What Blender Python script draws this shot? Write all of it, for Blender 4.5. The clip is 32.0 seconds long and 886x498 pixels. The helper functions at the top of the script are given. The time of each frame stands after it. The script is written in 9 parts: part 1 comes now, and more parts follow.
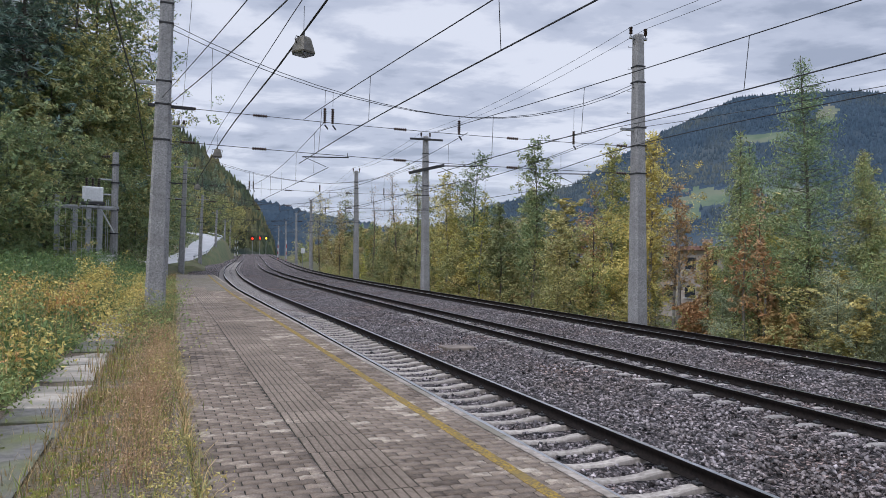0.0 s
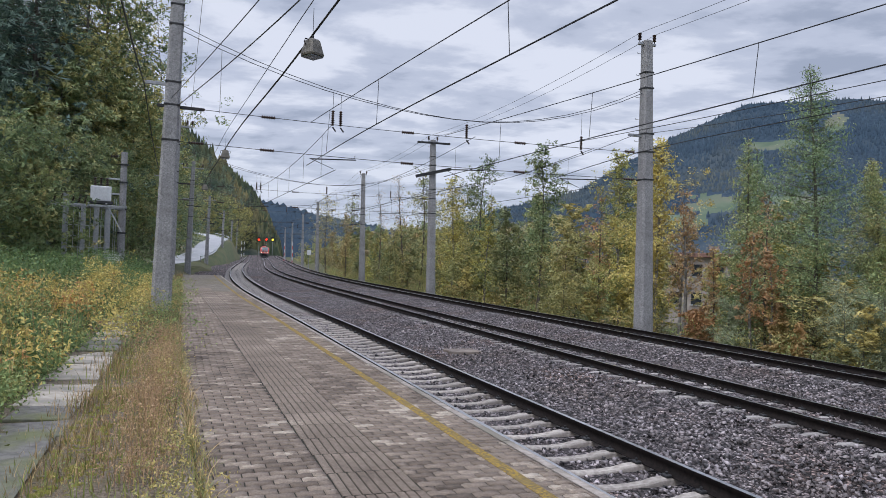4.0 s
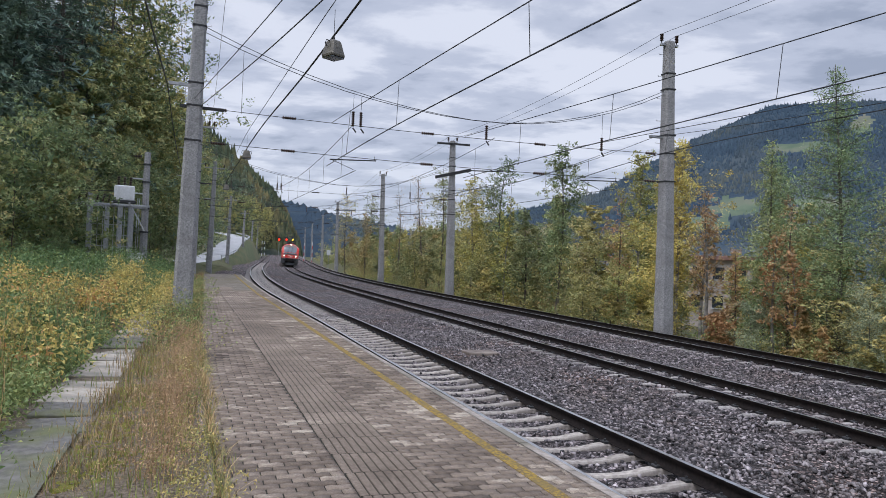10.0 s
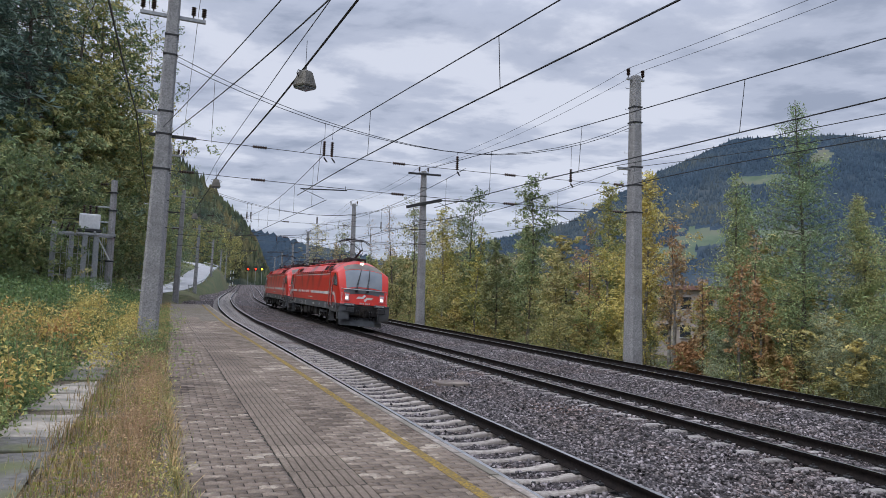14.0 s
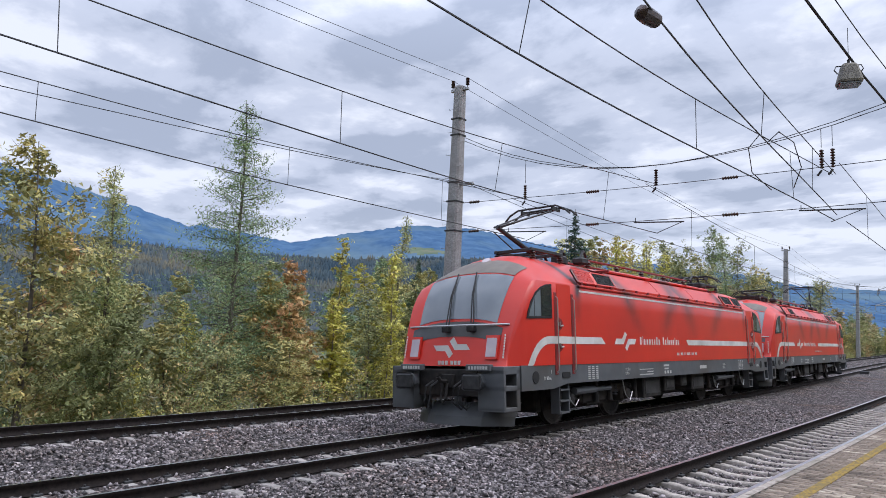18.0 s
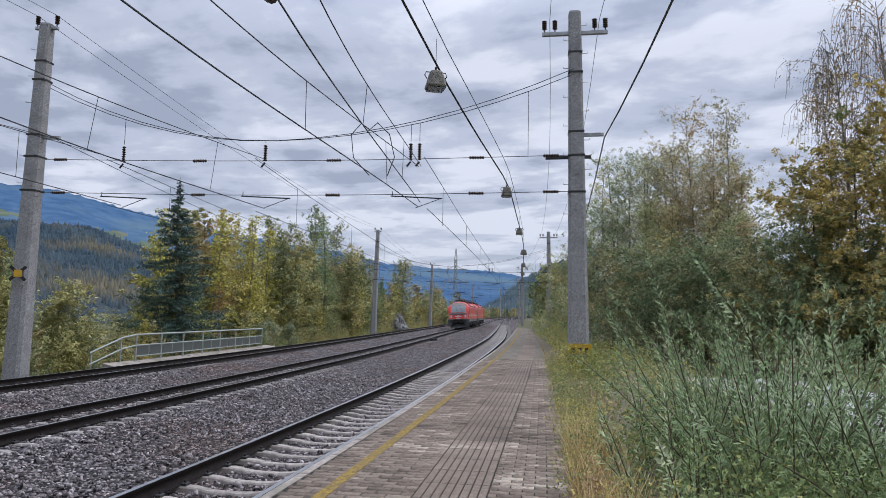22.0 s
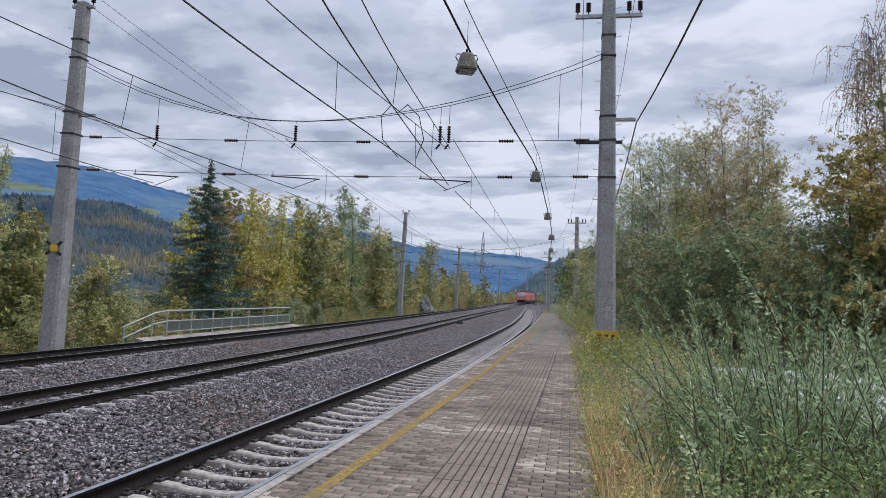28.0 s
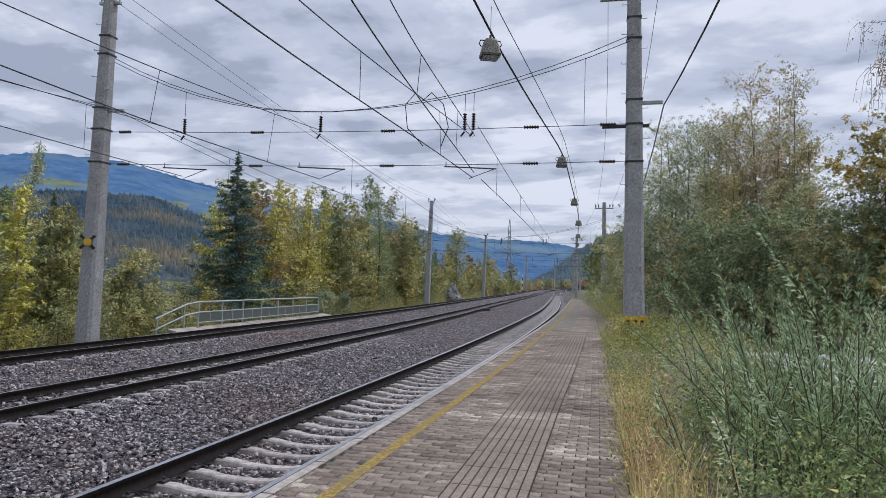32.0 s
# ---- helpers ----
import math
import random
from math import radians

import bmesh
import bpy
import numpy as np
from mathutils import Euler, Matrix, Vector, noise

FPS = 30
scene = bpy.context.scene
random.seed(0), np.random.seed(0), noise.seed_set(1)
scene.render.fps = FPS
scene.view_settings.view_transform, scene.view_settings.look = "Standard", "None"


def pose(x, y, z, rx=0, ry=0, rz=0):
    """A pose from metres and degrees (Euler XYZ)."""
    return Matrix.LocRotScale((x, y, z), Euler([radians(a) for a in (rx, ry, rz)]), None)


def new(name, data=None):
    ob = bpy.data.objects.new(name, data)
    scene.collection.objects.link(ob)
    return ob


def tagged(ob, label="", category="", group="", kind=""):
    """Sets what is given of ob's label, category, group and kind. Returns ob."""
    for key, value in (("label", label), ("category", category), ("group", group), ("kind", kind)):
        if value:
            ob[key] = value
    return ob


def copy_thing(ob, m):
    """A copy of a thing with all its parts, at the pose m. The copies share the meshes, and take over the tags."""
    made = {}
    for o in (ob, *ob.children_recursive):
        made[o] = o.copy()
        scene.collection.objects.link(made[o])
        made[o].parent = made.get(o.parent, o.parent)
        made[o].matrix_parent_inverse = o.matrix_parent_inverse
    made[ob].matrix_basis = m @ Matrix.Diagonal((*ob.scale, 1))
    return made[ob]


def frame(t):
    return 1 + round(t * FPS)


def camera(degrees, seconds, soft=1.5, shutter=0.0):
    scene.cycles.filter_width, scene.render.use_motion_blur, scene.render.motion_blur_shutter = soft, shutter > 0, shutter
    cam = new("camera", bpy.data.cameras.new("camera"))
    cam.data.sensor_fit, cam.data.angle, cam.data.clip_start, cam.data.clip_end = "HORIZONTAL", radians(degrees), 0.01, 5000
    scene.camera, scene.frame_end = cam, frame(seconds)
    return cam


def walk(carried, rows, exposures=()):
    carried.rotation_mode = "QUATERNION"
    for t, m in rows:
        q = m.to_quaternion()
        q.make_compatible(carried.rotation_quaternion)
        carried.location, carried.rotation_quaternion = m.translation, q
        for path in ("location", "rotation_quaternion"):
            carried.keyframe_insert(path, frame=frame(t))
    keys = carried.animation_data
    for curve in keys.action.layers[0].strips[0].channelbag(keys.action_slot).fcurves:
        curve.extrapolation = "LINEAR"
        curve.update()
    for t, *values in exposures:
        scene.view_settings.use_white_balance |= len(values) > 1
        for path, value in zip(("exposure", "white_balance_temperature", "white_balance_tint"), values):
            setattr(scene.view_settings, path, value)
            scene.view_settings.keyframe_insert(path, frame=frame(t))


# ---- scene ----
cam = camera(63.68, 32.0, soft=0.5)
PATH = [
    (0, -0.872, -0.027, 2.333, 90.66, -1.15, -0.17),
    (0.5, -0.872, -0.027, 2.333, 90.88, -1.30, -0.29),
    (1, -0.872, -0.027, 2.333, 91.00, -1.60, -0.13),
    (1.5, -0.872, -0.027, 2.333, 90.97, -1.69, 0.00),
    (2, -0.872, -0.027, 2.333, 91.03, -1.85, 0.03),
    (2.5, -0.872, -0.027, 2.333, 91.04, -1.86, 0.11),
    (3, -0.872, -0.027, 2.333, 91.03, -1.86, 0.08),
    (3.5, -0.872, -0.027, 2.333, 90.99, -1.88, 0.22),
    (5.5, -0.872, -0.027, 2.333, 90.83, -1.94, 0.36),
    (6, -0.872, -0.027, 2.333, 90.85, -2.00, 0.30),
    (6.5, -0.872, -0.027, 2.333, 90.76, -2.09, 0.23),
    (7, -0.872, -0.027, 2.333, 90.31, -2.18, 0.39),
    (7.5, -0.872, -0.027, 2.333, 89.62, -1.98, 0.29),
    (8, -0.872, -0.027, 2.333, 89.05, -1.95, -0.14),
    (8.5, -0.872, -0.027, 2.333, 88.84, -2.15, -0.36),
    (9, -0.872, -0.027, 2.333, 89.88, -2.12, 0.01),
    (9.5, -0.872, -0.027, 2.333, 90.80, -2.28, 1.23),
    (10, -0.872, -0.027, 2.333, 90.96, -2.33, 1.82),
    (10.5, -0.872, -0.027, 2.333, 91.22, -2.61, 1.57),
    (11, -0.872, -0.027, 2.333, 92.28, -2.64, 0.97),
    (11.5, -0.872, -0.027, 2.333, 93.11, -2.69, 0.04),
    (12, -0.872, -0.027, 2.333, 93.19, -2.93, -0.28),
    (12.5, -0.872, -0.027, 2.333, 93.17, -2.82, -0.37),
    (13, -0.872, -0.027, 2.333, 93.27, -2.40, -0.43),
    (13.5, -0.872, -0.027, 2.333, 93.38, -2.33, -0.52),
    (15.5, -0.872, -0.027, 2.333, 93.56, -2.33, -0.52),
    (16, -0.872, -0.027, 2.333, 93.61, -2.23, -0.45),
    (16.5, -0.848, -0.026, 2.326, 93.88, -1.80, -3.55),
    (16.6, -0.781, -0.024, 2.308, 94.44, -1.43, -6.02),
    (17, -0.307, -0.010, 2.175, 94.97, -0.03, -25.78),
    (17.3, -0.024, -0.001, 2.097, 95.65, 0.44, -51.49),
    (17.5, 0.000, 0.000, 2.090, 96.05, 0.29, -72.41),
    (17.8, 0.000, 0.000, 2.090, 96.78, -1.23, -103.49),
    (18.2, 0.000, 0.000, 2.090, 96.11, -2.21, -130.55),
    (18.5, 0.000, 0.000, 2.090, 96.23, -2.44, -137.45),
    (18.7, 0.000, 0.000, 2.090, 96.15, -2.27, -140.59),
    (19, 0.000, 0.000, 2.090, 96.01, -1.86, -144.38),
    (19.5, 0.000, 0.000, 2.090, 96.07, -1.38, -148.23),
    (20, 0.000, 0.000, 2.090, 96.02, -0.79, -150.92),
    (20.5, 0.000, 0.000, 2.090, 95.69, -0.67, -151.45),
    (21, 0.000, 0.000, 2.090, 95.43, -0.71, -151.31),
    (21.5, 0.000, 0.000, 2.090, 95.35, -0.96, -151.23),
    (22, 0.000, 0.000, 2.090, 95.31, -1.23, -150.71),
    (22.5, 0.000, 0.000, 2.090, 95.22, -1.39, -150.10),
    (23, 0.000, 0.000, 2.090, 95.13, -1.52, -150.22),
    (23.5, 0.000, 0.000, 2.090, 94.97, -1.74, -150.29),
    (24, 0.000, 0.000, 2.090, 94.85, -2.09, -150.30),
    (24.5, 0.000, 0.000, 2.090, 94.59, -2.32, -150.00),
    (25, 0.000, 0.000, 2.090, 94.44, -2.36, -149.76),
    (25.5, 0.000, 0.000, 2.090, 94.33, -2.54, -149.54),
    (27.5, 0.000, 0.000, 2.090, 93.98, -2.56, -148.86),
    (28, 0.000, 0.000, 2.090, 93.89, -2.55, -148.62),
    (28.5, 0.000, 0.000, 2.090, 93.80, -2.45, -148.34),
    (29, 0.000, 0.000, 2.090, 93.78, -2.51, -148.12),
    (29.5, 0.000, 0.000, 2.090, 93.76, -2.57, -147.82),
    (30, 0.000, 0.000, 2.090, 93.42, -2.59, -147.18),
    (30.5, 0.000, 0.000, 2.090, 93.07, -2.33, -146.56),
    (31, 0.000, 0.000, 2.090, 93.05, -1.84, -146.73),
    (31.5, 0.000, 0.000, 2.090, 93.02, -1.68, -146.63),
    (32, 0.000, 0.000, 2.090, 92.84, -1.76, -146.44),
]
EXPOSURE = [(0, 0.0), (10.6, 0.0), (11.4, -0.12), (13, -0.12), (16.2, -0.06), (16.9, -0.12), (17.3, 0.0), (17.6, 0.26), (18.3, 0.26), (19.0, 0.0), (20.0, 0.0), (32, 0.0)]
walk(cam, [(r[0], pose(*r[1:])) for r in PATH], EXPOSURE)

# ---- world and light: a high overcast with cloud structure, soft sun from behind the camera ----
def make_world():
    w = bpy.data.worlds.new("overcast_sky")
    scene.world = w
    w.use_nodes = True
    nt = w.node_tree
    nt.nodes.clear()
    N, L = nt.nodes.new, nt.links.new
    out, bg = N("ShaderNodeOutputWorld"), N("ShaderNodeBackground")
    sky = N("ShaderNodeTexSky")
    sky.sky_type, sky.sun_disc = "NISHITA", False
    sky.sun_elevation, sky.sun_rotation = radians(SUN_EL), radians(SUN_ROT)
    sky.air_density, sky.dust_density = 1.0, 1.5
    tc, sep = N("ShaderNodeTexCoord"), N("ShaderNodeSeparateXYZ")
    L(tc.outputs["Generated"], sep.inputs[0])
    zc = N("ShaderNodeMath"); zc.operation = "MAXIMUM"; zc.inputs[1].default_value = 0.0
    L(sep.outputs[2], zc.inputs[0])
    za = N("ShaderNodeMath"); za.operation = "ADD"; za.inputs[1].default_value = 0.09
    L(zc.outputs[0], za.inputs[0])
    com = N("ShaderNodeCombineXYZ")
    for i in (0, 1):
        d = N("ShaderNodeMath"); d.operation = "DIVIDE"
        L(sep.outputs[i], d.inputs[0]); L(za.outputs[0], d.inputs[1]); L(d.outputs[0], com.inputs[i])
    mp = N("ShaderNodeMapping")
    mp.inputs["Rotation"].default_value = (0, 0, radians(62))
    mp.inputs["Scale"].default_value = (0.8, 1.05, 1.0)
    L(com.outputs[0], mp.inputs[0])
    n1, n2 = N("ShaderNodeTexNoise"), N("ShaderNodeTexNoise")
    n1.inputs["Scale"].default_value, n1.inputs["Detail"].default_value, n1.inputs["Roughness"].default_value = 1.9, 9, 0.56
    n1.inputs["Distortion"].default_value = 0.15
    n2.inputs["Scale"].default_value, n2.inputs["Detail"].default_value, n2.inputs["Roughness"].default_value = 0.33, 4, 0.5
    L(mp.outputs[0], n1.inputs[0]); L(mp.outputs[0], n2.inputs[0])
    ad = N("ShaderNodeMath"); ad.operation = "MULTIPLY_ADD"; ad.inputs[1].default_value = 0.55
    L(n2.outputs[0], ad.inputs[0]); L(n1.outputs[0], ad.inputs[2])
    ramp = N("ShaderNodeValToRGB")
    ramp.color_ramp.interpolation = "EASE"
    ramp.color_ramp.elements[0].position, ramp.color_ramp.elements[0].color = 0.66, CLOUD_DARK
    ramp.color_ramp.elements[1].position, ramp.color_ramp.elements[1].color = 0.90, CLOUD_LIGHT
    e = ramp.color_ramp.elements.new(0.775); e.color = CLOUD_MID
    L(ad.outputs[0], ramp.inputs[0])
    # below the horizon and near it the cloud sheet thins into bright haze
    hz = N("ShaderNodeMapRange"); hz.inputs[1].default_value, hz.inputs[2].default_value = 0.02, 0.16
    L(sep.outputs[2], hz.inputs[0])
    mixh = N("ShaderNodeMixRGB"); mixh.inputs[1].default_value = CLOUD_HAZE
    hm = N("ShaderNodeMath"); hm.operation = "MULTIPLY_ADD"; hm.inputs[1].default_value, hm.inputs[2].default_value = 0.65, 0.35
    L(hz.outputs[0], hm.inputs[0]); L(hm.outputs[0], mixh.inputs[0]); L(ramp.outputs[0], mixh.inputs[2])
    sc = N("ShaderNodeMixRGB"); sc.blend_type = "MULTIPLY"; sc.inputs[0].default_value = 1.0
    sc.inputs[2].default_value = (0.09, 0.09, 0.09, 1)
    L(sky.outputs[0], sc.inputs[1])
    mix = N("ShaderNodeMixRGB"); mix.inputs[0].default_value = 0.93
    L(sc.outputs[0], mix.inputs[1]); L(mixh.outputs[0], mix.inputs[2])
    # an overcast sky grows brighter towards the zenith
    zg = N("ShaderNodeMapRange"); zg.inputs[1].default_value, zg.inputs[2].default_value = 0.35, 1.0
    zg.inputs[3].default_value, zg.inputs[4].default_value = 1.0, ZENITH
    L(sep.outputs[2], zg.inputs[0])
    vm = N("ShaderNodeVectorMath"); vm.operation = "SCALE"
    L(mix.outputs[0], vm.inputs[0]); L(zg.outputs[0], vm.inputs["Scale"])
    L(vm.outputs[0], bg.inputs[0])
    bg.inputs[1].default_value = SKY_STRENGTH
    L(bg.outputs[0], out.inputs[0])


SUN_EL, SUN_ROT = 58.0, 225.0
CLOUD_DARK, CLOUD_MID, CLOUD_LIGHT, CLOUD_HAZE = (0.375, 0.43, 0.57, 1), (0.54, 0.595, 0.75, 1), (0.77, 0.815, 0.955, 1), (0.62, 0.685, 0.825, 1)
SKY_STRENGTH = 0.98
ZENITH = 2.5
make_world()
sun = new("sun", bpy.data.lights.new("sun", "SUN"))
sun.data.energy, sun.data.angle, sun.data.color = 1.6, radians(45), (0.97, 0.97, 1.0)
sun.rotation_euler = Euler((radians(90 - SUN_EL), 0, radians(-SUN_ROT + 180)))


# ---- materials ----
def mat(name, a, b, scale=4.0, rough=0.8, metal=0.0, bump=0.0, bscale=None, c=None, cscale=0.6, rand=0.0, island=False, detail=6.0, trans=0.0, coords="Object", spec=0.4, lo=0.35, hi=0.65):
    """Two colours mixed by fine noise, a third in larger stains, relief from noise; rand: brightness change from object to object or island to island."""
    m = bpy.data.materials.new(name)
    m.use_nodes = True
    nt = m.node_tree
    N, L = nt.nodes.new, nt.links.new
    p = nt.nodes["Principled BSDF"]
    tc = N("ShaderNodeTexCoord")
    n1 = N("ShaderNodeTexNoise")
    n1.inputs["Scale"].default_value, n1.inputs["Detail"].default_value = scale, detail
    L(tc.outputs[coords], n1.inputs[0])
    r = N("ShaderNodeMapRange"); r.inputs[1].default_value, r.inputs[2].default_value = lo, hi
    L(n1.outputs[0], r.inputs[0])
    mx = N("ShaderNodeMixRGB"); mx.inputs[1].default_value, mx.inputs[2].default_value = (*a, 1), (*b, 1)
    L(r.outputs[0], mx.inputs[0])
    last = mx
    if c:
        n2 = N("ShaderNodeTexNoise"); n2.inputs["Scale"].default_value, n2.inputs["Detail"].default_value = cscale, 5
        L(tc.outputs[coords], n2.inputs[0])
        r2 = N("ShaderNodeMapRange"); r2.inputs[1].default_value, r2.inputs[2].default_value = 0.48, 0.68
        L(n2.outputs[0], r2.inputs[0])
        m2 = N("ShaderNodeMixRGB"); m2.inputs[2].default_value = (*c, 1)
        L(r2.outputs[0], m2.inputs[0]); L(last.outputs[0], m2.inputs[1])
        last = m2
    if rand:
        if island:
            g = N("ShaderNodeNewGeometry"); src = g.outputs["Random Per Island"]
        else:
            g = N("ShaderNodeObjectInfo"); src = g.outputs["Random"]
        rr = N("ShaderNodeMapRange"); rr.inputs[3].default_value, rr.inputs[4].default_value = 1 - rand, 1 + rand
        L(src, rr.inputs[0])
        hv = N("ShaderNodeHueSaturation")
        L(rr.outputs[0], hv.inputs["Value"]); L(last.outputs[0], hv.inputs["Color"])
        last = hv
    L(last.outputs[0], p.inputs["Base Color"])
    p.inputs["Roughness"].default_value, p.inputs["Metallic"].default_value = rough, metal
    p.inputs["Specular IOR Level"].default_value = spec
    if bump:
        nb = N("ShaderNodeTexNoise"); nb.inputs["Scale"].default_value, nb.inputs["Detail"].default_value = bscale or scale * 4, 6
        L(tc.outputs[coords], nb.inputs[0])
        bp = N("ShaderNodeBump"); bp.inputs["Strength"].default_value, bp.inputs["Distance"].default_value = bump, 0.02
        L(nb.outputs[0], bp.inputs["Height"]); L(bp.outputs[0], p.inputs["Normal"])
    if trans:
        p.inputs["Transmission Weight"].default_value = 0
        tr = N("ShaderNodeBsdfTranslucent"); ms = N("ShaderNodeMixShader"); ms.inputs[0].default_value = trans
        L(last.outputs[0], tr.inputs[0]); L(p.outputs[0], ms.inputs[1]); L(tr.outputs[0], ms.inputs[2])
        L(ms.outputs[0], nt.nodes["Material Output"].inputs[0])
    return m


LEAF_LIGHT = 2.65


def leafmat(name, cols, trans=0.2):
    """Leaves in several colours, picked leaf by leaf."""
    m = bpy.data.materials.new(name)
    m.use_nodes = True
    nt = m.node_tree
    N, L = nt.nodes.new, nt.links.new
    p = nt.nodes["Principled BSDF"]
    g = N("ShaderNodeNewGeometry")
    ramp = N("ShaderNodeValToRGB")
    ramp.color_ramp.interpolation = "LINEAR"
    # autumn tint: a little greyer and redder than the plain leaf colours
    cols = [tuple(min(0.6, (0.93 * v + 0.07 * sum(q) / 3) * k * LEAF_LIGHT) for v, k in zip(q, (1.05, 0.98, 1.0))) for q in cols]
    k = len(cols)
    ramp.color_ramp.elements[0].color, ramp.color_ramp.elements[1].color = (*cols[0], 1), (*cols[-1], 1)
    for i in range(1, k - 1):
        e = ramp.color_ramp.elements.new(i / (k - 1)); e.color = (*cols[i], 1)
    # patches of the crown lean to one colour, single leaves vary inside that
    tc = N("ShaderNodeTexCoord"); n = N("ShaderNodeTexNoise"); n.inputs["Scale"].default_value, n.inputs["Detail"].default_value = 0.55, 3
    L(tc.outputs["Object"], n.inputs[0])
    oi = N("ShaderNodeObjectInfo")
    a = N("ShaderNodeMath"); a.operation = "MULTIPLY_ADD"; a.inputs[1].default_value, a.inputs[2].default_value = 1.5, -0.86
    L(n.outputs[0], a.inputs[0])
    b = N("ShaderNodeMath"); b.operation = "MULTIPLY_ADD"; b.inputs[1].default_value = 0.42
    L(g.outputs["Random Per Island"], b.inputs[0]); L(a.outputs[0], b.inputs[2])
    c = N("ShaderNodeMath"); c.operation = "MULTIPLY_ADD"; c.inputs[1].default_value = 0.65
    L(oi.outputs["Random"], c.inputs[0]); L(b.outputs[0], c.inputs[2])
    L(c.outputs[0], ramp.inputs[0])
    # light and dark leaves side by side
    wn = N("ShaderNodeTexWhiteNoise"); wn.noise_dimensions = "1D"
    L(g.outputs["Random Per Island"], wn.inputs["W"])
    vr = N("ShaderNodeMapRange"); vr.inputs[3].default_value, vr.inputs[4].default_value = 0.62, 1.4
    L(wn.outputs["Value"], vr.inputs[0])
    hv = N("ShaderNodeHueSaturation")
    L(vr.outputs[0], hv.inputs["Value"]); L(ramp.outputs[0], hv.inputs["Color"])
    L(hv.outputs[0], p.inputs["Base Color"])
    p.inputs["Roughness"].default_value, p.inputs["Specular IOR Level"].default_value = 0.6, 0.25
    tr = N("ShaderNodeBsdfTranslucent"); ms = N("ShaderNodeMixShader"); ms.inputs[0].default_value = trans
    L(hv.outputs[0], tr.inputs[0]); L(p.outputs[0], ms.inputs[1]); L(tr.outputs[0], ms.inputs[2])
    L(ms.outputs[0], nt.nodes["Material Output"].inputs[0])
    return m


def plain(name, col, rough=0.5, metal=0.0, emit=0.0):
    m = mat(name, col, tuple(v * 0.85 for v in col), 9, rough, metal)
    if emit:
        p = m.node_tree.nodes["Principled BSDF"]
        p.inputs["Emission Color"].default_value, p.inputs["Emission Strength"].default_value = (*col, 1), emit
    return m


def ballast_mat(name):
    """Crushed stone: cells of different grey with dark gaps between them, rusty patches by the rails."""
    m = mat(name, (0.7, 0.66, 0.66), (1.0, 1.0, 1.0), 1.4, 0.88, c=(0.80, 0.62, 0.52), cscale=0.35)
    nt = m.node_tree
    N, L = nt.nodes.new, nt.links.new
    p = nt.nodes["Principled BSDF"]
    tint = p.inputs["Base Color"].links[0].from_socket
    g = N("ShaderNodeNewGeometry")
    vo, ve = N("ShaderNodeTexVoronoi"), N("ShaderNodeTexVoronoi")
    ve.feature = "DISTANCE_TO_EDGE"
    for q in (vo, ve):
        q.inputs["Scale"].default_value = 19.0
        L(g.outputs["Position"], q.inputs["Vector"])
    sep = N("ShaderNodeSeparateColor"); L(vo.outputs["Color"], sep.inputs[0])
    ramp = N("ShaderNodeValToRGB")
    ce = ramp.color_ramp.elements
    ce[0].position, ce[0].color = 0.0, (0.014, 0.012, 0.013, 1)
    ce[1].position, ce[1].color = 1.0, (0.54, 0.475, 0.475, 1)
    e = ce.new(0.62); e.color = (0.155, 0.135, 0.137, 1)
    L(sep.outputs[0], ramp.inputs[0])
    gap = N("ShaderNodeMapRange"); gap.inputs[2].default_value, gap.inputs[3].default_value = 0.2, 0.3
    L(ve.outputs["Distance"], gap.inputs[0])
    mx, mg = N("ShaderNodeMixRGB"), N("ShaderNodeMixRGB")
    mx.blend_type = mg.blend_type = "MULTIPLY"
    mx.inputs[0].default_value = mg.inputs[0].default_value = 1.0
    L(ramp.outputs[0], mx.inputs[1]); L(tint, mx.inputs[2])
    L(mx.outputs[0], mg.inputs[1]); L(gap.outputs[0], mg.inputs[2])
    dr, dm, dg = N("ShaderNodeTexNoise"), N("ShaderNodeMapRange"), N("ShaderNodeMixRGB")
    dr.inputs["Scale"].default_value, dr.inputs["Detail"].default_value = 5.0, 4
    L(g.outputs["Position"], dr.inputs["Vector"]); L(dr.outputs[0], dm.inputs[0])
    dm.inputs[1].default_value, dm.inputs[2].default_value, dm.inputs[3].default_value, dm.inputs[4].default_value = 0.32, 0.68, 0.42, 1.8
    dg.blend_type = "MULTIPLY"; dg.inputs[0].default_value = 1.0
    L(mg.outputs[0], dg.inputs[1]); L(dm.outputs[0], dg.inputs[2]); L(dg.outputs[0], p.inputs["Base Color"])
    bp = N("ShaderNodeBump"); bp.inputs["Strength"].default_value, bp.inputs["Distance"].default_value = 0.9, 0.04
    ad = N("ShaderNodeMath"); ad.operation = "MULTIPLY_ADD"; ad.inputs[1].default_value = 1.2
    L(gap.outputs[0], ad.inputs[0]); L(sep.outputs[1], ad.inputs[2])
    L(ad.outputs[0], bp.inputs["Height"]); L(bp.outputs[0], p.inputs["Normal"])
    return m


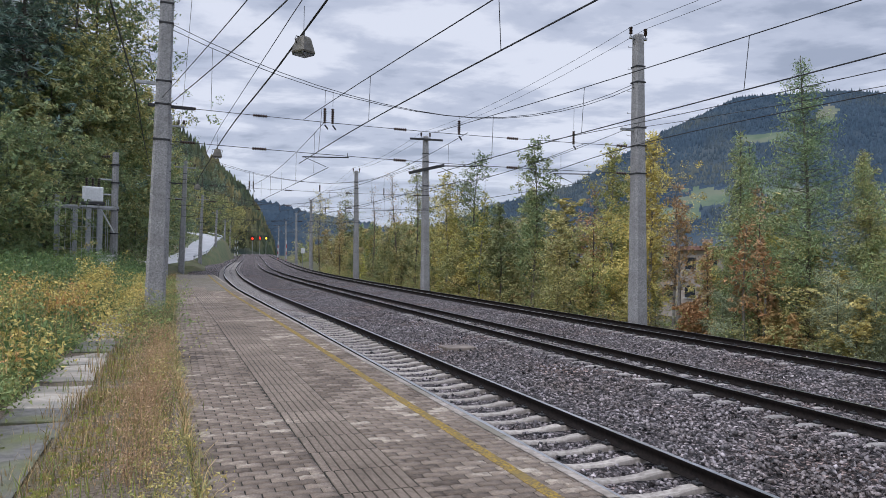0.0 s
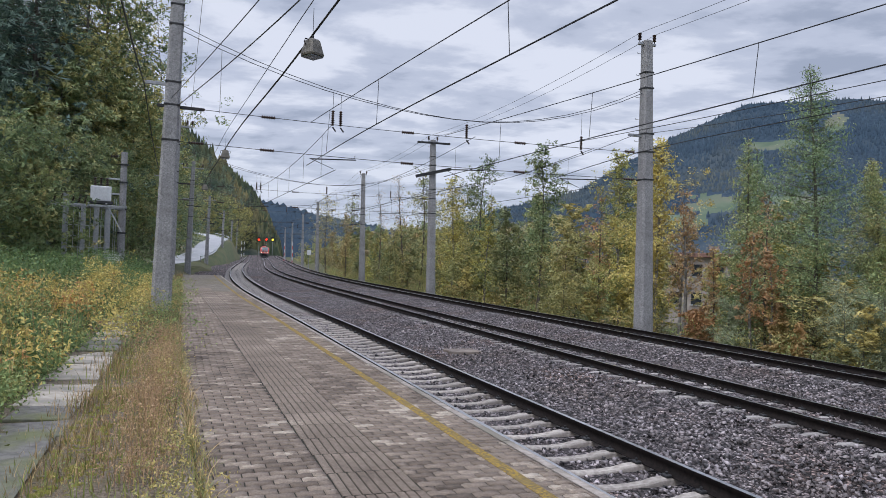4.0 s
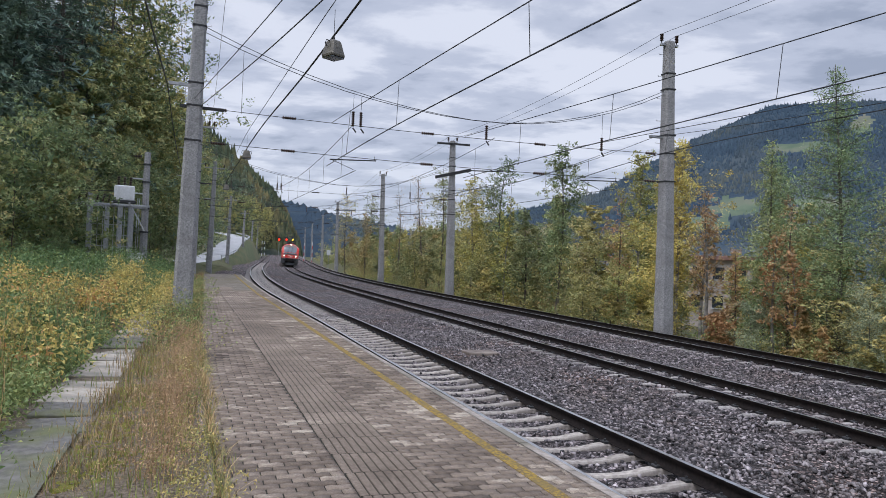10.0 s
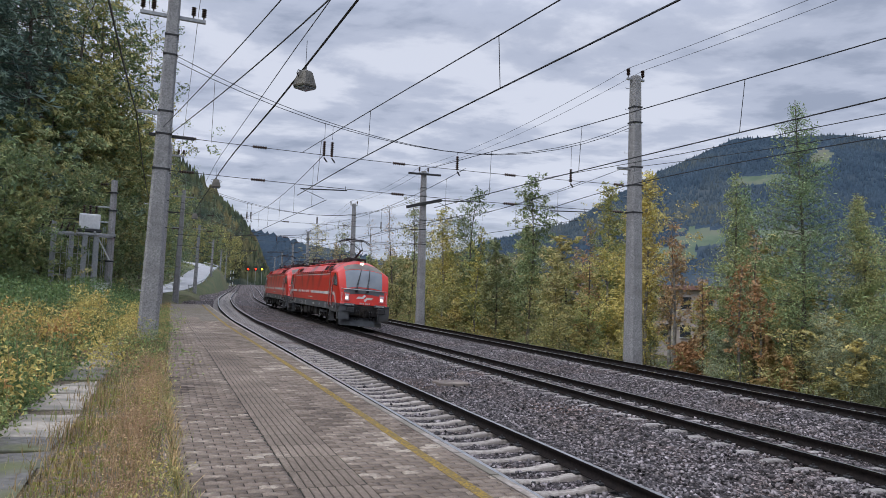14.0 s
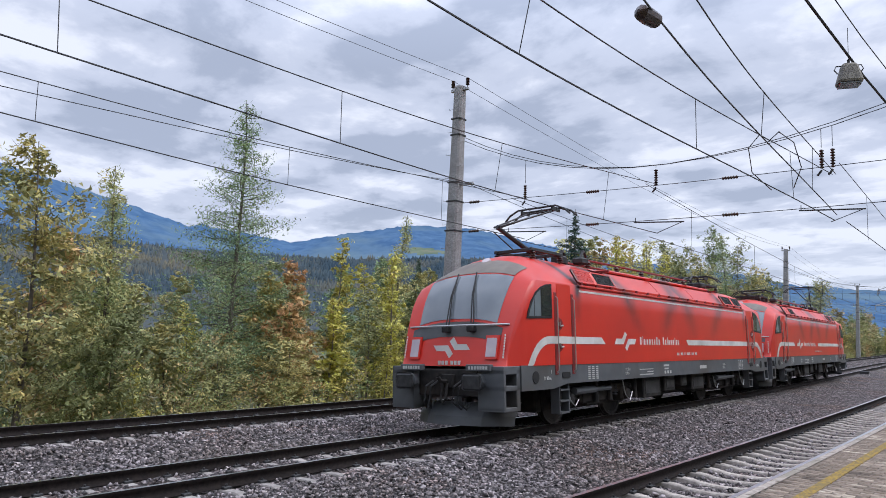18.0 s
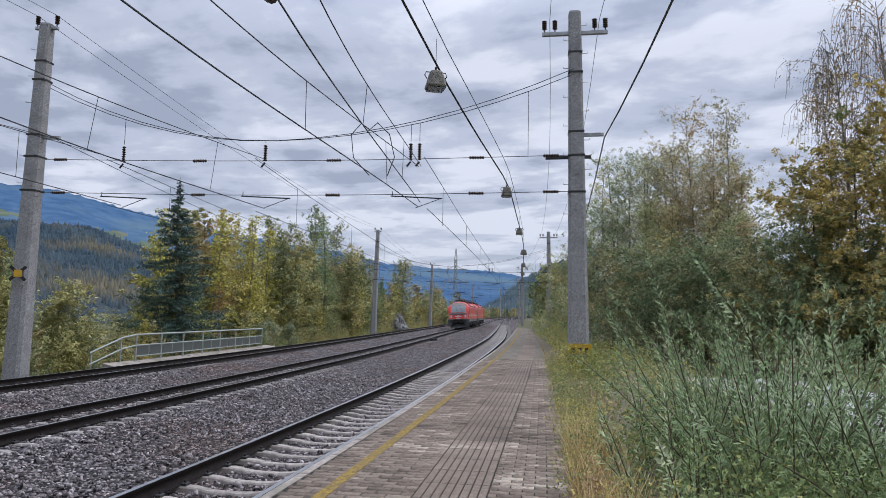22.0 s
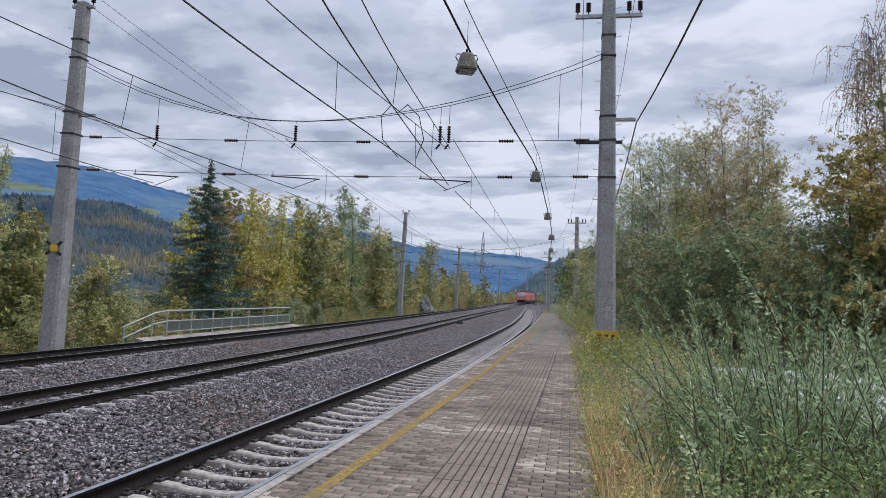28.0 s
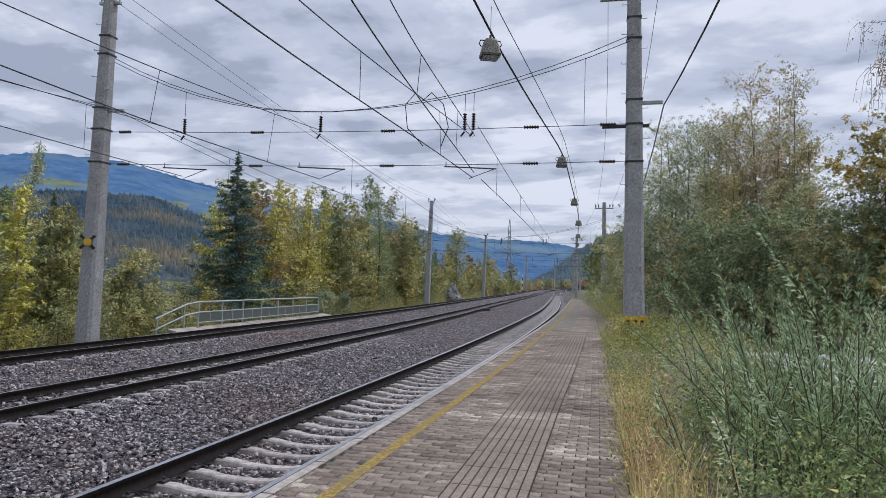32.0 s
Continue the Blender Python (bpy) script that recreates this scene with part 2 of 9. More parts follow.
M_BALLAST = ballast_mat("ballast_bed")
M_STONE = mat("ballast_stone", (0.032, 0.028, 0.030), (0.335, 0.295, 0.30), 12, 0.5, rand=0.95, island=True, c=(0.13, 0.105, 0.095), cscale=0.4)
M_SLEEPER = mat("sleeper_concrete", (0.25, 0.22, 0.195), (0.43, 0.385, 0.345), 14, 0.9, bump=0.25, bscale=70, rand=0.18)
M_SLEEPERD = mat("sleeper_dusty", (0.22, 0.20, 0.185), (0.36, 0.33, 0.31), 14, 0.9, bump=0.25, bscale=70, rand=0.2)
M_RAILSIDE = mat("rail_rust", (0.010, 0.008, 0.008), (0.024, 0.018, 0.016), 18, 0.8, 0.1, bump=0.2, spec=0.2)
M_RAILTOP = mat("rail_polished", (0.56, 0.56, 0.58), (0.42, 0.42, 0.43), 7, 0.28, 0.95)
M_CONC = mat("mast_concrete", (0.27, 0.268, 0.27), (0.385, 0.38, 0.38), 22, 0.9, bump=0.4, bscale=50, c=(0.26, 0.255, 0.255), cscale=1.3, lo=0.36, hi=0.62)


def crazed(m, scale, dark, depth):
    """Fine crazing over weathered concrete: a net of dark cracks with pale flakes between."""
    nt = m.node_tree
    N, L = nt.nodes.new, nt.links.new
    p = nt.nodes["Principled BSDF"]
    base = p.inputs["Base Color"].links[0].from_socket
    tc, no, vo, fl = N("ShaderNodeTexCoord"), N("ShaderNodeTexNoise"), N("ShaderNodeTexVoronoi"), N("ShaderNodeTexVoronoi")
    no.inputs["Scale"].default_value, no.inputs["Detail"].default_value = 5.0, 5
    L(tc.outputs["Object"], no.inputs[0])
    mx = N("ShaderNodeMixRGB"); mx.blend_type = "ADD"; mx.inputs[0].default_value = 0.4
    L(tc.outputs["Object"], mx.inputs[1]); L(no.outputs["Color"], mx.inputs[2])
    vo.feature = "DISTANCE_TO_EDGE"
    vo.inputs["Scale"].default_value = fl.inputs["Scale"].default_value = scale
    L(mx.outputs[0], vo.inputs["Vector"]); L(mx.outputs[0], fl.inputs["Vector"])
    r = N("ShaderNodeMapRange"); r.inputs[2].default_value, r.inputs[3].default_value = 0.09, dark
    L(vo.outputs["Distance"], r.inputs[0])
    sep, fr = N("ShaderNodeSeparateColor"), N("ShaderNodeMapRange")
    L(fl.outputs["Color"], sep.inputs[0]); L(sep.outputs[0], fr.inputs[0])
    fr.inputs[3].default_value, fr.inputs[4].default_value = 0.92, 1.12
    k = N("ShaderNodeMath"); k.operation = "MULTIPLY"
    L(r.outputs[0], k.inputs[0]); L(fr.outputs[0], k.inputs[1])
    hv = N("ShaderNodeHueSaturation")
    L(k.outputs[0], hv.inputs["Value"]); L(base, hv.inputs["Color"]); L(hv.outputs[0], p.inputs["Base Color"])
    bp = N("ShaderNodeBump"); bp.inputs["Strength"].default_value, bp.inputs["Distance"].default_value = depth, 0.01
    L(r.outputs[0], bp.inputs["Height"]); L(bp.outputs[0], p.inputs["Normal"])


crazed(M_CONC, 11.0, 0.55, 0.4)
M_COPING = mat("coping_concrete", (0.27, 0.235, 0.205), (0.42, 0.37, 0.33), 14, 0.92, bump=0.4, bscale=55, c=(0.22, 0.20, 0.165), cscale=1.3, spec=0.08)
def paver_mat(name, island, single=0.22):
    """Worn blocks: grey-brown in large patches, runs of blocks bleached pale, dark lichen and grit."""
    m = mat(name, (0.72, 0.72, 0.72), (1.0, 1.0, 1.0), 46, 0.9, bump=0.45, bscale=110)
    nt = m.node_tree
    N, L = nt.nodes.new, nt.links.new
    p = nt.nodes["Principled BSDF"]
    grit = p.inputs["Base Color"].links[0].from_socket
    n1, n2 = N("ShaderNodeTexNoise"), N("ShaderNodeTexNoise")
    g = N("ShaderNodeNewGeometry")
    n1.inputs["Scale"].default_value, n1.inputs["Detail"].default_value, n1.inputs["Roughness"].default_value = 0.8, 7, 0.66
    n2.inputs["Scale"].default_value, n2.inputs["Detail"].default_value, n2.inputs["Roughness"].default_value = 16, 6, 0.7
    L(g.outputs["Position"], n1.inputs[0]); L(g.outputs["Position"], n2.inputs[0])
    if island:
        src = g.outputs["Random Per Island"]
    else:
        oi = N("ShaderNodeObjectInfo"); src = oi.outputs["Random"]
    a = N("ShaderNodeMath"); a.operation = "MULTIPLY_ADD"; a.inputs[1].default_value = single
    big = N("ShaderNodeMath"); big.operation = "MULTIPLY_ADD"; big.inputs[1].default_value, big.inputs[2].default_value = 0.6, 0.11 - single / 2
    L(n1.outputs[0], big.inputs[0]); L(src, a.inputs[0]); L(big.outputs[0], a.inputs[2])
    b = N("ShaderNodeMath"); b.operation = "MULTIPLY_ADD"; b.inputs[1].default_value = 0.34
    L(n2.outputs[0], b.inputs[0]); L(a.outputs[0], b.inputs[2])
    ramp = N("ShaderNodeValToRGB")
    ce = ramp.color_ramp.elements
    ce[0].position, ce[0].color = 0.36, (0.062, 0.046, 0.035, 1)
    ce[1].position, ce[1].color = 0.84, (0.62, 0.53, 0.43, 1)
    for q, c in ((0.49, (0.185, 0.142, 0.110, 1)), (0.60, (0.255, 0.20, 0.157, 1)), (0.685, (0.325, 0.258, 0.203, 1)), (0.73, (0.50, 0.42, 0.335, 1))):
        e = ce.new(q); e.color = c
    L(b.outputs[0], ramp.inputs[0])
    mx = N("ShaderNodeMixRGB"); mx.blend_type = "MULTIPLY"; mx.inputs[0].default_value = 1.0
    L(ramp.outputs[0], mx.inputs[1]); L(grit, mx.inputs[2]); L(mx.outputs[0], p.inputs["Base Color"])
    return m


M_PAVER, M_PAVERI, M_RIBBED = paver_mat("paver_concrete", False), paver_mat("paver_concrete_joined", True), paver_mat("ribbed_concrete", False, 0.10)
M_JOINT = mat("joint_dirt", (0.018, 0.016, 0.012), (0.045, 0.042, 0.03), 20, 0.95, bump=0.3)
M_YELLOW = mat("worn_yellow_paint", (0.37, 0.245, 0.05), (0.15, 0.115, 0.07), 40, 0.85, bump=0.4, bscale=70, c=(0.20, 0.15, 0.07), cscale=4, lo=0.40, hi=0.60, spec=0.1)
M_STEEL = mat("galvanised_steel", (0.30, 0.31, 0.32), (0.42, 0.43, 0.44), 9, 0.5, 0.6)
M_DARK = mat("dark_iron", (0.035, 0.036, 0.038), (0.06, 0.06, 0.062), 9, 0.55, 0.4)
M_INSUL = mat("brown_insulator", (0.035, 0.02, 0.016), (0.06, 0.035, 0.028), 9, 0.3)
M_WIRE = mat("catenary_wire", (0.045, 0.047, 0.05), (0.075, 0.075, 0.078), 4, 0.55, 0.6)
M_BARK = mat("bark", (0.085, 0.07, 0.055), (0.16, 0.14, 0.12), 6, 0.9, bump=0.5, bscale=25)
M_BIRCH = mat("birch_bark", (0.32, 0.31, 0.28), (0.10, 0.085, 0.07), 3, 0.8)

# ---- plan: the line's middle track, by its headings along the way; s runs along it, o across it, away from the platform ----
NODE = np.array([-330, -200, -110, -50, 0, 50, 110, 200, 330.0])
HEADING = np.array([-10.0, -23.0, -22.8, -23.46, -20.60, -20.08, -15.71, -14.86, -14.29])
SS = np.concatenate([np.arange(-330, -40, 2.5), np.arange(-40, 40, 0.5), np.arange(40, 330.1, 2.5)])


def natural_spline(y):
    n, h = len(NODE), np.diff(NODE)
    a, r = np.eye(n), np.zeros(n)
    for i in range(1, n - 1):
        a[i, i - 1:i + 2] = h[i - 1], 2 * (h[i - 1] + h[i]), h[i]
        r[i] = 6 * ((y[i + 1] - y[i]) / h[i] - (y[i] - y[i - 1]) / h[i - 1])
    m = np.linalg.solve(a, r)
    i = np.clip(np.searchsorted(NODE, SS) - 1, 0, n - 2)
    t, hh = SS - NODE[i], h[i]
    return y[i] + t * ((y[i + 1] - y[i]) / hh - hh * (2 * m[i] + m[i + 1]) / 6) + m[i] / 2 * t * t + (m[i + 1] - m[i]) / (6 * hh) * t ** 3


AA = np.radians(natural_spline(HEADING))
am = (AA[1:] + AA[:-1]) / 2
CX = np.concatenate([[0], np.cumsum(np.sin(am) * np.diff(SS))])
CY = np.concatenate([[0], np.cumsum(np.cos(am) * np.diff(SS))])
i0 = int(np.argmin(abs(SS)))
CX, CY = CX - CX[i0] + 9.43 * np.cos(AA[i0]), CY - CY[i0] - 9.43 * np.sin(AA[i0])


def plan(s, o):
    """x, y and heading (radians) of places s, o (arrays or numbers); straight on past the ends."""
    s = np.asarray(s, float)
    a = np.interp(s, SS, AA)
    over = np.where(s > 330, s - 330, np.where(s < -330, s + 330, 0))
    x = np.interp(s, SS, CX) + over * np.sin(a) + o * np.cos(a)
    y = np.interp(s, SS, CY) + over * np.cos(a) - o * np.sin(a)
    return x, y, a


def rise(s):
    """Height of the line at s: a shallow sag."""
    return 0.198 * (np.minimum(np.abs(np.asarray(s, float)), 420) / 100) ** 2


def P(s, o, z=0.0):
    x, y, a = plan(s, o)
    return Vector((float(x), float(y), float(z + rise(s))))


def at(s, o, z=0.0, turn=0.0):
    """A pose at s, o: x across (away from the platform), y along s."""
    x, y, a = plan(s, o)
    return Matrix.Translation((float(x), float(y), float(z + rise(s)))) @ Matrix.Rotation(-float(a) + radians(turn), 4, "Z")


SX, SY = CX[::4], CY[::4]


def near_line(x, y):
    """s and o of world places (flat arrays)."""
    ux, uy = np.diff(SX), np.diff(SY)
    ll = ux ** 2 + uy ** 2
    s_out, o_out = np.empty(len(x)), np.empty(len(x))
    ssub = SS[::4]
    for k in range(0, len(x), 4000):
        dx, dy = x[k:k + 4000, None] - SX[None, :-1], y[k:k + 4000, None] - SY[None, :-1]
        t = np.clip((dx * ux + dy * uy) / ll, 0, 1)
        ex, ey = dx - t * ux, dy - t * uy
        j = (ex ** 2 + ey ** 2).argmin(1)
        r = np.arange(len(j))
        s_out[k:k + 4000] = ssub[j] + t[r, j] * (ssub[j + 1] - ssub[j])
        ln = np.sqrt(ll[j])
        d = np.sqrt(ex[r, j] ** 2 + ey[r, j] ** 2)
        o_out[k:k + 4000] = np.sign(ex[r, j] * uy[j] - ey[r, j] * ux[j]) * d
    return s_out, o_out


# ---- mesh helpers ----
def link(name, bm, material, parent=None, smooth=False):
    me = bpy.data.meshes.new(name)
    bmesh.ops.recalc_face_normals(bm, faces=bm.faces)
    bm.to_mesh(me)
    bm.free()
    if material:
        for mm in (material if isinstance(material, (list, tuple)) else [material]):
            me.materials.append(mm)
    if smooth:
        me.polygons.foreach_set("use_smooth", [True] * len(me.polygons))
    ob = new(name, me)
    if parent is not None:
        ob.parent = parent
    return ob


def part(name, bm, material, parent, label="", smooth=False):
    ob = link(name, bm, material, parent, smooth)
    if label:
        ob["label"] = label
    return ob


def loose(name, bm, material, parent):
    """Each connected piece of bm becomes a part of its own."""
    left = set(bm.verts)
    while left:
        seed = left.pop()
        isle, todo = {seed}, [seed]
        while todo:
            for e in todo.pop().link_edges:
                for w in e.verts:
                    if w in left:
                        left.discard(w); isle.add(w); todo.append(w)
        b2, copy = bmesh.new(), {}
        for v in isle:
            copy[v] = b2.verts.new(v.co)
        for f in {f for v in isle for f in v.link_faces}:
            b2.faces.new([copy[v] for v in f.verts])
        part(name, b2, material, parent)
    bm.free()


def raw(name, v, f, material, parent=None, smooth=False):
    """A mesh from arrays: v (n,3), f (m,3 or 4)."""
    me = bpy.data.meshes.new(name)
    v, f = np.asarray(v, np.float32), np.asarray(f, np.int32)
    k = f.shape[1]
    me.vertices.add(len(v)); me.vertices.foreach_set("co", v.ravel())
    me.loops.add(f.size); me.loops.foreach_set("vertex_index", f.ravel())
    me.polygons.add(len(f)); me.polygons.foreach_set("loop_start", np.arange(0, f.size, k, dtype=np.int32))
    me.polygons.foreach_set("loop_total", np.full(len(f), k, np.int32))
    if smooth:
        me.polygons.foreach_set("use_smooth", np.ones(len(f), bool))
    me.update(calc_edges=True)
    me.materials.append(material)
    ob = new(name, me)
    if parent is not None:
        ob.parent = parent
    return ob


def box(bm, x0, x1, y0, y1, z0, z1, bevel=0.0):
    vs = [bm.verts.new((x, y, z)) for z in (z0, z1) for y in (y0, y1) for x in (x0, x1)]
    fs = [bm.faces.new([vs[i] for i in q]) for q in ((0, 2, 3, 1), (4, 5, 7, 6), (0, 1, 5, 4), (2, 6, 7, 3), (0, 4, 6, 2), (1, 3, 7, 5))]
    if bevel:
        es = list({e for f in fs for e in f.edges})
        bmesh.ops.bevel(bm, geom=es, offset=bevel, segments=1, affect="EDGES", profile=0.5)
    return vs


def tube(bm, p0, p1, r0, r1=None, n=6, caps=True):
    p0, p1 = Vector(p0), Vector(p1)
    r1 = r0 if r1 is None else r1
    d = (p1 - p0).normalized()
    u = d.orthogonal().normalized()
    w = d.cross(u)
    ra = [bm.verts.new(p0 + (u * math.cos(6.2832 * i / n) + w * math.sin(6.2832 * i / n)) * r0) for i in range(n)]
    rb = [bm.verts.new(p1 + (u * math.cos(6.2832 * i / n) + w * math.sin(6.2832 * i / n)) * r1) for i in range(n)]
    for i in range(n):
        bm.faces.new((ra[i], ra[(i + 1) % n], rb[(i + 1) % n], rb[i]))
    if caps:
        bm.faces.new(ra[::-1]); bm.faces.new(rb)


def polytube(bm, pts, r, n=5):
    """A tube along a polyline."""
    pts = [Vector(p) for p in pts]
    rings = []
    for i, p in enumerate(pts):
        d = (pts[min(i + 1, len(pts) - 1)] - pts[max(i - 1, 0)]).normalized()
        u = d.cross(Vector((0, 0, 1)))
        u = u.normalized() if u.length > 0.05 else d.orthogonal().normalized()
        w = d.cross(u)
        rr = r[i] if isinstance(r, (list, tuple)) else r
        rings.append([bm.verts.new(p + (u * math.cos(6.2832 * k / n) + w * math.sin(6.2832 * k / n)) * rr) for k in range(n)])
    for a, b in zip(rings, rings[1:]):
        for k in range(n):
            bm.faces.new((a[k], a[(k + 1) % n], b[(k + 1) % n], b[k]))
    bm.faces.new(rings[0][::-1]); bm.faces.new(rings[-1])


def lathe(bm, prof, n=12, origin=(0, 0, 0), axis=None):
    """Turned shape: prof of (radius, height)."""
    o = Vector(origin)
    q = Vector((0, 0, 1)).rotation_difference(Vector(axis)) if axis else None
    rings = []
    for r, h in prof:
        ring = []
        for i in range(n):
            v = Vector((r * math.cos(6.2832 * i / n), r * math.sin(6.2832 * i / n), h))
            ring.append(bm.verts.new(o + (q @ v if q else v)))
        rings.append(ring)
    for a, b in zip(rings, rings[1:]):
        for i in range(n):
            bm.faces.new((a[i], a[(i + 1) % n], b[(i + 1) % n], b[i]))
    bm.faces.new(rings[0][::-1]); bm.faces.new(rings[-1])


def steps(s0, s1, fine=0.5, coarse=4.0, near=45.0):
    a = np.arange(s0, s1, 0.5)
    keep = [s0]
    for s in a:
        if s - keep[-1] >= (fine if abs(s) < near else coarse) - 1e-6:
            keep.append(float(s))
    if s1 - keep[-1] > 0.01:
        keep.append(s1)
    return np.array(keep)


def sweep(name, prof, s, material, parent=None, off=None, closed=False, wave=None, smooth=False):
    """A strip along the line: prof of (o, z); off: extra offset by s."""
    s = np.asarray(s, float)
    k = len(prof)
    v = np.empty((len(s), k, 3))
    extra = off(s) if off else 0.0
    for j, (o, z) in enumerate(prof):
        x, y, a = plan(s, o + extra)
        v[:, j, 0], v[:, j, 1], v[:, j, 2] = x, y, z + rise(s)
    if wave:
        v[:, :, 2] += wave(s, v)
    idx = np.arange(len(s) * k).reshape(len(s), k)
    f = []
    for j in range(k if closed else k - 1):
        j2 = (j + 1) % k
        f.append(np.stack([idx[:-1, j], idx[:-1, j2], idx[1:, j2], idx[1:, j]], -1))
    return raw(name, v.reshape(-1, 3), np.concatenate(f), material, parent, smooth)

# ---- ground: one sheet with the cutting, the bank and the valley ----
def ground_height(s, o):
    flat = np.interp(-o, [9, 13, 17, 24, 34, 60, 140, 400, 1200], [0.30, 0.32, 0.20, 0.3, 1.0, 4, 14, 40, 120])
    hill = np.interp(-o, [9, 13, 17, 22, 30, 45, 80, 140, 400, 1200], [0.30, 0.35, 0.4, 1.6, 6, 16, 40, 78, 150, 260])
    k = np.clip((s + 10) / 60, 0, 1)
    far = np.clip((330 - s) / 90, 0, 1)
    left = flat + (hill - flat) * k * far
    right = np.interp(o, [0, 8.6, 11.5, 14, 30, 60, 200, 900, 4000], [-0.75, -0.75, -1.6, -1.8, -2.5, -7, -9, 0, 60])
    z = np.where(o < -6.5, left, right)
    return np.where((o > -9.5) & (o < 8.6), -0.75, z)


def make_ground():
    r = np.concatenate([np.arange(0.5, 60, 1.0), np.arange(60, 130, 2.5), np.geomspace(130, 4200, 34)])
    a = np.linspace(0, 2 * math.pi, 241)[:-1]
    x, y = (r[:, None] * np.cos(a)).ravel(), (r[:, None] * np.sin(a)).ravel()
    s, o = near_line(x, y)
    z = ground_height(s, o) + rise(s) * np.exp(-np.abs(o) / 400)
    n = np.array([noise.noise((px * 0.09, py * 0.09, 0)) for px, py in zip(x, y)])
    z = z + n * np.where(np.abs(o + 1) < 12, 0.02, 0.35) * np.clip(np.abs(o) / 30, 0.2, 8)
    k = len(a)
    idx = np.arange(len(r) * k).reshape(len(r), k)
    f = np.stack([idx[:-1], np.roll(idx, -1, 1)[:-1], np.roll(idx, -1, 1)[1:], idx[1:]], -1).reshape(-1, 4)
    ob = raw("ground", np.stack([x, y, z], -1), f, M_GRASS, smooth=True)
    tagged(ob, "grassy uneven ground of the valley and the banks", "ground", kind="structure")


M_GRASS = mat("meadow_ground", (0.055, 0.068, 0.022), (0.12, 0.115, 0.05), 1.6, 0.95, bump=0.6, bscale=12, c=(0.10, 0.085, 0.045), cscale=0.25)
make_ground()

# far hills as ridges of forest: (azimuth from the platform, elevation of the crest) in degrees
M_FOREST = mat("far_forest_near", (0.025, 0.042, 0.036), (0.085, 0.10, 0.07), 0.16, 0.95, c=(0.12, 0.115, 0.065), cscale=0.03, detail=12)
# distance haze is put into these colours: bluer and paler farther off
M_HAZEBLUE = mat("far_forest_haze_tint", (0.036, 0.056, 0.080), (0.056, 0.080, 0.106), 0.16, 1.0, c=(0.085, 0.104, 0.115), cscale=0.0055, detail=12, spec=0.0, lo=0.35, hi=0.65)
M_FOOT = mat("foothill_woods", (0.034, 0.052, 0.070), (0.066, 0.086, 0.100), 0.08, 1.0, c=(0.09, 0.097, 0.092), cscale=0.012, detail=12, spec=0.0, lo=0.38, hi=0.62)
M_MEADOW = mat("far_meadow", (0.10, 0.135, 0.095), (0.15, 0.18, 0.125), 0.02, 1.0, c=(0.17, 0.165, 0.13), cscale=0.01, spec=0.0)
M_HAZEBLUE2 = mat("far_mountain_haze_tint", (0.050, 0.104, 0.195), (0.080, 0.146, 0.245), 0.02, 1.0, c=(0.115, 0.175, 0.22), cscale=0.003, detail=8, spec=0.0)


def ridge(name, dist, crest, material, label, spike=3.0, base=-12.0, depth=0.45, step=0.15, seed=0, meadows=(), cover=None):
    """A hillside whose crest stands at dist metres, falling towards the line; the crest is ragged with treetops."""
    rng = np.random.default_rng(seed)
    az = np.arange(crest[0][0], crest[-1][0], -step)
    ca = np.array(crest)[::-1]
    el = np.interp(az[::-1], ca[:, 0], ca[:, 1])[::-1]
    top = dist * np.tan(np.radians(el)) + 2.1
    rows = 40
    v = np.empty((rows, len(az), 3))
    for i in range(rows):
        t = i / (rows - 1)
        d = dist * (1 - depth * (1 - t) ** 1.1)
        z = base + (top - base) * t ** 0.9
        wob = np.array([noise.noise((q * 0.25, t * 4, seed)) for q in az]) * dist * 0.035 * math.sin(math.pi * min(1, t * 1.1))
        d = d + wob
        d = d + rng.normal(0, spike * 0.45, len(az))
        zz = z + rng.normal(0, spike * 0.5, len(az)) * (t > 0.05)
        v[i, :, 0], v[i, :, 1], v[i, :, 2] = -np.sin(np.radians(az)) * d, np.cos(np.radians(az)) * d, zz
    v[-1, :, 2] += np.abs(rng.normal(0, spike, len(az)))
    k = len(az)
    idx = np.arange(rows * k).reshape(rows, k)
    f = np.stack([idx[:-1, :-1], idx[:-1, 1:], idx[1:, 1:], idx[1:, :-1]], -1).reshape(-1, 4)
    ob = tagged(raw(name, v.reshape(-1, 3), f, material), label, "hill", kind="structure")
    if meadows:
        ob.data.materials.append(M_MEADOW)
        c = v.reshape(-1, 3)[f].mean(1)
        el_c = np.degrees(np.arctan2(c[:, 2] - 2.1, np.hypot(c[:, 0], c[:, 1])))
        az_c = np.degrees(np.arctan2(-c[:, 0], c[:, 1]))
        az_c = np.where(az_c > 60, az_c - 360, az_c)
        wob = np.array([noise.noise((p * 1.7, q * 3.0, seed)) for p, q in zip(az_c, el_c)])
        on = np.zeros(len(f), bool)
        for ma, me, ra, re in meadows:
            on |= ((az_c - ma) / ra) ** 2 + ((el_c - me) / re) ** 2 < 1 + 0.9 * wob
        ob.data.polygons.foreach_set("material_index", on.astype(np.int32))
    if cover:
        hill_woods(v, cover, meadows, seed)


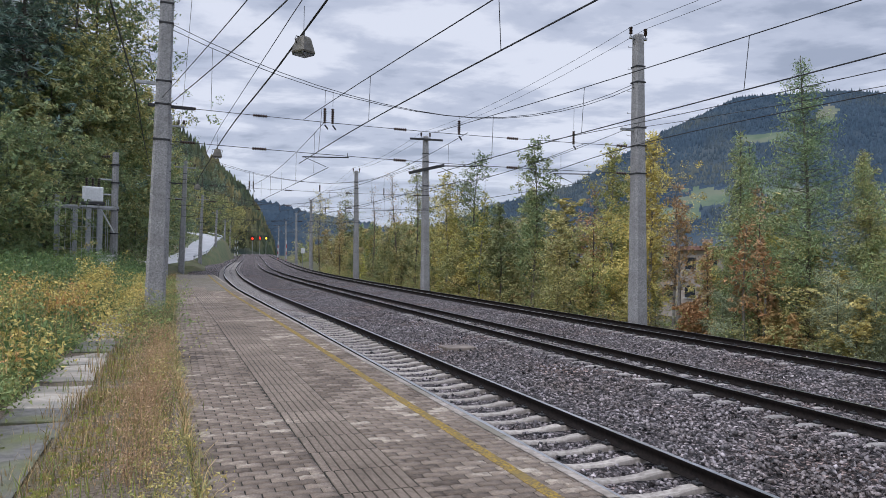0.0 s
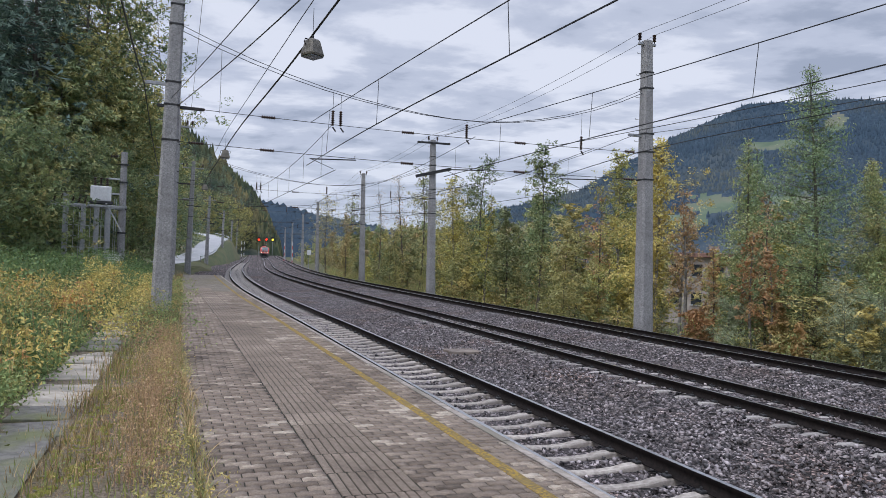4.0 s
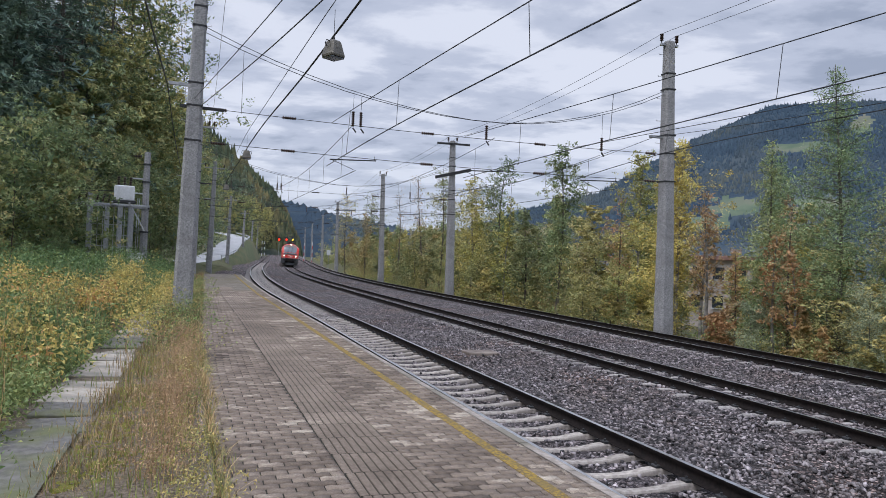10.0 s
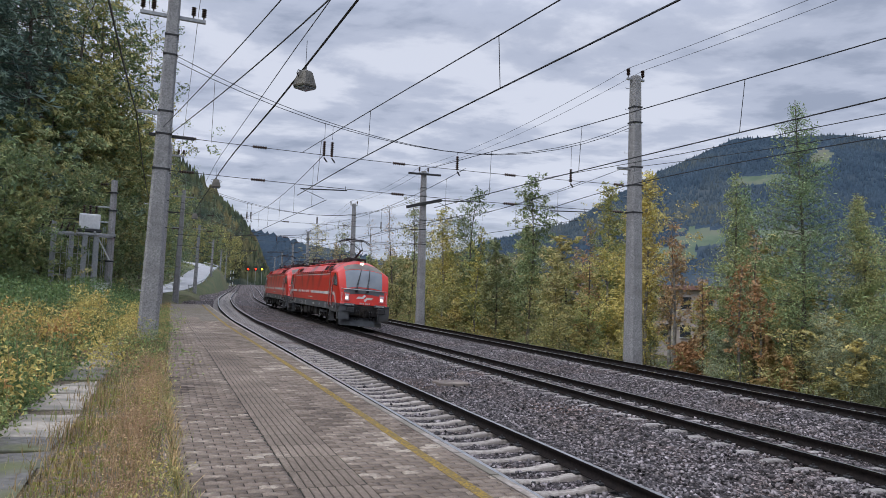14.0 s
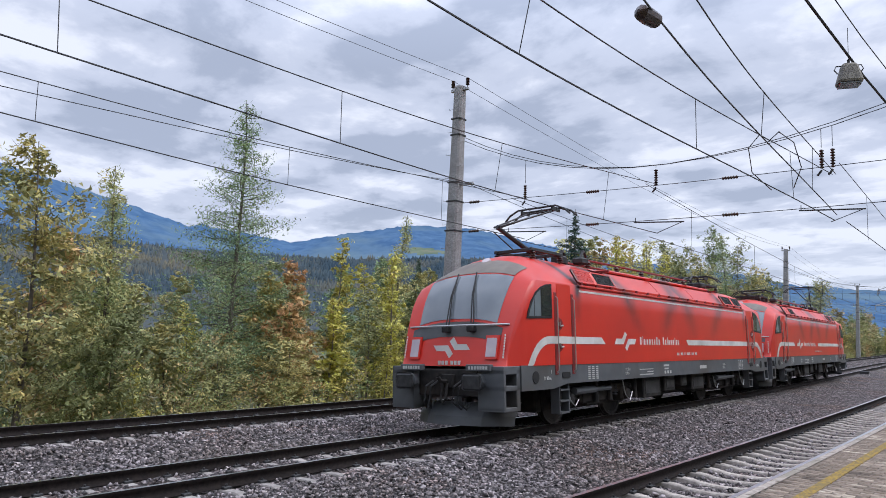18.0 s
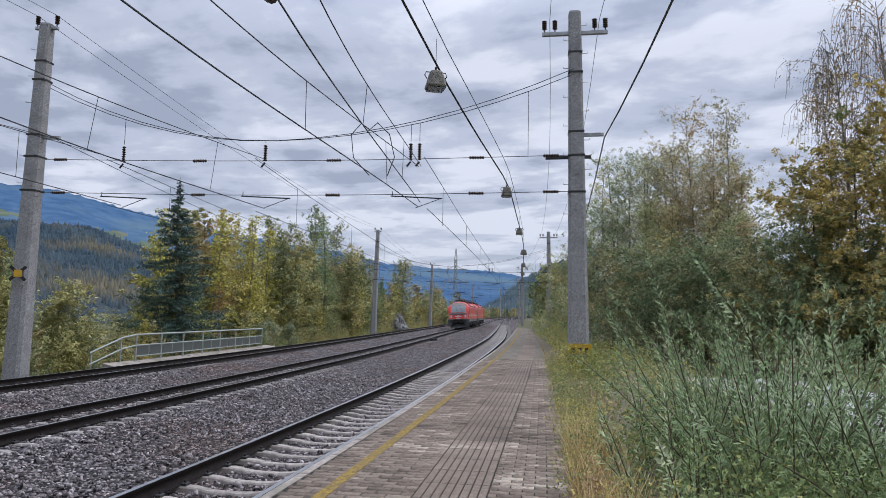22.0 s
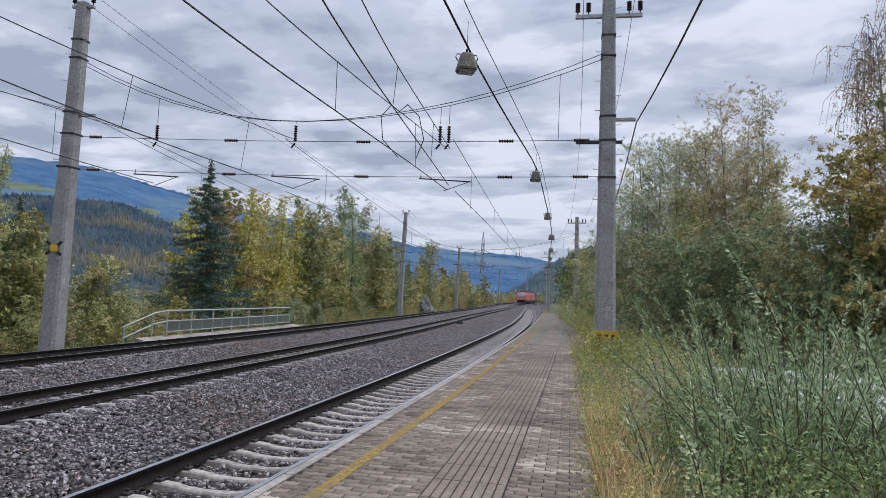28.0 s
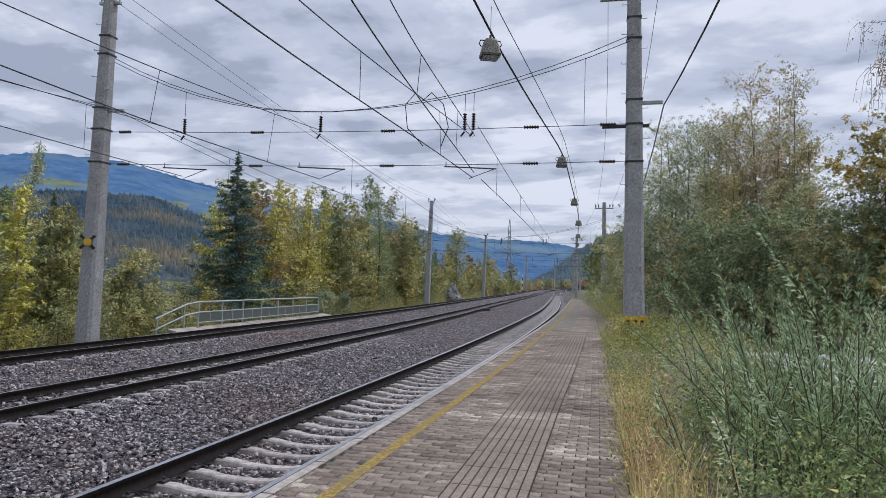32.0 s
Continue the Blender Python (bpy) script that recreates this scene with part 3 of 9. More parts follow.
def hill_woods(v, cover, meadows, seed):
    """Treetops over a hillside: pointed conifers and round broadleaf crowns, standing in loose drifts."""
    count, low, high, conifers, material, label = cover
    rng = np.random.default_rng(seed + 50)
    rows, cols = v.shape[:2]
    fi, fj = rng.uniform(0.12, 1.0, count) * (rows - 1.01), rng.uniform(0, 1, count) * (cols - 1.01)
    i, j = fi.astype(int), fj.astype(int)
    a, b = (fi - i)[:, None], (fj - j)[:, None]
    p = (v[i, j] * (1 - b) + v[i, j + 1] * b) * (1 - a) + (v[i + 1, j] * (1 - b) + v[i + 1, j + 1] * b) * a
    el = np.degrees(np.arctan2(p[:, 2] - 2.1, np.hypot(p[:, 0], p[:, 1])))
    az = np.degrees(np.arctan2(-p[:, 0], p[:, 1]))
    az = np.where(az > 60, az - 360, az)
    keep = np.ones(count, bool)
    for ma, me, ra, re in meadows:
        keep &= ((az - ma) / (ra * 1.1)) ** 2 + ((el - me) / (re * 1.3)) ** 2 > 1
    drift = np.array([noise.noise((q[0] * 0.012, q[1] * 0.012, q[2] * 0.03 + seed)) for q in p])
    pointed = drift * 1.3 + rng.normal(0, 0.25, count) > 0.5 - conifers
    for kind in (True, False):
        c = p[keep & (pointed == kind)]
        n = len(c)
        h = rng.uniform(low, high, n) * (1.15 if kind else 0.8)
        k = 5
        ring = np.empty((n, k + 1, 3))
        ang = rng.uniform(0, 6.28, (n, 1)) + np.arange(k) * 2 * np.pi / k
        rad = h[:, None] * (0.26 if kind else 0.42) * rng.uniform(0.7, 1.3, (n, k))
        ring[:, :k, 0], ring[:, :k, 1] = np.cos(ang) * rad, np.sin(ang) * rad
        ring[:, :k, 2] = -h[:, None] * (0.35 if kind else 0.25) * rng.uniform(0.5, 1.3, (n, k))
        ring[:, -1] = np.stack([rng.normal(0, 0.3, n), rng.normal(0, 0.3, n), h], -1)
        ring += c[:, None]
        tri = [(q, (q + 1) % k, k) for q in range(k)]
        f = (np.array(tri)[None] + (k + 1) * np.arange(n)[:, None, None]).reshape(-1, 3)
        tagged(raw("hillside_woods", ring.reshape(-1, 3), f, material), label, "woods", kind="stuff")


# haze is mixed into the crown colours too, most of all in W_MIST
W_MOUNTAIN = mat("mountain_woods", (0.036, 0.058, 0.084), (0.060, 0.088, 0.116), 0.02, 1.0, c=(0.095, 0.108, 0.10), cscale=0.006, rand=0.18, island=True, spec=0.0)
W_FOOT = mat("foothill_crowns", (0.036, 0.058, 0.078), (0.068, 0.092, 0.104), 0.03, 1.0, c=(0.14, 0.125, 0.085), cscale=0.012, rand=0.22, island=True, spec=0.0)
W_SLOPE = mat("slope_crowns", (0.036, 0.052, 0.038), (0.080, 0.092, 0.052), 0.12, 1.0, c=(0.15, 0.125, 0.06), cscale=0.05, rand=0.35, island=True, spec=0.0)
W_MIST = mat("haze_tinted_crowns", (0.070, 0.104, 0.13), (0.10, 0.135, 0.15), 0.05, 1.0, rand=0.15, island=True, spec=0.0)
ridge("backdrop_mountain", 1500, [(3, 1.5), (-4.4, 4.3), (-10.2, 5.8), (-14.1, 8.2), (-17.4, 10.0), (-22.5, 12.2), (-29.6, 12.1), (-34.4, 11.1), (-38.7, 9.6), (-44, 8.6), (-52, 6.5)], M_HAZEBLUE, "wooded mountain with a meadow on its flank", 0.8, depth=0.5, seed=1, cover=(20000, 4.5, 8.5, 0.45, W_MOUNTAIN, "dark conifers and paler broadleaf trees on the mountain"), meadows=((-24.3, 9.2, 1.9, 0.35), (-28.3, 10.6, 0.7, 0.6), (-20.2, 4.9, 1.7, 0.7), (-18.4, 3.6, 1.6, 0.5), (-26, 5.2, 2, 0.5)))
ridge("backdrop_range", 2600, [(-36, 8), (-40, 9.6), (-45, 10.3), (-59, 10.2), (-66, 10.4), (-72, 10.9), (-84, 11.0), (-90.4, 9.7), (-95, 8.6), (-100.4, 7.0), (-108, 5)], M_HAZEBLUE2, "hazy blue mountain range", 2.5, depth=0.5, step=0.28, seed=2)
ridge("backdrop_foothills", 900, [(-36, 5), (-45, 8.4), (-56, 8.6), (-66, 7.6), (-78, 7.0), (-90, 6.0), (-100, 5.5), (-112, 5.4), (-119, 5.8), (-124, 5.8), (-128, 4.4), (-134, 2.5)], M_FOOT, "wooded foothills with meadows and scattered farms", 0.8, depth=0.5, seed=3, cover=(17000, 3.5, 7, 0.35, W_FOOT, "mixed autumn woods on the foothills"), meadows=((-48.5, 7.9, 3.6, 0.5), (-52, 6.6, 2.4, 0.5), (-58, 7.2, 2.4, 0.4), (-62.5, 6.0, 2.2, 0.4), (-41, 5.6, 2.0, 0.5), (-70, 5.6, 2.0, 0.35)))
ridge("backdrop_range", 2600, [(-95, 6.5), (-100.8, 7.4), (-107.6, 6.5), (-112, 7.5), (-117, 8.3), (-122, 8.2), (-126.6, 7.2), (-132, 6.2), (-138, 5.3), (-142.5, 4.8), (-146, 4.0), (-150, 3.7), (-154, 3.6), (-157, 3.2), (-162, 2.6), (-170, 2)], M_HAZEBLUE2, "hazy blue mountain range with meadows", 2.5, depth=0.5, step=0.28, seed=4, meadows=((-124.5, 5.2, 2.2, 0.5), (-127.5, 4.6, 1.6, 0.35), (-118, 6.3, 1.5, 0.25)))
ridge("backdrop_hill", 1900, [(26, 4.2), (16, 4.3), (14.7, 4.1), (13, 3.9), (11.3, 3.4), (8, 2.9), (3, 2)], M_HAZEBLUE, "distant wooded hill at the head of the valley", 4, depth=0.4, seed=5)

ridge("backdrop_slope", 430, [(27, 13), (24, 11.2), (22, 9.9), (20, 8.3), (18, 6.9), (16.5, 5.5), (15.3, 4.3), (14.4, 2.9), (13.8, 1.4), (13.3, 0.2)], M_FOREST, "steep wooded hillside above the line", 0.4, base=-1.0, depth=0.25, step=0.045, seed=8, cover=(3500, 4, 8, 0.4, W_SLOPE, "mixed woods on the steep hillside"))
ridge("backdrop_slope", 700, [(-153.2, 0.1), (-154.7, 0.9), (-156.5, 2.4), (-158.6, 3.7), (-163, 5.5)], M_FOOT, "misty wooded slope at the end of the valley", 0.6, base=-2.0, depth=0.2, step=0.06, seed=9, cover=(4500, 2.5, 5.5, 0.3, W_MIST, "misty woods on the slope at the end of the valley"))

# ---- the three tracks ----
CANT = -0.049
TRACKS = {"side": -5.35, "main": 0.0, "outer": 5.193}


SIDE_S = [-330, -215, -160, -130, -110, -90, -75, -33, 0, 25, 48, 65, 88, 125, 220, 330]
SIDE_O = [1.5, 1.6, 0.6, -0.1, -0.65, -1.07, -1.25, -0.4, 0.05, -0.05, -0.35, -0.15, 0.25, 0.35, -0.05, -0.15]


def side_off(s):
    """Sideways bend of the side track, eased beyond the platform's end."""
    s = np.asarray(s, float)
    ease = 22.0 * np.clip((-s - 48) / 30, 0, 1)
    return sum(np.interp(s + k * ease, SIDE_S, SIDE_O) for k in (-1, -0.66, -0.33, 0, 0.33, 0.66, 1)) / 7


def edge_o(s):
    return np.interp(s, [-95, -57, -40, -24, 0, 20, 33, 60], [-8.4, -7.75, -7.4, -7.1, -6.87, -7.1, -7.35, -7.4])


def back_o(s):
    return np.interp(s, [-95, -24, -6, 6, 12, 60], [-9.75, -9.55, -9.65, -10.05, -10.2, -10.3])


def make_bed():
    prof = [(-10.2, -0.45), (-9.5, -0.28), (-6.9, -0.258), (-4.6, -0.25), (-4.0, -0.215), (-2.7, -0.24), (-1.5, -0.135), (1.5, -0.25), (2.6, -0.30), (3.6, -0.15), (6.7, -0.26), (7.6, -0.42), (8.9, -0.95), (9.6, -1.35)]
    s = steps(-420, 420, 0.25, 3.0, 34)
    xs = []
    for (a, za), (b, zb) in zip(prof, prof[1:]):
        n = max(1, int(round((b - a) / 0.25)))
        xs += [(a + (b - a) * i / n, za + (zb - za) * i / n) for i in range(n)]
    xs.append(prof[-1])

    def wave(sv, v):
        out = np.zeros(v.shape[:2])
        for i in range(v.shape[0]):
            if abs(sv[i]) < 34:
                for j in range(v.shape[1]):
                    out[i, j] = noise.noise((v[i, j, 0] * 1.1, v[i, j, 1] * 1.1, 0)) * (0.012 if j < 26 else 0.035) + noise.noise((v[i, j, 0] * 6, v[i, j, 1] * 6, 3)) * 0.014
        return out
    tagged(sweep("ballast_bed", xs, s, M_BALLAST, wave=wave), "dark grey crushed stone ballast bed under the tracks", "ballast", kind="structure")


make_bed()
RAIL = [(-0.036, 0.0), (0.036, 0.0), (0.036, -0.035), (0.010, -0.055), (0.010, -0.135), (0.07, -0.160), (0.07, -0.172), (-0.07, -0.172), (-0.07, -0.160), (-0.010, -0.135), (-0.010, -0.055), (-0.036, -0.035)]


def make_track(name, o0, cant, off, label, top):
    t = tagged(new(name), label, "railway track", kind="structure")
    for side in (-1, 1):
        oc = o0 + side * 0.7535
        s = steps(-420, 420, 1.0, 3.0, 60)
        body = sweep("rail", [(oc + a, b + cant * (oc + a - o0)) for a, b in RAIL[1:] + RAIL[:1]], s, M_RAILSIDE, t, off)
        crown = sweep("rail_head", [(oc - 0.034, 0.002 + cant * (oc - 0.034 - o0)), (oc + 0.034, 0.002 + cant * (oc + 0.034 - o0))], s, top, body, off)
    bm = bmesh.new()
    # a prestressed sleeper: low middle, raised seats, sloping ends
    pr = [(-1.3, -0.215), (-1.18, -0.175), (-0.95, -0.172), (-0.56, -0.172), (-0.46, -0.18), (-0.3, -0.21), (-0.1, -0.222), (0.1, -0.222), (0.3, -0.21), (0.46, -0.18), (0.56, -0.172), (0.95, -0.172), (1.18, -0.175), (1.3, -0.215)]
    rows = []
    for x, z in pr:
        rows.append([bm.verts.new((x, yy, zz)) for yy, zz in ((-0.10, -0.38), (-0.075, z - 0.02), (-0.06, z), (0.06, z), (0.075, z - 0.02), (0.10, -0.38))])
    for a, b in zip(rows, rows[1:]):
        for j in range(5):
            bm.faces.new((a[j], a[j + 1], b[j + 1], b[j]))
    bm.faces.new(rows[0]); bm.faces.new(rows[-1][::-1])
    first = part("sleeper", bm, M_SLEEPER if name == "track_side" else M_SLEEPERD, t)
    me = first.data
    bm = bmesh.new()
    for sx in (-1, 1):
        for d in (-0.115, 0.115):
            x = sx * 0.7535 + d
            box(bm, x - 0.04, x + 0.04, -0.06, 0.06, -0.172, -0.135, 0.008)
            tube(bm, (x, 0, -0.14), (x, 0, -0.105), 0.017, n=6)
    clip = link("clip_proto", bm, M_DARK)
    clip_me = clip.data
    bpy.data.objects.remove(clip)
    n, far_v, far_f = 0, [], []
    base_v = np.array([(x, y, z) for x in (-1.28, 0.0, 1.28) for y, z in ((-0.09, -0.36), (-0.06, -0.175 - 0.04 * (x == 0)), (0.06, -0.175 - 0.04 * (x == 0)), (0.09, -0.36))])
    for k in range(-270, 271):
        s = k * 0.6 + 0.17
        o = o0 + float(off(s) if off else 0)
        m = at(s, o, 0) @ Matrix.Rotation(-math.atan(cant), 4, "Y") @ Matrix.Rotation(random.gauss(0, 0.008), 4, "Z")
        if abs(s) < 29:
            ob = first if n == 0 else new("sleeper", me)
            ob.parent = t
            ob.matrix_basis = m
            cl = new("rail_clips", clip_me)
            cl.parent = ob
            n += 1
        else:
            mm = np.array(m @ Matrix.Translation((0, 0, -0.032 if off else -0.02)))
            far_v.append(base_v @ mm[:3, :3].T + mm[:3, 3])
    nb = len(base_v)
    fq = np.array([(4 * a + j, 4 * a + j + 1, 4 * a + j + 5, 4 * a + j + 4) for a in (0, 1) for j in range(3)] + [(0, 1, 2, 3), (8, 9, 10, 11)])
    ff = np.concatenate([fq + nb * i for i in range(len(far_v))])
    fo = raw("far_sleepers", np.concatenate(far_v), ff, M_SLEEPERD, t)
    fo["kind"] = "stuff"
    return t


make_track("track_side", TRACKS["side"], 0.0, side_off, "side track beside the platform, brown rails on pale concrete sleepers", M_RAILTOP)
make_track("track_main", TRACKS["main"], CANT, None, "middle main track with polished rails on concrete sleepers", M_RAILTOP)
make_track("track_outer", TRACKS["outer"], -0.025, None, "outer main track with polished rails on concrete sleepers", M_RAILTOP)


def make_stones():
    """Loose ballast stones on the bed near the platform."""
    rng = np.random.default_rng(5)
    n = 98000
    s = np.where(rng.random(n) < 0.6, rng.normal(0, 8, n), rng.uniform(-26, 30, n))
    o = rng.uniform(-6.9, 8.2, n)
    near = np.interp(o, [-6.9, -4.6, -4.0, -2.7, -1.5, 1.5, 2.6, 3.6, 6.7, 8.2], [-0.258, -0.25, -0.215, -0.235, -0.135, -0.25, -0.295, -0.15, -0.26, -0.6])
    # stones lie between the sleepers, not on them, and keep off the rails
    for tr, o0 in TRACKS.items():
        off = side_off(s) if tr == "side" else 0
        d = o - o0 - off
        ph = np.abs(((s - 0.17 + 0.3) % 0.6) - 0.3)
        on = (np.abs(d) < 1.32) & (ph < 0.14)
        rail = np.abs(np.abs(d) - 0.7535) < 0.10
        keep = ~(on | rail)
        s, o, near = s[keep], o[keep], near[keep]
    n = len(s)
    x, y, a = plan(s, o)
    z = near + rise(s) + rng.uniform(-0.012, 0.042, n)
    ang = np.radians([0, 120, 240, 60, 180, 300])
    chip = np.stack([np.cos(ang), np.sin(ang), [-0.6, -0.6, -0.6, 0.6, 0.6, 0.6]], -1) * np.array([[1, 1, 1]] * 3 + [[0.8, 0.8, 1]] * 3)
    tri = np.array([(3, 4, 5), (0, 3, 5), (0, 1, 3), (1, 4, 3), (1, 2, 4), (2, 5, 4), (2, 0, 5)])
    size = rng.uniform(0.018, 0.042, (n, 1, 1)) * rng.uniform(0.55, 1.5, (n, 1, 3)) * np.array([1, 1, 0.7])
    v = chip[None] * rng.uniform(0.6, 1.3, (n, 6, 3)) * size
    q = rng.normal(size=(n, 4)) * np.array([1, 0.35, 0.35, 1]); q /= np.linalg.norm(q, axis=1, keepdims=True)
    w, i, j, k = q.T
    R = np.stack([np.stack([1 - 2 * (j * j + k * k), 2 * (i * j - k * w), 2 * (i * k + j * w)], -1), np.stack([2 * (i * j + k * w), 1 - 2 * (i * i + k * k), 2 * (j * k - i * w)], -1), np.stack([2 * (i * k - j * w), 2 * (j * k + i * w), 1 - 2 * (i * i + j * j)], -1)], 1)
    v = np.einsum("nij,nkj->nki", R, v) + np.stack([x, y, z], -1)[:, None]
    f = (tri[None] + 6 * np.arange(n)[:, None, None]).reshape(-1, 3)
    tagged(raw("ballast_stones", v.reshape(-1, 3), f, M_STONE), "loose sharp-edged grey ballast stones", "ballast", kind="stuff")


make_stones()


# ---- platform ----
def make_platform():
    pf = tagged(new("platform"), "low platform paved with worn grey interlocking blocks", "platform", kind="structure")
    s = steps(-95, 60, 0.5, 2.0, 60)
    top = 0.48

    def strip(name, fo, fi, z0, z1, m, label="", parent=pf, sv=s):
        rows = []
        for q in sv:
            a, b = float(fo(q)), float(fi(q))
            rows.append([P(q, a, z0), P(q, a, z1), P(q, b, z1), P(q, b, z0)])
        bm = bmesh.new()
        vs = [[bm.verts.new(p) for p in r] for r in rows]
        for r0, r1 in zip(vs, vs[1:]):
            for j in range(3):
                bm.faces.new((r0[j], r0[j + 1], r1[j + 1], r1[j]))
        bm.faces.new(vs[0]); bm.faces.new(vs[-1][::-1])
        return part(name, bm, m, parent, label)
    strip("bedding", lambda q: back_o(q), lambda q: edge_o(q) - 0.10, -0.6, top - 0.0025, M_JOINT)
    strip("yellow_line", lambda q: edge_o(q) - 0.565, lambda q: edge_o(q) - 0.45, top - 0.03, top + 0.009, M_YELLOW, "worn yellow safety line")
    # coping stones one metre long
    for k in range(-95, 60):
        q = np.array([k + 0.012, k + 0.5, k + 0.988])
        bm = bmesh.new()
        rows = []
        for qq in q:
            e = float(edge_o(qq))
            rows.append([bm.verts.new(P(qq, oo, zz)) for oo, zz in ((e - 0.105, top - 0.3), (e - 0.105, top + 0.004), (e - 0.012, top + 0.002), (e, top - 0.012), (e, top - 0.14), (e - 0.06, top - 0.16), (e - 0.06, -0.5))])
        for r0, r1 in zip(rows, rows[1:]):
            for j in range(6):
                bm.faces.new((r0[j], r0[j + 1], r1[j + 1], r1[j]))
        bm.faces.new(rows[0]); bm.faces.new(rows[-1][::-1])
        part("coping_stone", bm, M_COPING, pf)
    return pf


PLATFORM = make_platform()

# ---- masts and overhead line ----
MASTS = [  # s, o, height, far side?
    (25.2, 7.8), (53.3, 8.1), (79.2, 8.2), (127.8, 8.2), (175, 8.2), (230, 8.2), (290, 8.2), (-21.5, 7.8), (-81.5, 8.2), (-140, 9.2), (-246, 9.1), (-320, 11.0),
    (25.2, -10.85), (53.3, -11.1), (79.2, -10.3), (127.8, -10.5), (175, -10.5), (230, -10.5), (290, -10.5), (-22.0, -10.45), (-81.5, -12.0), (-140, -8.9), (-195, -8.2), (-265, -8.2)]


def mast_thing(near):
    t = tagged(new("catenary_mast"), "tapered concrete mast with a long arm and four insulators" if near else "tapered grey concrete overhead line mast with short top arm", "mast", "catenary masts")
    bm = bmesh.new()
    r = []
    for z, w in ((-1.2, 0.33), (0, 0.32), (11.7, 0.19), (11.75, 0.17)):
        c = w * 0.3
        r.append([bm.verts.new((x, y, z)) for x, y in ((-w + c, -w), (w - c, -w), (w, -w + c), (w, w - c), (w - c, w), (-w + c, w), (-w, w - c), (-w, -w + c))])
    for a, b in zip(r, r[1:]):
        for j in range(8):
            bm.faces.new((a[j], a[(j + 1) % 8], b[(j + 1) % 8], b[j]))
    bm.faces.new(r[-1]); bm.faces.new(r[0][::-1])
    part("shaft", bm, M_CONC, t)
    for z in (5.95, 7.1, 7.85, 9.75, 10.4):
        w = 0.32 - 0.13 * z / 11.7 + 0.015
        bm = bmesh.new()
        box(bm, -w, w, -w, w, z - 0.032, z + 0.032, 0.008)
        part("clamp_band", bm, M_DARK, t)
    for i in range(15):
        z = 4.8 + i * 0.46
        w = 0.32 - 0.13 * z / 11.7
        sx = 1 if i % 2 else -1
        bm = bmesh.new()
        polytube(bm, [(sx * w * 0.6, w * 0.9, z), (sx * (w + 0.16), w * 0.9, z), (sx * (w + 0.16), w * 0.9, z + 0.05)], 0.011, 4)
        part("climbing_iron", bm, M_STEEL, t)
    bm = bmesh.new()
    w = 1.02 if near else 0.42
    box(bm, -w, w, -0.06, 0.06, 11.0 if near else 11.55, 11.12 if near else 11.65, 0.01)
    part("top_arm", bm, M_STEEL, t)
    zi = 11.12 if near else 11.65
    for x in ((-0.95, -0.62, 0.62, 0.95) if near else (-0.36, 0.36)):
        bm = bmesh.new()
        tube(bm, (x, 0, zi), (x, 0, zi + 0.1), 0.02)
        prof = []
        for i in range(5):
            prof += [(0.06, zi + 0.1 + i * 0.06), (0.085, zi + 0.125 + i * 0.06), (0.05, zi + 0.15 + i * 0.06)]
        lathe(bm, prof, 10, (x, 0, 0))
        part("insulator", bm, M_INSUL, t)
    if near:
        bm = bmesh.new()
        box(bm, -0.45, 0.95, -0.05, 0.05, 7.02, 7.12, 0.01)
        part("lower_arm", bm, M_DARK, t)
    bm = bmesh.new()
    sx = -1
    box(bm, *(sorted((sx * 0.2, sx * 0.85))), -0.05, 0.05, 7.72, 7.83, 0.01)
    part("bracket_arm", bm, M_STEEL, t)
    return t


made = {}
for s, o in MASTS:
    near = o < 0
    m = at(s, o, 0) @ Matrix.Rotation(radians(0.9 if near else -1.0), 4, "Y")
    if near not in made:
        made[near] = mast_thing(near)
        made[near].matrix_basis = m
    else:
        mast = copy_thing(made[near], m)
        if (s, o) == (53.3, 8.1):
            bm = bmesh.new()
            box(bm, -1.35, 1.35, -0.3, -0.2, 11.4, 11.55, 0.01)
            part("long_arm", bm, M_DARK, mast)
            bm = bmesh.new()
            box(bm, -1.5, 1.5, -0.36, -0.22, -0.12, 0.12, 0.01)
            bmesh.ops.transform(bm, matrix=Matrix.Translation((0, 0, 9.15)) @ Matrix.Rotation(radians(-14), 4, "Y"), verts=bm.verts)
            part("slanting_beam", bm, M_DARK, mast)


def wire(name, pts, r, label, cat="wire", group=""):
    bm = bmesh.new()
    polytube(bm, pts, r, 5)
    return tagged(link(name, bm, M_WIRE), label, cat, group)


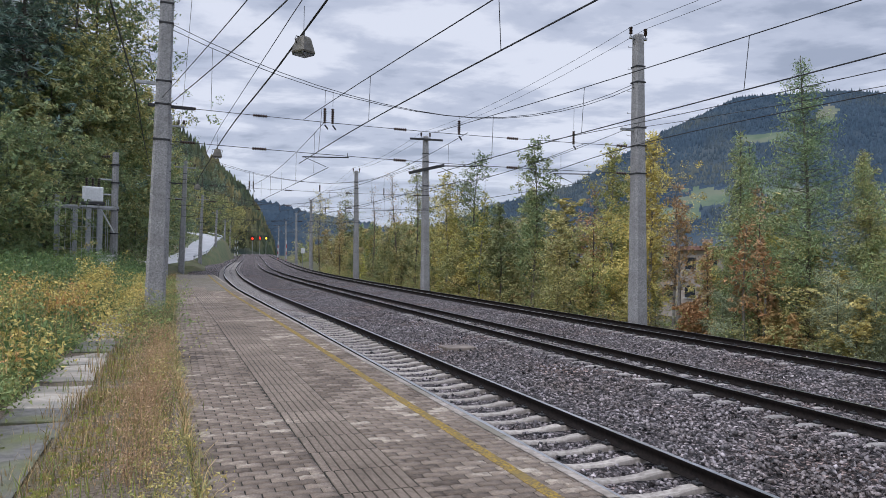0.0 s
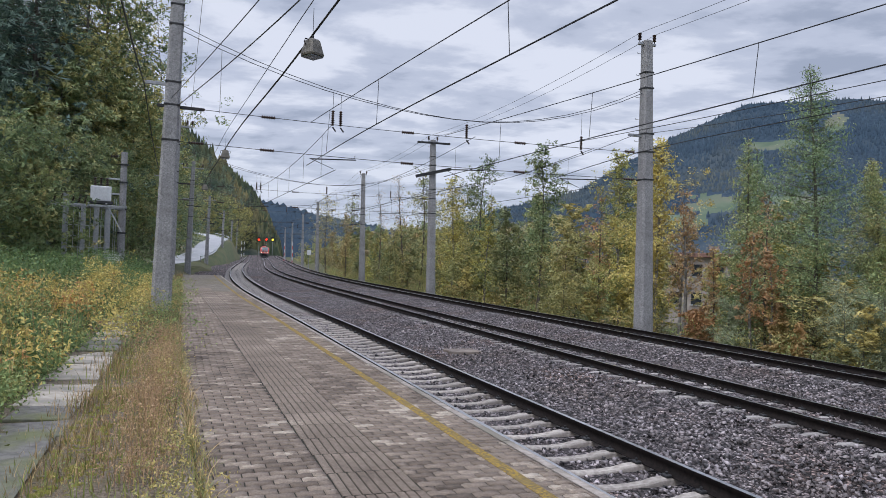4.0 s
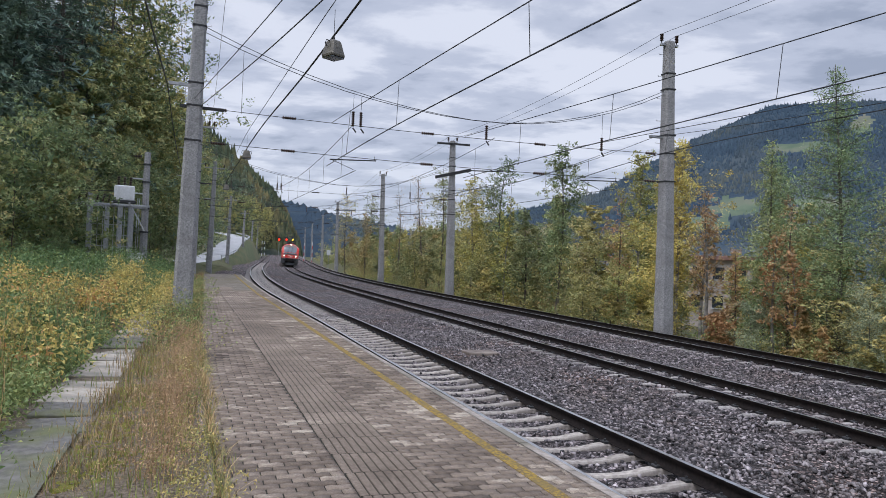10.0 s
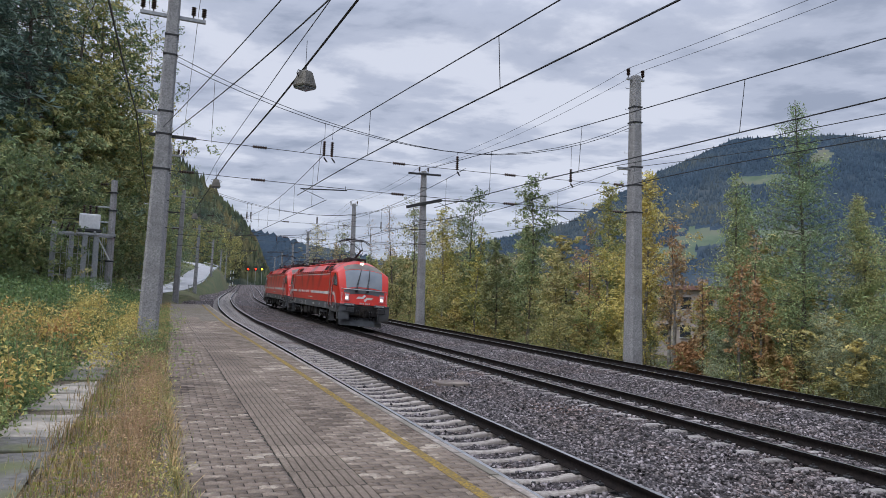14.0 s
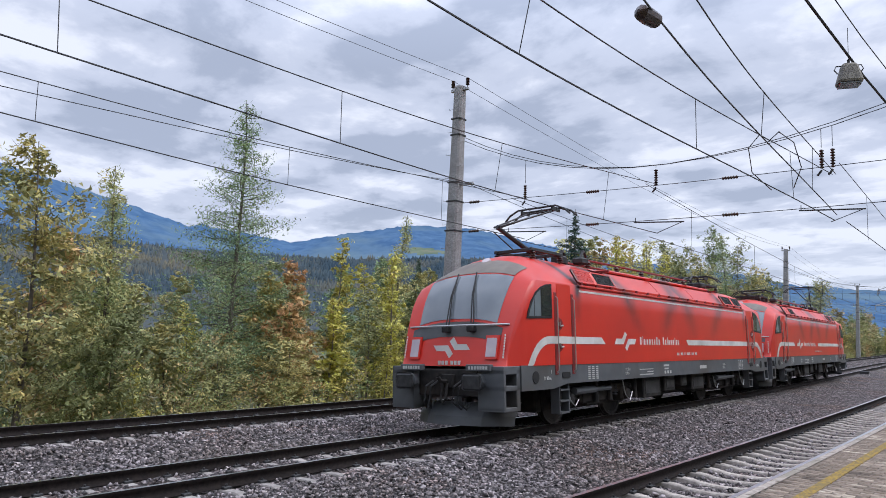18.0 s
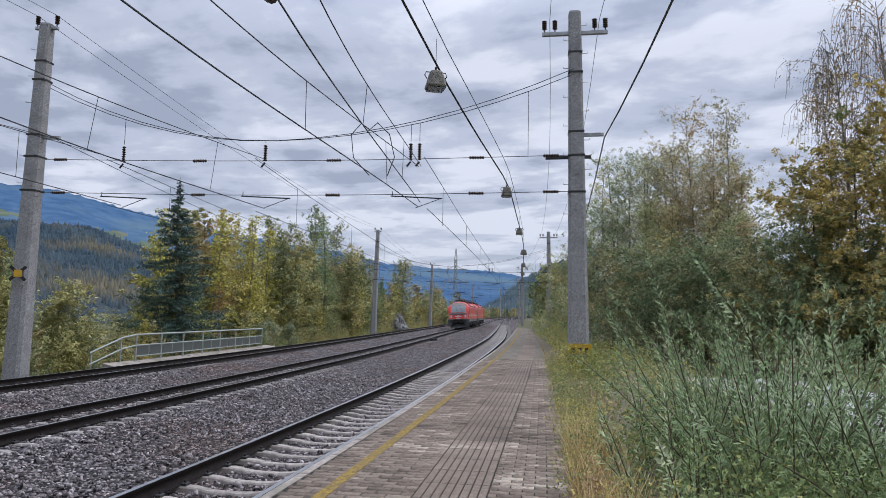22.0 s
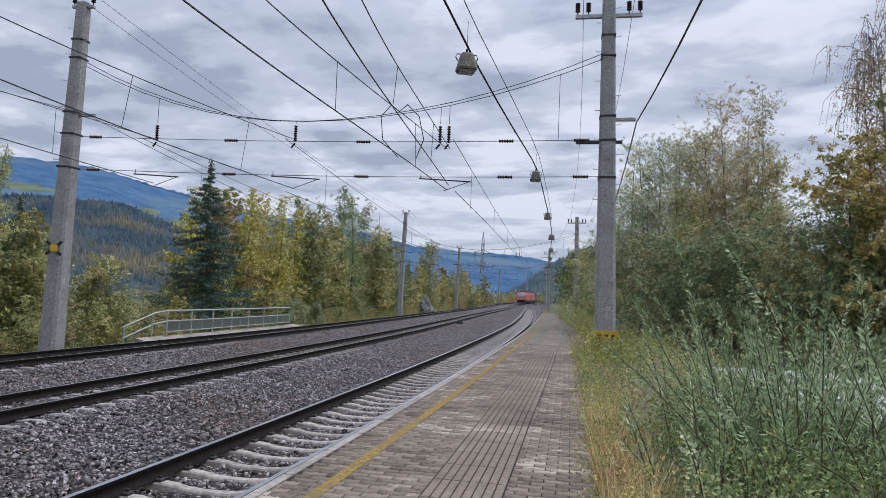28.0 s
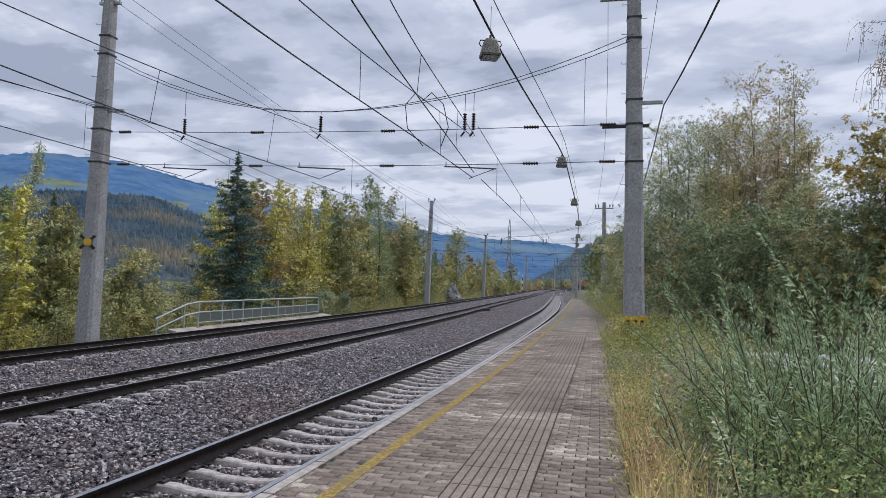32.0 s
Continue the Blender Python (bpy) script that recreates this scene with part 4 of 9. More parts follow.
SPANS = [-265, -200, -140, -81.5, -21.7, 25.2, 53.3, 79.2, 127.8, 175, 230, 290, 340]
for tr, o0, zc, zm in (("side", -5.35, 5.4, 6.25), ("main", 0.0, 5.3, 6.18), ("outer", 5.19, 5.5, 6.45)):
    for a, b in zip(SPANS, SPANS[1:]):
        if a == -21.7:
            continue
        sup = 7.05
        n = 14
        off = (lambda q: float(side_off(q))) if tr == "side" else (lambda q: 0.0)
        ss = [a + (b - a) * i / n for i in range(n + 1)]
        sag = min(sup - zm, 0.85 * ((b - a) / 47) ** 1.0)
        mz = [sup - sag * (1 - (2 * i / n - 1) ** 2) for i in range(n + 1)]
        wire("messenger_wire", [P(q, o0 + off(q), z) for q, z in zip(ss, mz)], 0.011, "thin sagging messenger wire over the track", group="messenger wires")
        wire("contact_wire", [P(q, o0 + off(q) + 0.25 * (1 - 2 * (i / n)) * (1 if int(a) % 2 else -1) * 0.5, zc) for i, q in enumerate(ss)], 0.012, "taut contact wire over the track", group="contact wires")
        bm = bmesh.new()
        for i in range(1, n, 2):
            tube(bm, P(ss[i], o0 + off(ss[i]), zc), P(ss[i], o0 + off(ss[i]), mz[i]), 0.007, n=4)
        tagged(link("dropper_wires", bm, M_WIRE), "droppers between messenger and contact wire", "wire", kind="stuff")


def smooth_line(knots, n=48):
    """Points along a wire through knots of s, o, z, rounded off."""
    k = np.array(knots)
    q = np.linspace(k[0, 0], k[-1, 0], n)
    o, z = np.interp(q, k[:, 0], k[:, 1]), np.interp(q, k[:, 0], k[:, 2])
    for _ in range(14):
        o[1:-1], z[1:-1] = (o[:-2] + 2 * o[1:-1] + o[2:]) / 4, (z[:-2] + 2 * z[1:-1] + z[2:]) / 4
    return q, o, z


# the span before the platform, where two sets of wires overlap above the side track
NEAR_SPAN = (
    ([(-21.7, -5.45, 5.45), (-18.5, -5.28, 5.48), (-12.5, -4.87, 5.5), (-6.9, -4.56, 5.5), (7.5, -5.5, 5.5), (16.7, -6.1, 5.5), (25.2, -6.3, 5.48)],
     [(-21.7, -5.42, 6.75), (-12.5, -4.80, 6.45), (-8.6, -4.80, 6.25), (0, -5.0, 6.12), (10.1, -5.75, 6.3), (16.5, -6.06, 6.55), (25.2, -6.2, 7.0)], (-18, -12.5, -7, -1, 4, 10.1, 16.6, 22)),
    ([(-21.7, -5.5, 5.6), (-15.4, -5.73, 5.7), (-8.0, -6.11, 5.72), (12.5, -8.66, 6.5), (16.5, -9.26, 6.65), (25.2, -10.6, 7.08)],
     [(-21.7, -5.5, 6.75), (-13, -5.88, 6.5), (-8.9, -6.2, 6.35), (13.9, -9.1, 7.0), (22.8, -10.54, 7.1), (25.2, -10.8, 7.3)], (-18, -13.0)),
    ([(-21.7, -0.4, 5.4), (-20, -0.25, 5.42), (-15.4, 0.3, 5.42), (-11, 0.3, 5.42), (8, -0.55, 5.46), (16, -1.0, 5.46), (25.2, -1.2, 5.45)],
     [(-21.7, -0.4, 7.0), (-17.3, -0.2, 6.68), (-11, 0.28, 6.45), (0, 0.0, 6.25), (8.1, -0.42, 6.42), (16, -0.95, 6.58), (25.2, -1.2, 7.0)], (-18.5, -13.5, -8.5, -3.5, 2, 5.5, 10.4, 15.5, 20.5)),
    ([(-21.7, 4.6, 5.5), (-10, 4.9, 5.6), (5, 4.2, 5.9), (11.2, 3.6, 6.0), (19, 3.0, 6.0), (25.2, 3.4, 5.7)],
     [(-21.7, 4.6, 7.0), (-10, 4.9, 6.5), (5, 4.3, 6.4), (11.2, 3.67, 6.5), (16.4, 3.14, 6.5), (25.2, 3.4, 7.0)], (-17, -11, -5, 1, 7, 13, 19)))
for low, high, drops in NEAR_SPAN:
    q, o, z = smooth_line(low)
    q2, o2, z2 = smooth_line(high)
    wire("contact_wire", [P(*p) for p in zip(q, o, z)], 0.013, "taut contact wire over the track", group="contact wires")
    wire("messenger_wire", [P(*p) for p in zip(q2, o2, z2)], 0.011, "thin sagging messenger wire over the track", group="messenger wires")
    for s in drops:
        wire("dropper_wire", [P(s, float(np.interp(s, q, o)), float(np.interp(s, q, z))), P(s, float(np.interp(s, q2, o2)), float(np.interp(s, q2, z2)))], 0.007, "thin dropper between messenger and contact wire", group="dropper wires")

# ---- the train: two locomotives, coupled ----
def red_paint():
    """Glossy red paint, faded in patches, with soot streaks running down beside the cab doors and the roof grilles."""
    m = mat("loco_red", (0.63, 0.036, 0.022), (0.58, 0.033, 0.021), 1.2, 0.30, c=(0.52, 0.032, 0.022), cscale=0.45, spec=0.5)
    nt = m.node_tree
    N, L = nt.nodes.new, nt.links.new
    p = nt.nodes["Principled BSDF"]
    base = p.inputs["Base Color"].links[0].from_socket
    tc, sep = N("ShaderNodeTexCoord"), N("ShaderNodeSeparateXYZ")
    L(tc.outputs["Object"], sep.inputs[0])

    def calc(op, a, b=None, c=None):
        n = N("ShaderNodeMath"); n.operation = op
        for i, q in enumerate((a, b, c)):
            if q is None:
                continue
            if isinstance(q, (int, float)):
                n.inputs[i].default_value = q
            else:
                L(q, n.inputs[i])
        return n.outputs[0]
    ay = calc("ABSOLUTE", sep.outputs[1])
    total = None
    for y0, w, slope, zlow, amount in ((6.42, 0.15, 0.0, 2.2, 1.0), (3.7, 0.36, 0.9, 1.9, 0.9), (0.6, 0.42, -0.7, 1.9, 0.8)):
        c0 = calc("MULTIPLY_ADD", calc("SUBTRACT", sep.outputs[2], 3.0), slope, y0)
        d = calc("DIVIDE", calc("SUBTRACT", ay, c0), w)
        g = calc("POWER", 2.718, calc("MULTIPLY", calc("MULTIPLY", d, d), -1.0))
        fade = N("ShaderNodeMapRange"); fade.inputs[1].default_value, fade.inputs[2].default_value = zlow, 3.05
        L(sep.outputs[2], fade.inputs[0])
        k = calc("MULTIPLY", calc("MULTIPLY", g, fade.outputs[0]), amount)
        total = k if total is None else calc("MAXIMUM", total, k)
    n = N("ShaderNodeTexNoise"); n.inputs["Scale"].default_value = 3.0
    L(tc.outputs["Object"], n.inputs[0])
    total = calc("MULTIPLY", total, calc("MULTIPLY_ADD", n.outputs[0], 1.2, 0.35))
    mx = N("ShaderNodeMixRGB"); mx.inputs[2].default_value = (0.035, 0.02, 0.022, 1)
    L(total, mx.inputs[0]); L(base, mx.inputs[1]); L(mx.outputs[0], p.inputs["Base Color"])
    return m


M_RED = red_paint()
M_SKIRT = mat("loco_grey", (0.082, 0.088, 0.095), (0.105, 0.111, 0.118), 3, 0.5, c=(0.075, 0.07, 0.066), cscale=0.8)
M_BOGIE = mat("bogie_grime", (0.012, 0.011, 0.011), (0.03, 0.027, 0.025), 6, 0.8, 0.2, bump=0.2, c=(0.045, 0.036, 0.03), cscale=1.5)
M_UNDER = mat("underframe_grey", (0.03, 0.03, 0.03), (0.05, 0.047, 0.045), 5, 0.7, 0.1, bump=0.15, c=(0.02, 0.018, 0.017), cscale=2.0)
M_LWHITE = mat("stripe_white", (0.66, 0.65, 0.62), (0.56, 0.55, 0.52), 3, 0.45, c=(0.45, 0.43, 0.41), cscale=1.0)
M_ROOFDIRT = mat("roof_dirt_grey", (0.16, 0.14, 0.125), (0.21, 0.185, 0.16), 2.5, 0.6, c=(0.13, 0.10, 0.09), cscale=1.0)
M_GLASS = mat("dark_glass", (0.018, 0.022, 0.026), (0.024, 0.028, 0.032), 2, 0.04, spec=1.0)
# grey-blue of the reflected sky is put into this glass colour
M_WSCREEN = mat("windscreen_sky_glass", (0.13, 0.15, 0.17), (0.18, 0.20, 0.22), 0.9, 0.05, spec=1.0)
M_WGREY = mat("pane_grey", (0.14, 0.17, 0.19), (0.17, 0.2, 0.22), 2, 0.08, spec=1.0)
M_BLACKR = mat("black_rubber", (0.012, 0.012, 0.013), (0.02, 0.02, 0.021), 8, 0.6)
M_CHROME = mat("handrail_steel", (0.42, 0.42, 0.42), (0.5, 0.5, 0.5), 6, 0.35, 0.7)
M_GRILLE = mat("grille_black", (0.012, 0.012, 0.013), (0.025, 0.025, 0.027), 30, 0.6)
M_DARKRED = mat("roof_conductor_red", (0.16, 0.02, 0.02), (0.22, 0.025, 0.024), 4, 0.5)
M_LAMPON = plain("headlight_lit", (1.0, 0.86, 0.62), 0.3, emit=9.0)
M_LAMPOFF = mat("headlight_glass", (0.42, 0.36, 0.40), (0.52, 0.44, 0.46), 3, 0.15, spec=0.8)
M_TEXTW = plain("stencil_white", (0.52, 0.52, 0.5), 0.6)

LY = [0, 6.55, 6.9, 7.3, 7.65, 7.95, 8.2, 8.4, 8.58, 8.74, 8.88, 9.0, 9.1, 9.17, 9.23, 9.28]
LZ = [3.93, 3.93, 3.92, 3.87, 3.79, 3.68, 3.54, 3.38, 3.18, 2.95, 2.68, 2.40, 2.12, 1.86, 1.6, 1.36]


def loco_surf(y, u):
    """The cab's skin: y along, u from -1 (one sill) over the roof or nose (0) to 1; half the turn is the flat side."""
    zt = float(np.interp(abs(y), LY, LZ))
    w = float(np.interp(abs(y), [0, 8.45, 8.75, 8.95, 9.1, 9.28], [1.5, 1.5, 1.475, 1.43, 1.39, 1.35]))
    zc = max(1.36, min(3.14, zt - 0.26 - 0.4 * max(0, (zt - 3.3)) * 0.5))
    au, sg = abs(u), 1 if u >= 0 else -1
    if au > 0.5:                       # side wall, sill to corner
        q = (au - 0.5) / 0.5
        return Vector((sg * w, y, zc + (1.36 - zc) * q))
    q = au / 0.5                       # crown: bulging arc from the middle to the corner
    x = w * (math.sin(q * math.pi / 2) ** 0.9 if q < 1 else 1)
    e = 2.6 if abs(y) > 6.9 else 1.9
    z = zt - (zt - zc) * (x / w) ** e
    return Vector((sg * x, y, z))


def skin_patch(name, ys, us, material, parent, lift=0.012, label=""):
    bm = bmesh.new()
    g = []
    for y in ys:
        row = []
        for u in us:
            p = loco_surf(y, u)
            a, b = loco_surf(y + 0.01, u) - loco_surf(y - 0.01, u), loco_surf(y, u + 0.01) - loco_surf(y, u - 0.01)
            n = a.cross(b).normalized()
            if n.dot(p - Vector((0, y * 0.7, 1.8))) < 0:
                n = -n
            row.append(bm.verts.new(p + n * lift))
        g.append(row)
    for r0, r1 in zip(g, g[1:]):
        for j in range(len(us) - 1):
            bm.faces.new((r0[j], r0[j + 1], r1[j + 1], r1[j]))
    return part(name, bm, material, parent, label, smooth=True)


def plate(bm, pts, x, th):
    """A flat plate of outline pts (y, z) standing at x, th thick outwards."""
    sg = 1 if x > 0 else -1
    a = [bm.verts.new((x, y, z)) for y, z in pts]
    b = [bm.verts.new((x + sg * th, y, z)) for y, z in pts]
    bm.faces.new(a); bm.faces.new(b[::-1])
    for i in range(len(pts)):
        j = (i + 1) % len(pts)
        bm.faces.new((a[i], a[j], b[j], b[i]))


def text_mesh(txt, size, depth=0.003):
    cu = bpy.data.curves.new("lettering", "FONT")
    cu.body, cu.size, cu.extrude = txt, size, depth
    ob = new("lettering", cu)
    me = bpy.data.meshes.new_from_object(ob.evaluated_get(bpy.context.evaluated_depsgraph_get()))
    bpy.data.objects.remove(ob)
    return me


def loco_end(t, e, lit):
    """All that belongs to one cab; e: +1 or -1, the end."""
    ys = lambda *q: [e * v for v in q]
    skin_patch("windscreen", np.linspace(8.44, 9.02, 8) * e, np.linspace(-0.25, 0.25, 11), M_WSCREEN, t, 0.012, "large windscreen, grey with sky reflection put into its colour")
    skin_patch("brow", np.linspace(7.92, 8.41, 7) * e, np.linspace(-0.25, 0.25, 9), M_ROOFDIRT, t, 0.010, "sooty grey brow over the windscreen")
    skin_patch("grey_band", np.array([9.04, 9.09, 9.14]) * e, np.linspace(-0.31, 0.31, 9), M_SKIRT, t, 0.011)
    # wiper rail and wipers
    bm = bmesh.new()
    polytube(bm, [(x, e * (9.2 - 0.06 * (x / 1.3) ** 2 * 3), 2.2) for x in np.linspace(-1.32, 1.32, 9)], 0.022, 6)
    part("grab_rail", bm, M_CHROME, t, "steel grab rail across the nose")
    for x0, x1 in ((-0.5, -0.1), (0.15, 0.3)):
        bm = bmesh.new()
        box(bm, x0 - 0.07, x0 + 0.07, *(sorted((e * 9.1, e * 9.3))), 2.06, 2.19, 0.02)
        for d in (-0.03, 0.04):
            p0 = Vector((x0 + d, e * 9.16, 2.2))
            p1 = loco_surf(e * 8.42, x1 * 0.22) + Vector((0, e * 0.05, 0.03))
            polytube(bm, [p0, (p0 + p1) / 2 + Vector((0, e * 0.06, 0.05)), p1], 0.014, 5)
        part("wiper", bm, M_BLACKR, t)
    # lamps
    for sx in (-1, 1):
        bm = bmesh.new()
        xa, xb = sx * 0.86, sx * 1.16
        lo, hi = loco_surf(e * 9.235, 0), loco_surf(e * 9.12, 0)
        q = [Vector((x, e * (y + 0.015 - 0.05), z)) for x, y, z in ((xa, 9.265, 1.50), (xb, 9.245, 1.50), (xb, 9.14, 1.98), (xa, 9.16, 1.98))]
        def slab(bm, q, th):
            a = [bm.verts.new(p) for p in q]
            b = [bm.verts.new(p + Vector((0, e * th, 0))) for p in q]
            bm.faces.new(a); bm.faces.new(b[::-1])
            for i in range(4):
                bm.faces.new((a[i], a[(i + 1) % 4], b[(i + 1) % 4], b[i]))
        slab(bm, q, 0.055)
        hs = part("headlight_surround", bm, M_RED, t)
        c = sum(q, Vector()) / 4
        bm = bmesh.new()
        slab(bm, [c + (p - c) * 0.78 + Vector((0, e * 0.05, 0)) for p in q], 0.012)
        part("headlight", bm, M_LAMPOFF, hs, "tall headlight behind clear glass")
        if lit:
            bm = bmesh.new()
            lathe(bm, [(0.075, 0), (0.07, 0.02)], 12, c + Vector((0, e * 0.062, -0.05)), (0, e, 0))
            part("lit_lamp", bm, M_LAMPON, hs, "lit white headlight")
        bm = bmesh.new()
        for i in range(9):
            tube(bm, (sx * 1.3, e * (9.24 - i * 0.012), 1.52 + i * 0.055), (sx * 1.3, e * (9.235 - i * 0.012), 1.56 + i * 0.055), 0.016, n=5)
        part("striped_rod", bm, M_LWHITE, t, "red and white striped rod")
    bm = bmesh.new()
    lathe(bm, [(0.11, 0), (0.10, 0.03), (0.02, 0.035)], 14, loco_surf(e * 7.9, 0) + Vector((0, 0, 0.0)), (0, e * 0.6, 0.8))
    part("top_headlight", bm, M_LAMPON if lit else M_LAMPOFF, t)
    # emblem on the nose: two slanting bars
    bm = bmesh.new()
    for pts in (((-0.54, 1.69), (-0.42, 1.81), (-0.15, 1.81), (0.0, 1.96), (0.10, 1.87), (-0.08, 1.69)), ((0.60, 1.79), (0.48, 1.67), (0.21, 1.67), (0.06, 1.52), (-0.04, 1.61), (0.14, 1.79))):
        a = [bm.verts.new((x * 0.86, e * (9.268 - (z - 1.4) * 0.225), z)) for x, z in pts]
        b = [bm.verts.new((x * 0.86, e * (9.28 - (z - 1.4) * 0.225), z)) for x, z in pts]
        bm.faces.new(a); bm.faces.new(b)
        for i in range(6):
            bm.faces.new((a[i], a[(i + 1) % 6], b[(i + 1) % 6], b[i]))
    part("nose_emblem", bm, M_LWHITE, t, "white emblem of two slanting bars")
    for i in range(6):
        x = -0.26 + i * 0.095 + (0.05 if i > 2 else 0)
        bm = bmesh.new()
        box(bm, x, x + 0.06, *(sorted((e * 9.262, e * 9.285))), 1.385, 1.47)
        part("number_bar", bm, M_LWHITE, t)
    # buffer beam with pockets
    for sx in (-1, 1):
        bm = bmesh.new()
        x0, x1 = sorted((sx * 0.84, sx * 1.46))
        for z0, z1 in ((1.2, 1.36), (0.88, 0.98), (0.48, 0.56)):
            box(bm, x0, x1, *(sorted((e * 8.87, e * 9.46))), z0, z1, 0.012)
        for y0, y1 in ((8.87, 9.0), (9.38, 9.46)):
            box(bm, x0, x1, *(sorted((e * y0, e * y1))), 0.50, 1.3, 0.012)
        box(bm, *(sorted((sx * 0.84, sx * 0.9))), *(sorted((e * 8.87, e * 9.46))), 0.5, 1.3)
        part("crash_box", bm, M_SKIRT, t, "grey corner box with open pockets")
        bm = bmesh.new()
        lathe(bm, [(0.15, 0), (0.15, 0.12), (0.11, 0.13), (0.11, 0.26)], 14, (sx * 0.875, e * 9.44, 1.06), (0, e, 0))
        bf = part("buffer", bm, M_SKIRT, t)
        bm = bmesh.new()
        box(bm, sx * 0.875 - 0.23, sx * 0.875 + 0.23, *(sorted((e * 9.70, e * 9.77))), 0.89, 1.23, 0.05)
        part("buffer_plate", bm, M_DARK, bf)
        bm = bmesh.new()
        box(bm, sx * 0.875 - 0.3, sx * 0.875 + 0.3, *(sorted((e * 9.4, e * 9.52))), 1.27, 1.40, 0.01)
        hb = part("step_box", bm, M_SKIRT, t)
        bm = bmesh.new()
        for i in range(7):
            xx = sx * 0.875 - 0.24 + i * 0.07
            box(bm, xx, xx + 0.048, *(sorted((e * 9.515, e * 9.525))), 1.30, 1.365)
        part("maker_bars", bm, M_TEXTW, hb)["kind"] = "stuff"
        bm = bmesh.new()
        for k in range(2):
            xx = sx * (0.3 + 0.13 * k)
            polytube(bm, [(xx, e * 9.3, 1.05), (xx, e * 9.55, 0.95), (xx + 0.02, e * 9.58, 0.65), (xx + 0.09 * sx, e * 9.42, 0.5), (xx + 0.1 * sx, e * 9.3, 0.62)], 0.024, 6)
        loose("brake_hose", bm, M_BLACKR, t)
    bm = bmesh.new()
    box(bm, -0.84, 0.84, *(sorted((e * 8.87, e * 9.3))), 0.75, 1.3, 0.02)
    box(bm, -0.16, 0.16, *(sorted((e * 9.3, e * 9.42))), 0.92, 1.2, 0.02)
    polytube(bm, [(0, e * 9.4, 1.06), (0, e * 9.6, 1.06), (0, e * 9.68, 1.14), (0, e * 9.62, 1.2)], 0.045, 6)
    polytube(bm, [(0.06, e * 9.45, 1.02), (0.06, e * 9.52, 0.7), (0, e * 9.53, 0.62), (-0.06, e * 9.52, 0.7), (-0.06, e * 9.45, 1.02)], 0.028, 6)
    part("coupling", bm, M_BOGIE, t, "draw hook and screw coupling")
    bm = bmesh.new()
    prof = [(-1.25, 8.75), (-0.7, 9.15), (0, 9.25), (0.7, 9.15), (1.25, 8.75)]
    r = [[bm.verts.new((x, e * (y + d), z)) for d, z in ((-0.25, 0.62), (0.0, 0.34), (0.04, 0.16), (-0.03, 0.16))] for x, y in prof]
    for a, b in zip(r, r[1:]):
        for j in range(3):
            bm.faces.new((a[j], a[j + 1], b[j + 1], b[j]))
    part("snow_plough", bm, M_SKIRT, t, "grey track clearing plough")
    for sx in (-1, 1):
        # side cab window in two panes with a dark frame
        arc = [(7.62, 2.36), (8.64, 2.32), (8.60, 2.46), (8.48, 2.68), (8.3, 2.88), (8.08, 3.01), (7.85, 3.08), (7.62, 3.10)]
        bm = bmesh.new()
        plate(bm, [(e * y, z) for y, z in arc], sx * 1.497, 0.016)
        wf = part("cab_window", bm, M_BLACKR, t, "curved cab side window")
        bm = bmesh.new()
        plate(bm, [(e * y, z) for y, z in ((7.66, 2.41), (8.06, 2.395), (8.06, 2.97), (7.88, 3.03), (7.66, 3.05))], sx * 1.506, 0.012)
        part("pane", bm, M_GLASS, wf)
        bm = bmesh.new()
        plate(bm, [(e * y, z) for y, z in ((8.10, 2.39), (8.34, 2.38), (8.34, 2.78), (8.22, 2.88), (8.10, 2.945))], sx * 1.506, 0.012)
        part("pane", bm, M_WGREY, wf)
        bm = bmesh.new()
        plate(bm, [(e * y, z) for y, z in ((8.37, 2.38), (8.57, 2.37), (8.53, 2.48), (8.44, 2.64), (8.37, 2.74))], sx * 1.506, 0.012)
        part("pane", bm, M_WGREY, wf)
        # door with two handle recesses and a rail on either side
        bm = bmesh.new()
        plate(bm, [(e * y, z) for y, z in ((6.78, 1.47), (7.40, 1.47), (7.40, 3.12), (6.78, 3.12))], sx * 1.494, 0.012)
        dr = part("cab_door", bm, M_RED, t, "red cab door")
        for z in (1.78, 2.24):
            bm = bmesh.new()
            plate(bm, [(e * (7.38 - 0.22 * math.sin(a)), z - 0.15 * math.cos(a)) for a in np.linspace(0, 3.1416, 9)], sx * 1.502, 0.006)
            rc = part("handle_recess", bm, M_DARKRED, dr)
            bm = bmesh.new()
            xx = sx * 1.53
            polytube(bm, [(xx, e * 7.33, z + 0.05), (xx, e * 7.31, z - 0.04), (xx, e * 7.18, z - 0.03)], 0.018, 5)
            part("handle", bm, M_CHROME, dr)
        for y in (7.46, 6.70):
            bm = bmesh.new()
            polytube(bm, [(sx * 1.49, e * y, 2.86), (sx * 1.56, e * y, 2.80), (sx * 1.56, e * y, 1.25), (sx * 1.49, e * y, 1.18)], 0.015, 6)
            part("handrail", bm, M_CHROME, t, "long upright steel handrail")
            bm = bmesh.new()
            box(bm, *(sorted((sx * 1.485, sx * 1.507))), e * y - 0.06, e * y + 0.06, 1.15, 2.93, 0.008)
            part("rail_recess", bm, M_DARKRED, t)
        # steps under the door
        bm = bmesh.new()
        for z in (0.33, 0.58, 0.82):
            box(bm, *(sorted((sx * 1.2, sx * 1.46))), *(sorted((e * 6.85, e * 7.25))), z - 0.02, z + 0.015)
        for y in (6.83, 7.25):
            box(bm, *(sorted((sx * 1.22, sx * 1.44))), *(sorted((e * y, e * (y + 0.03)))), 0.3, 0.95)
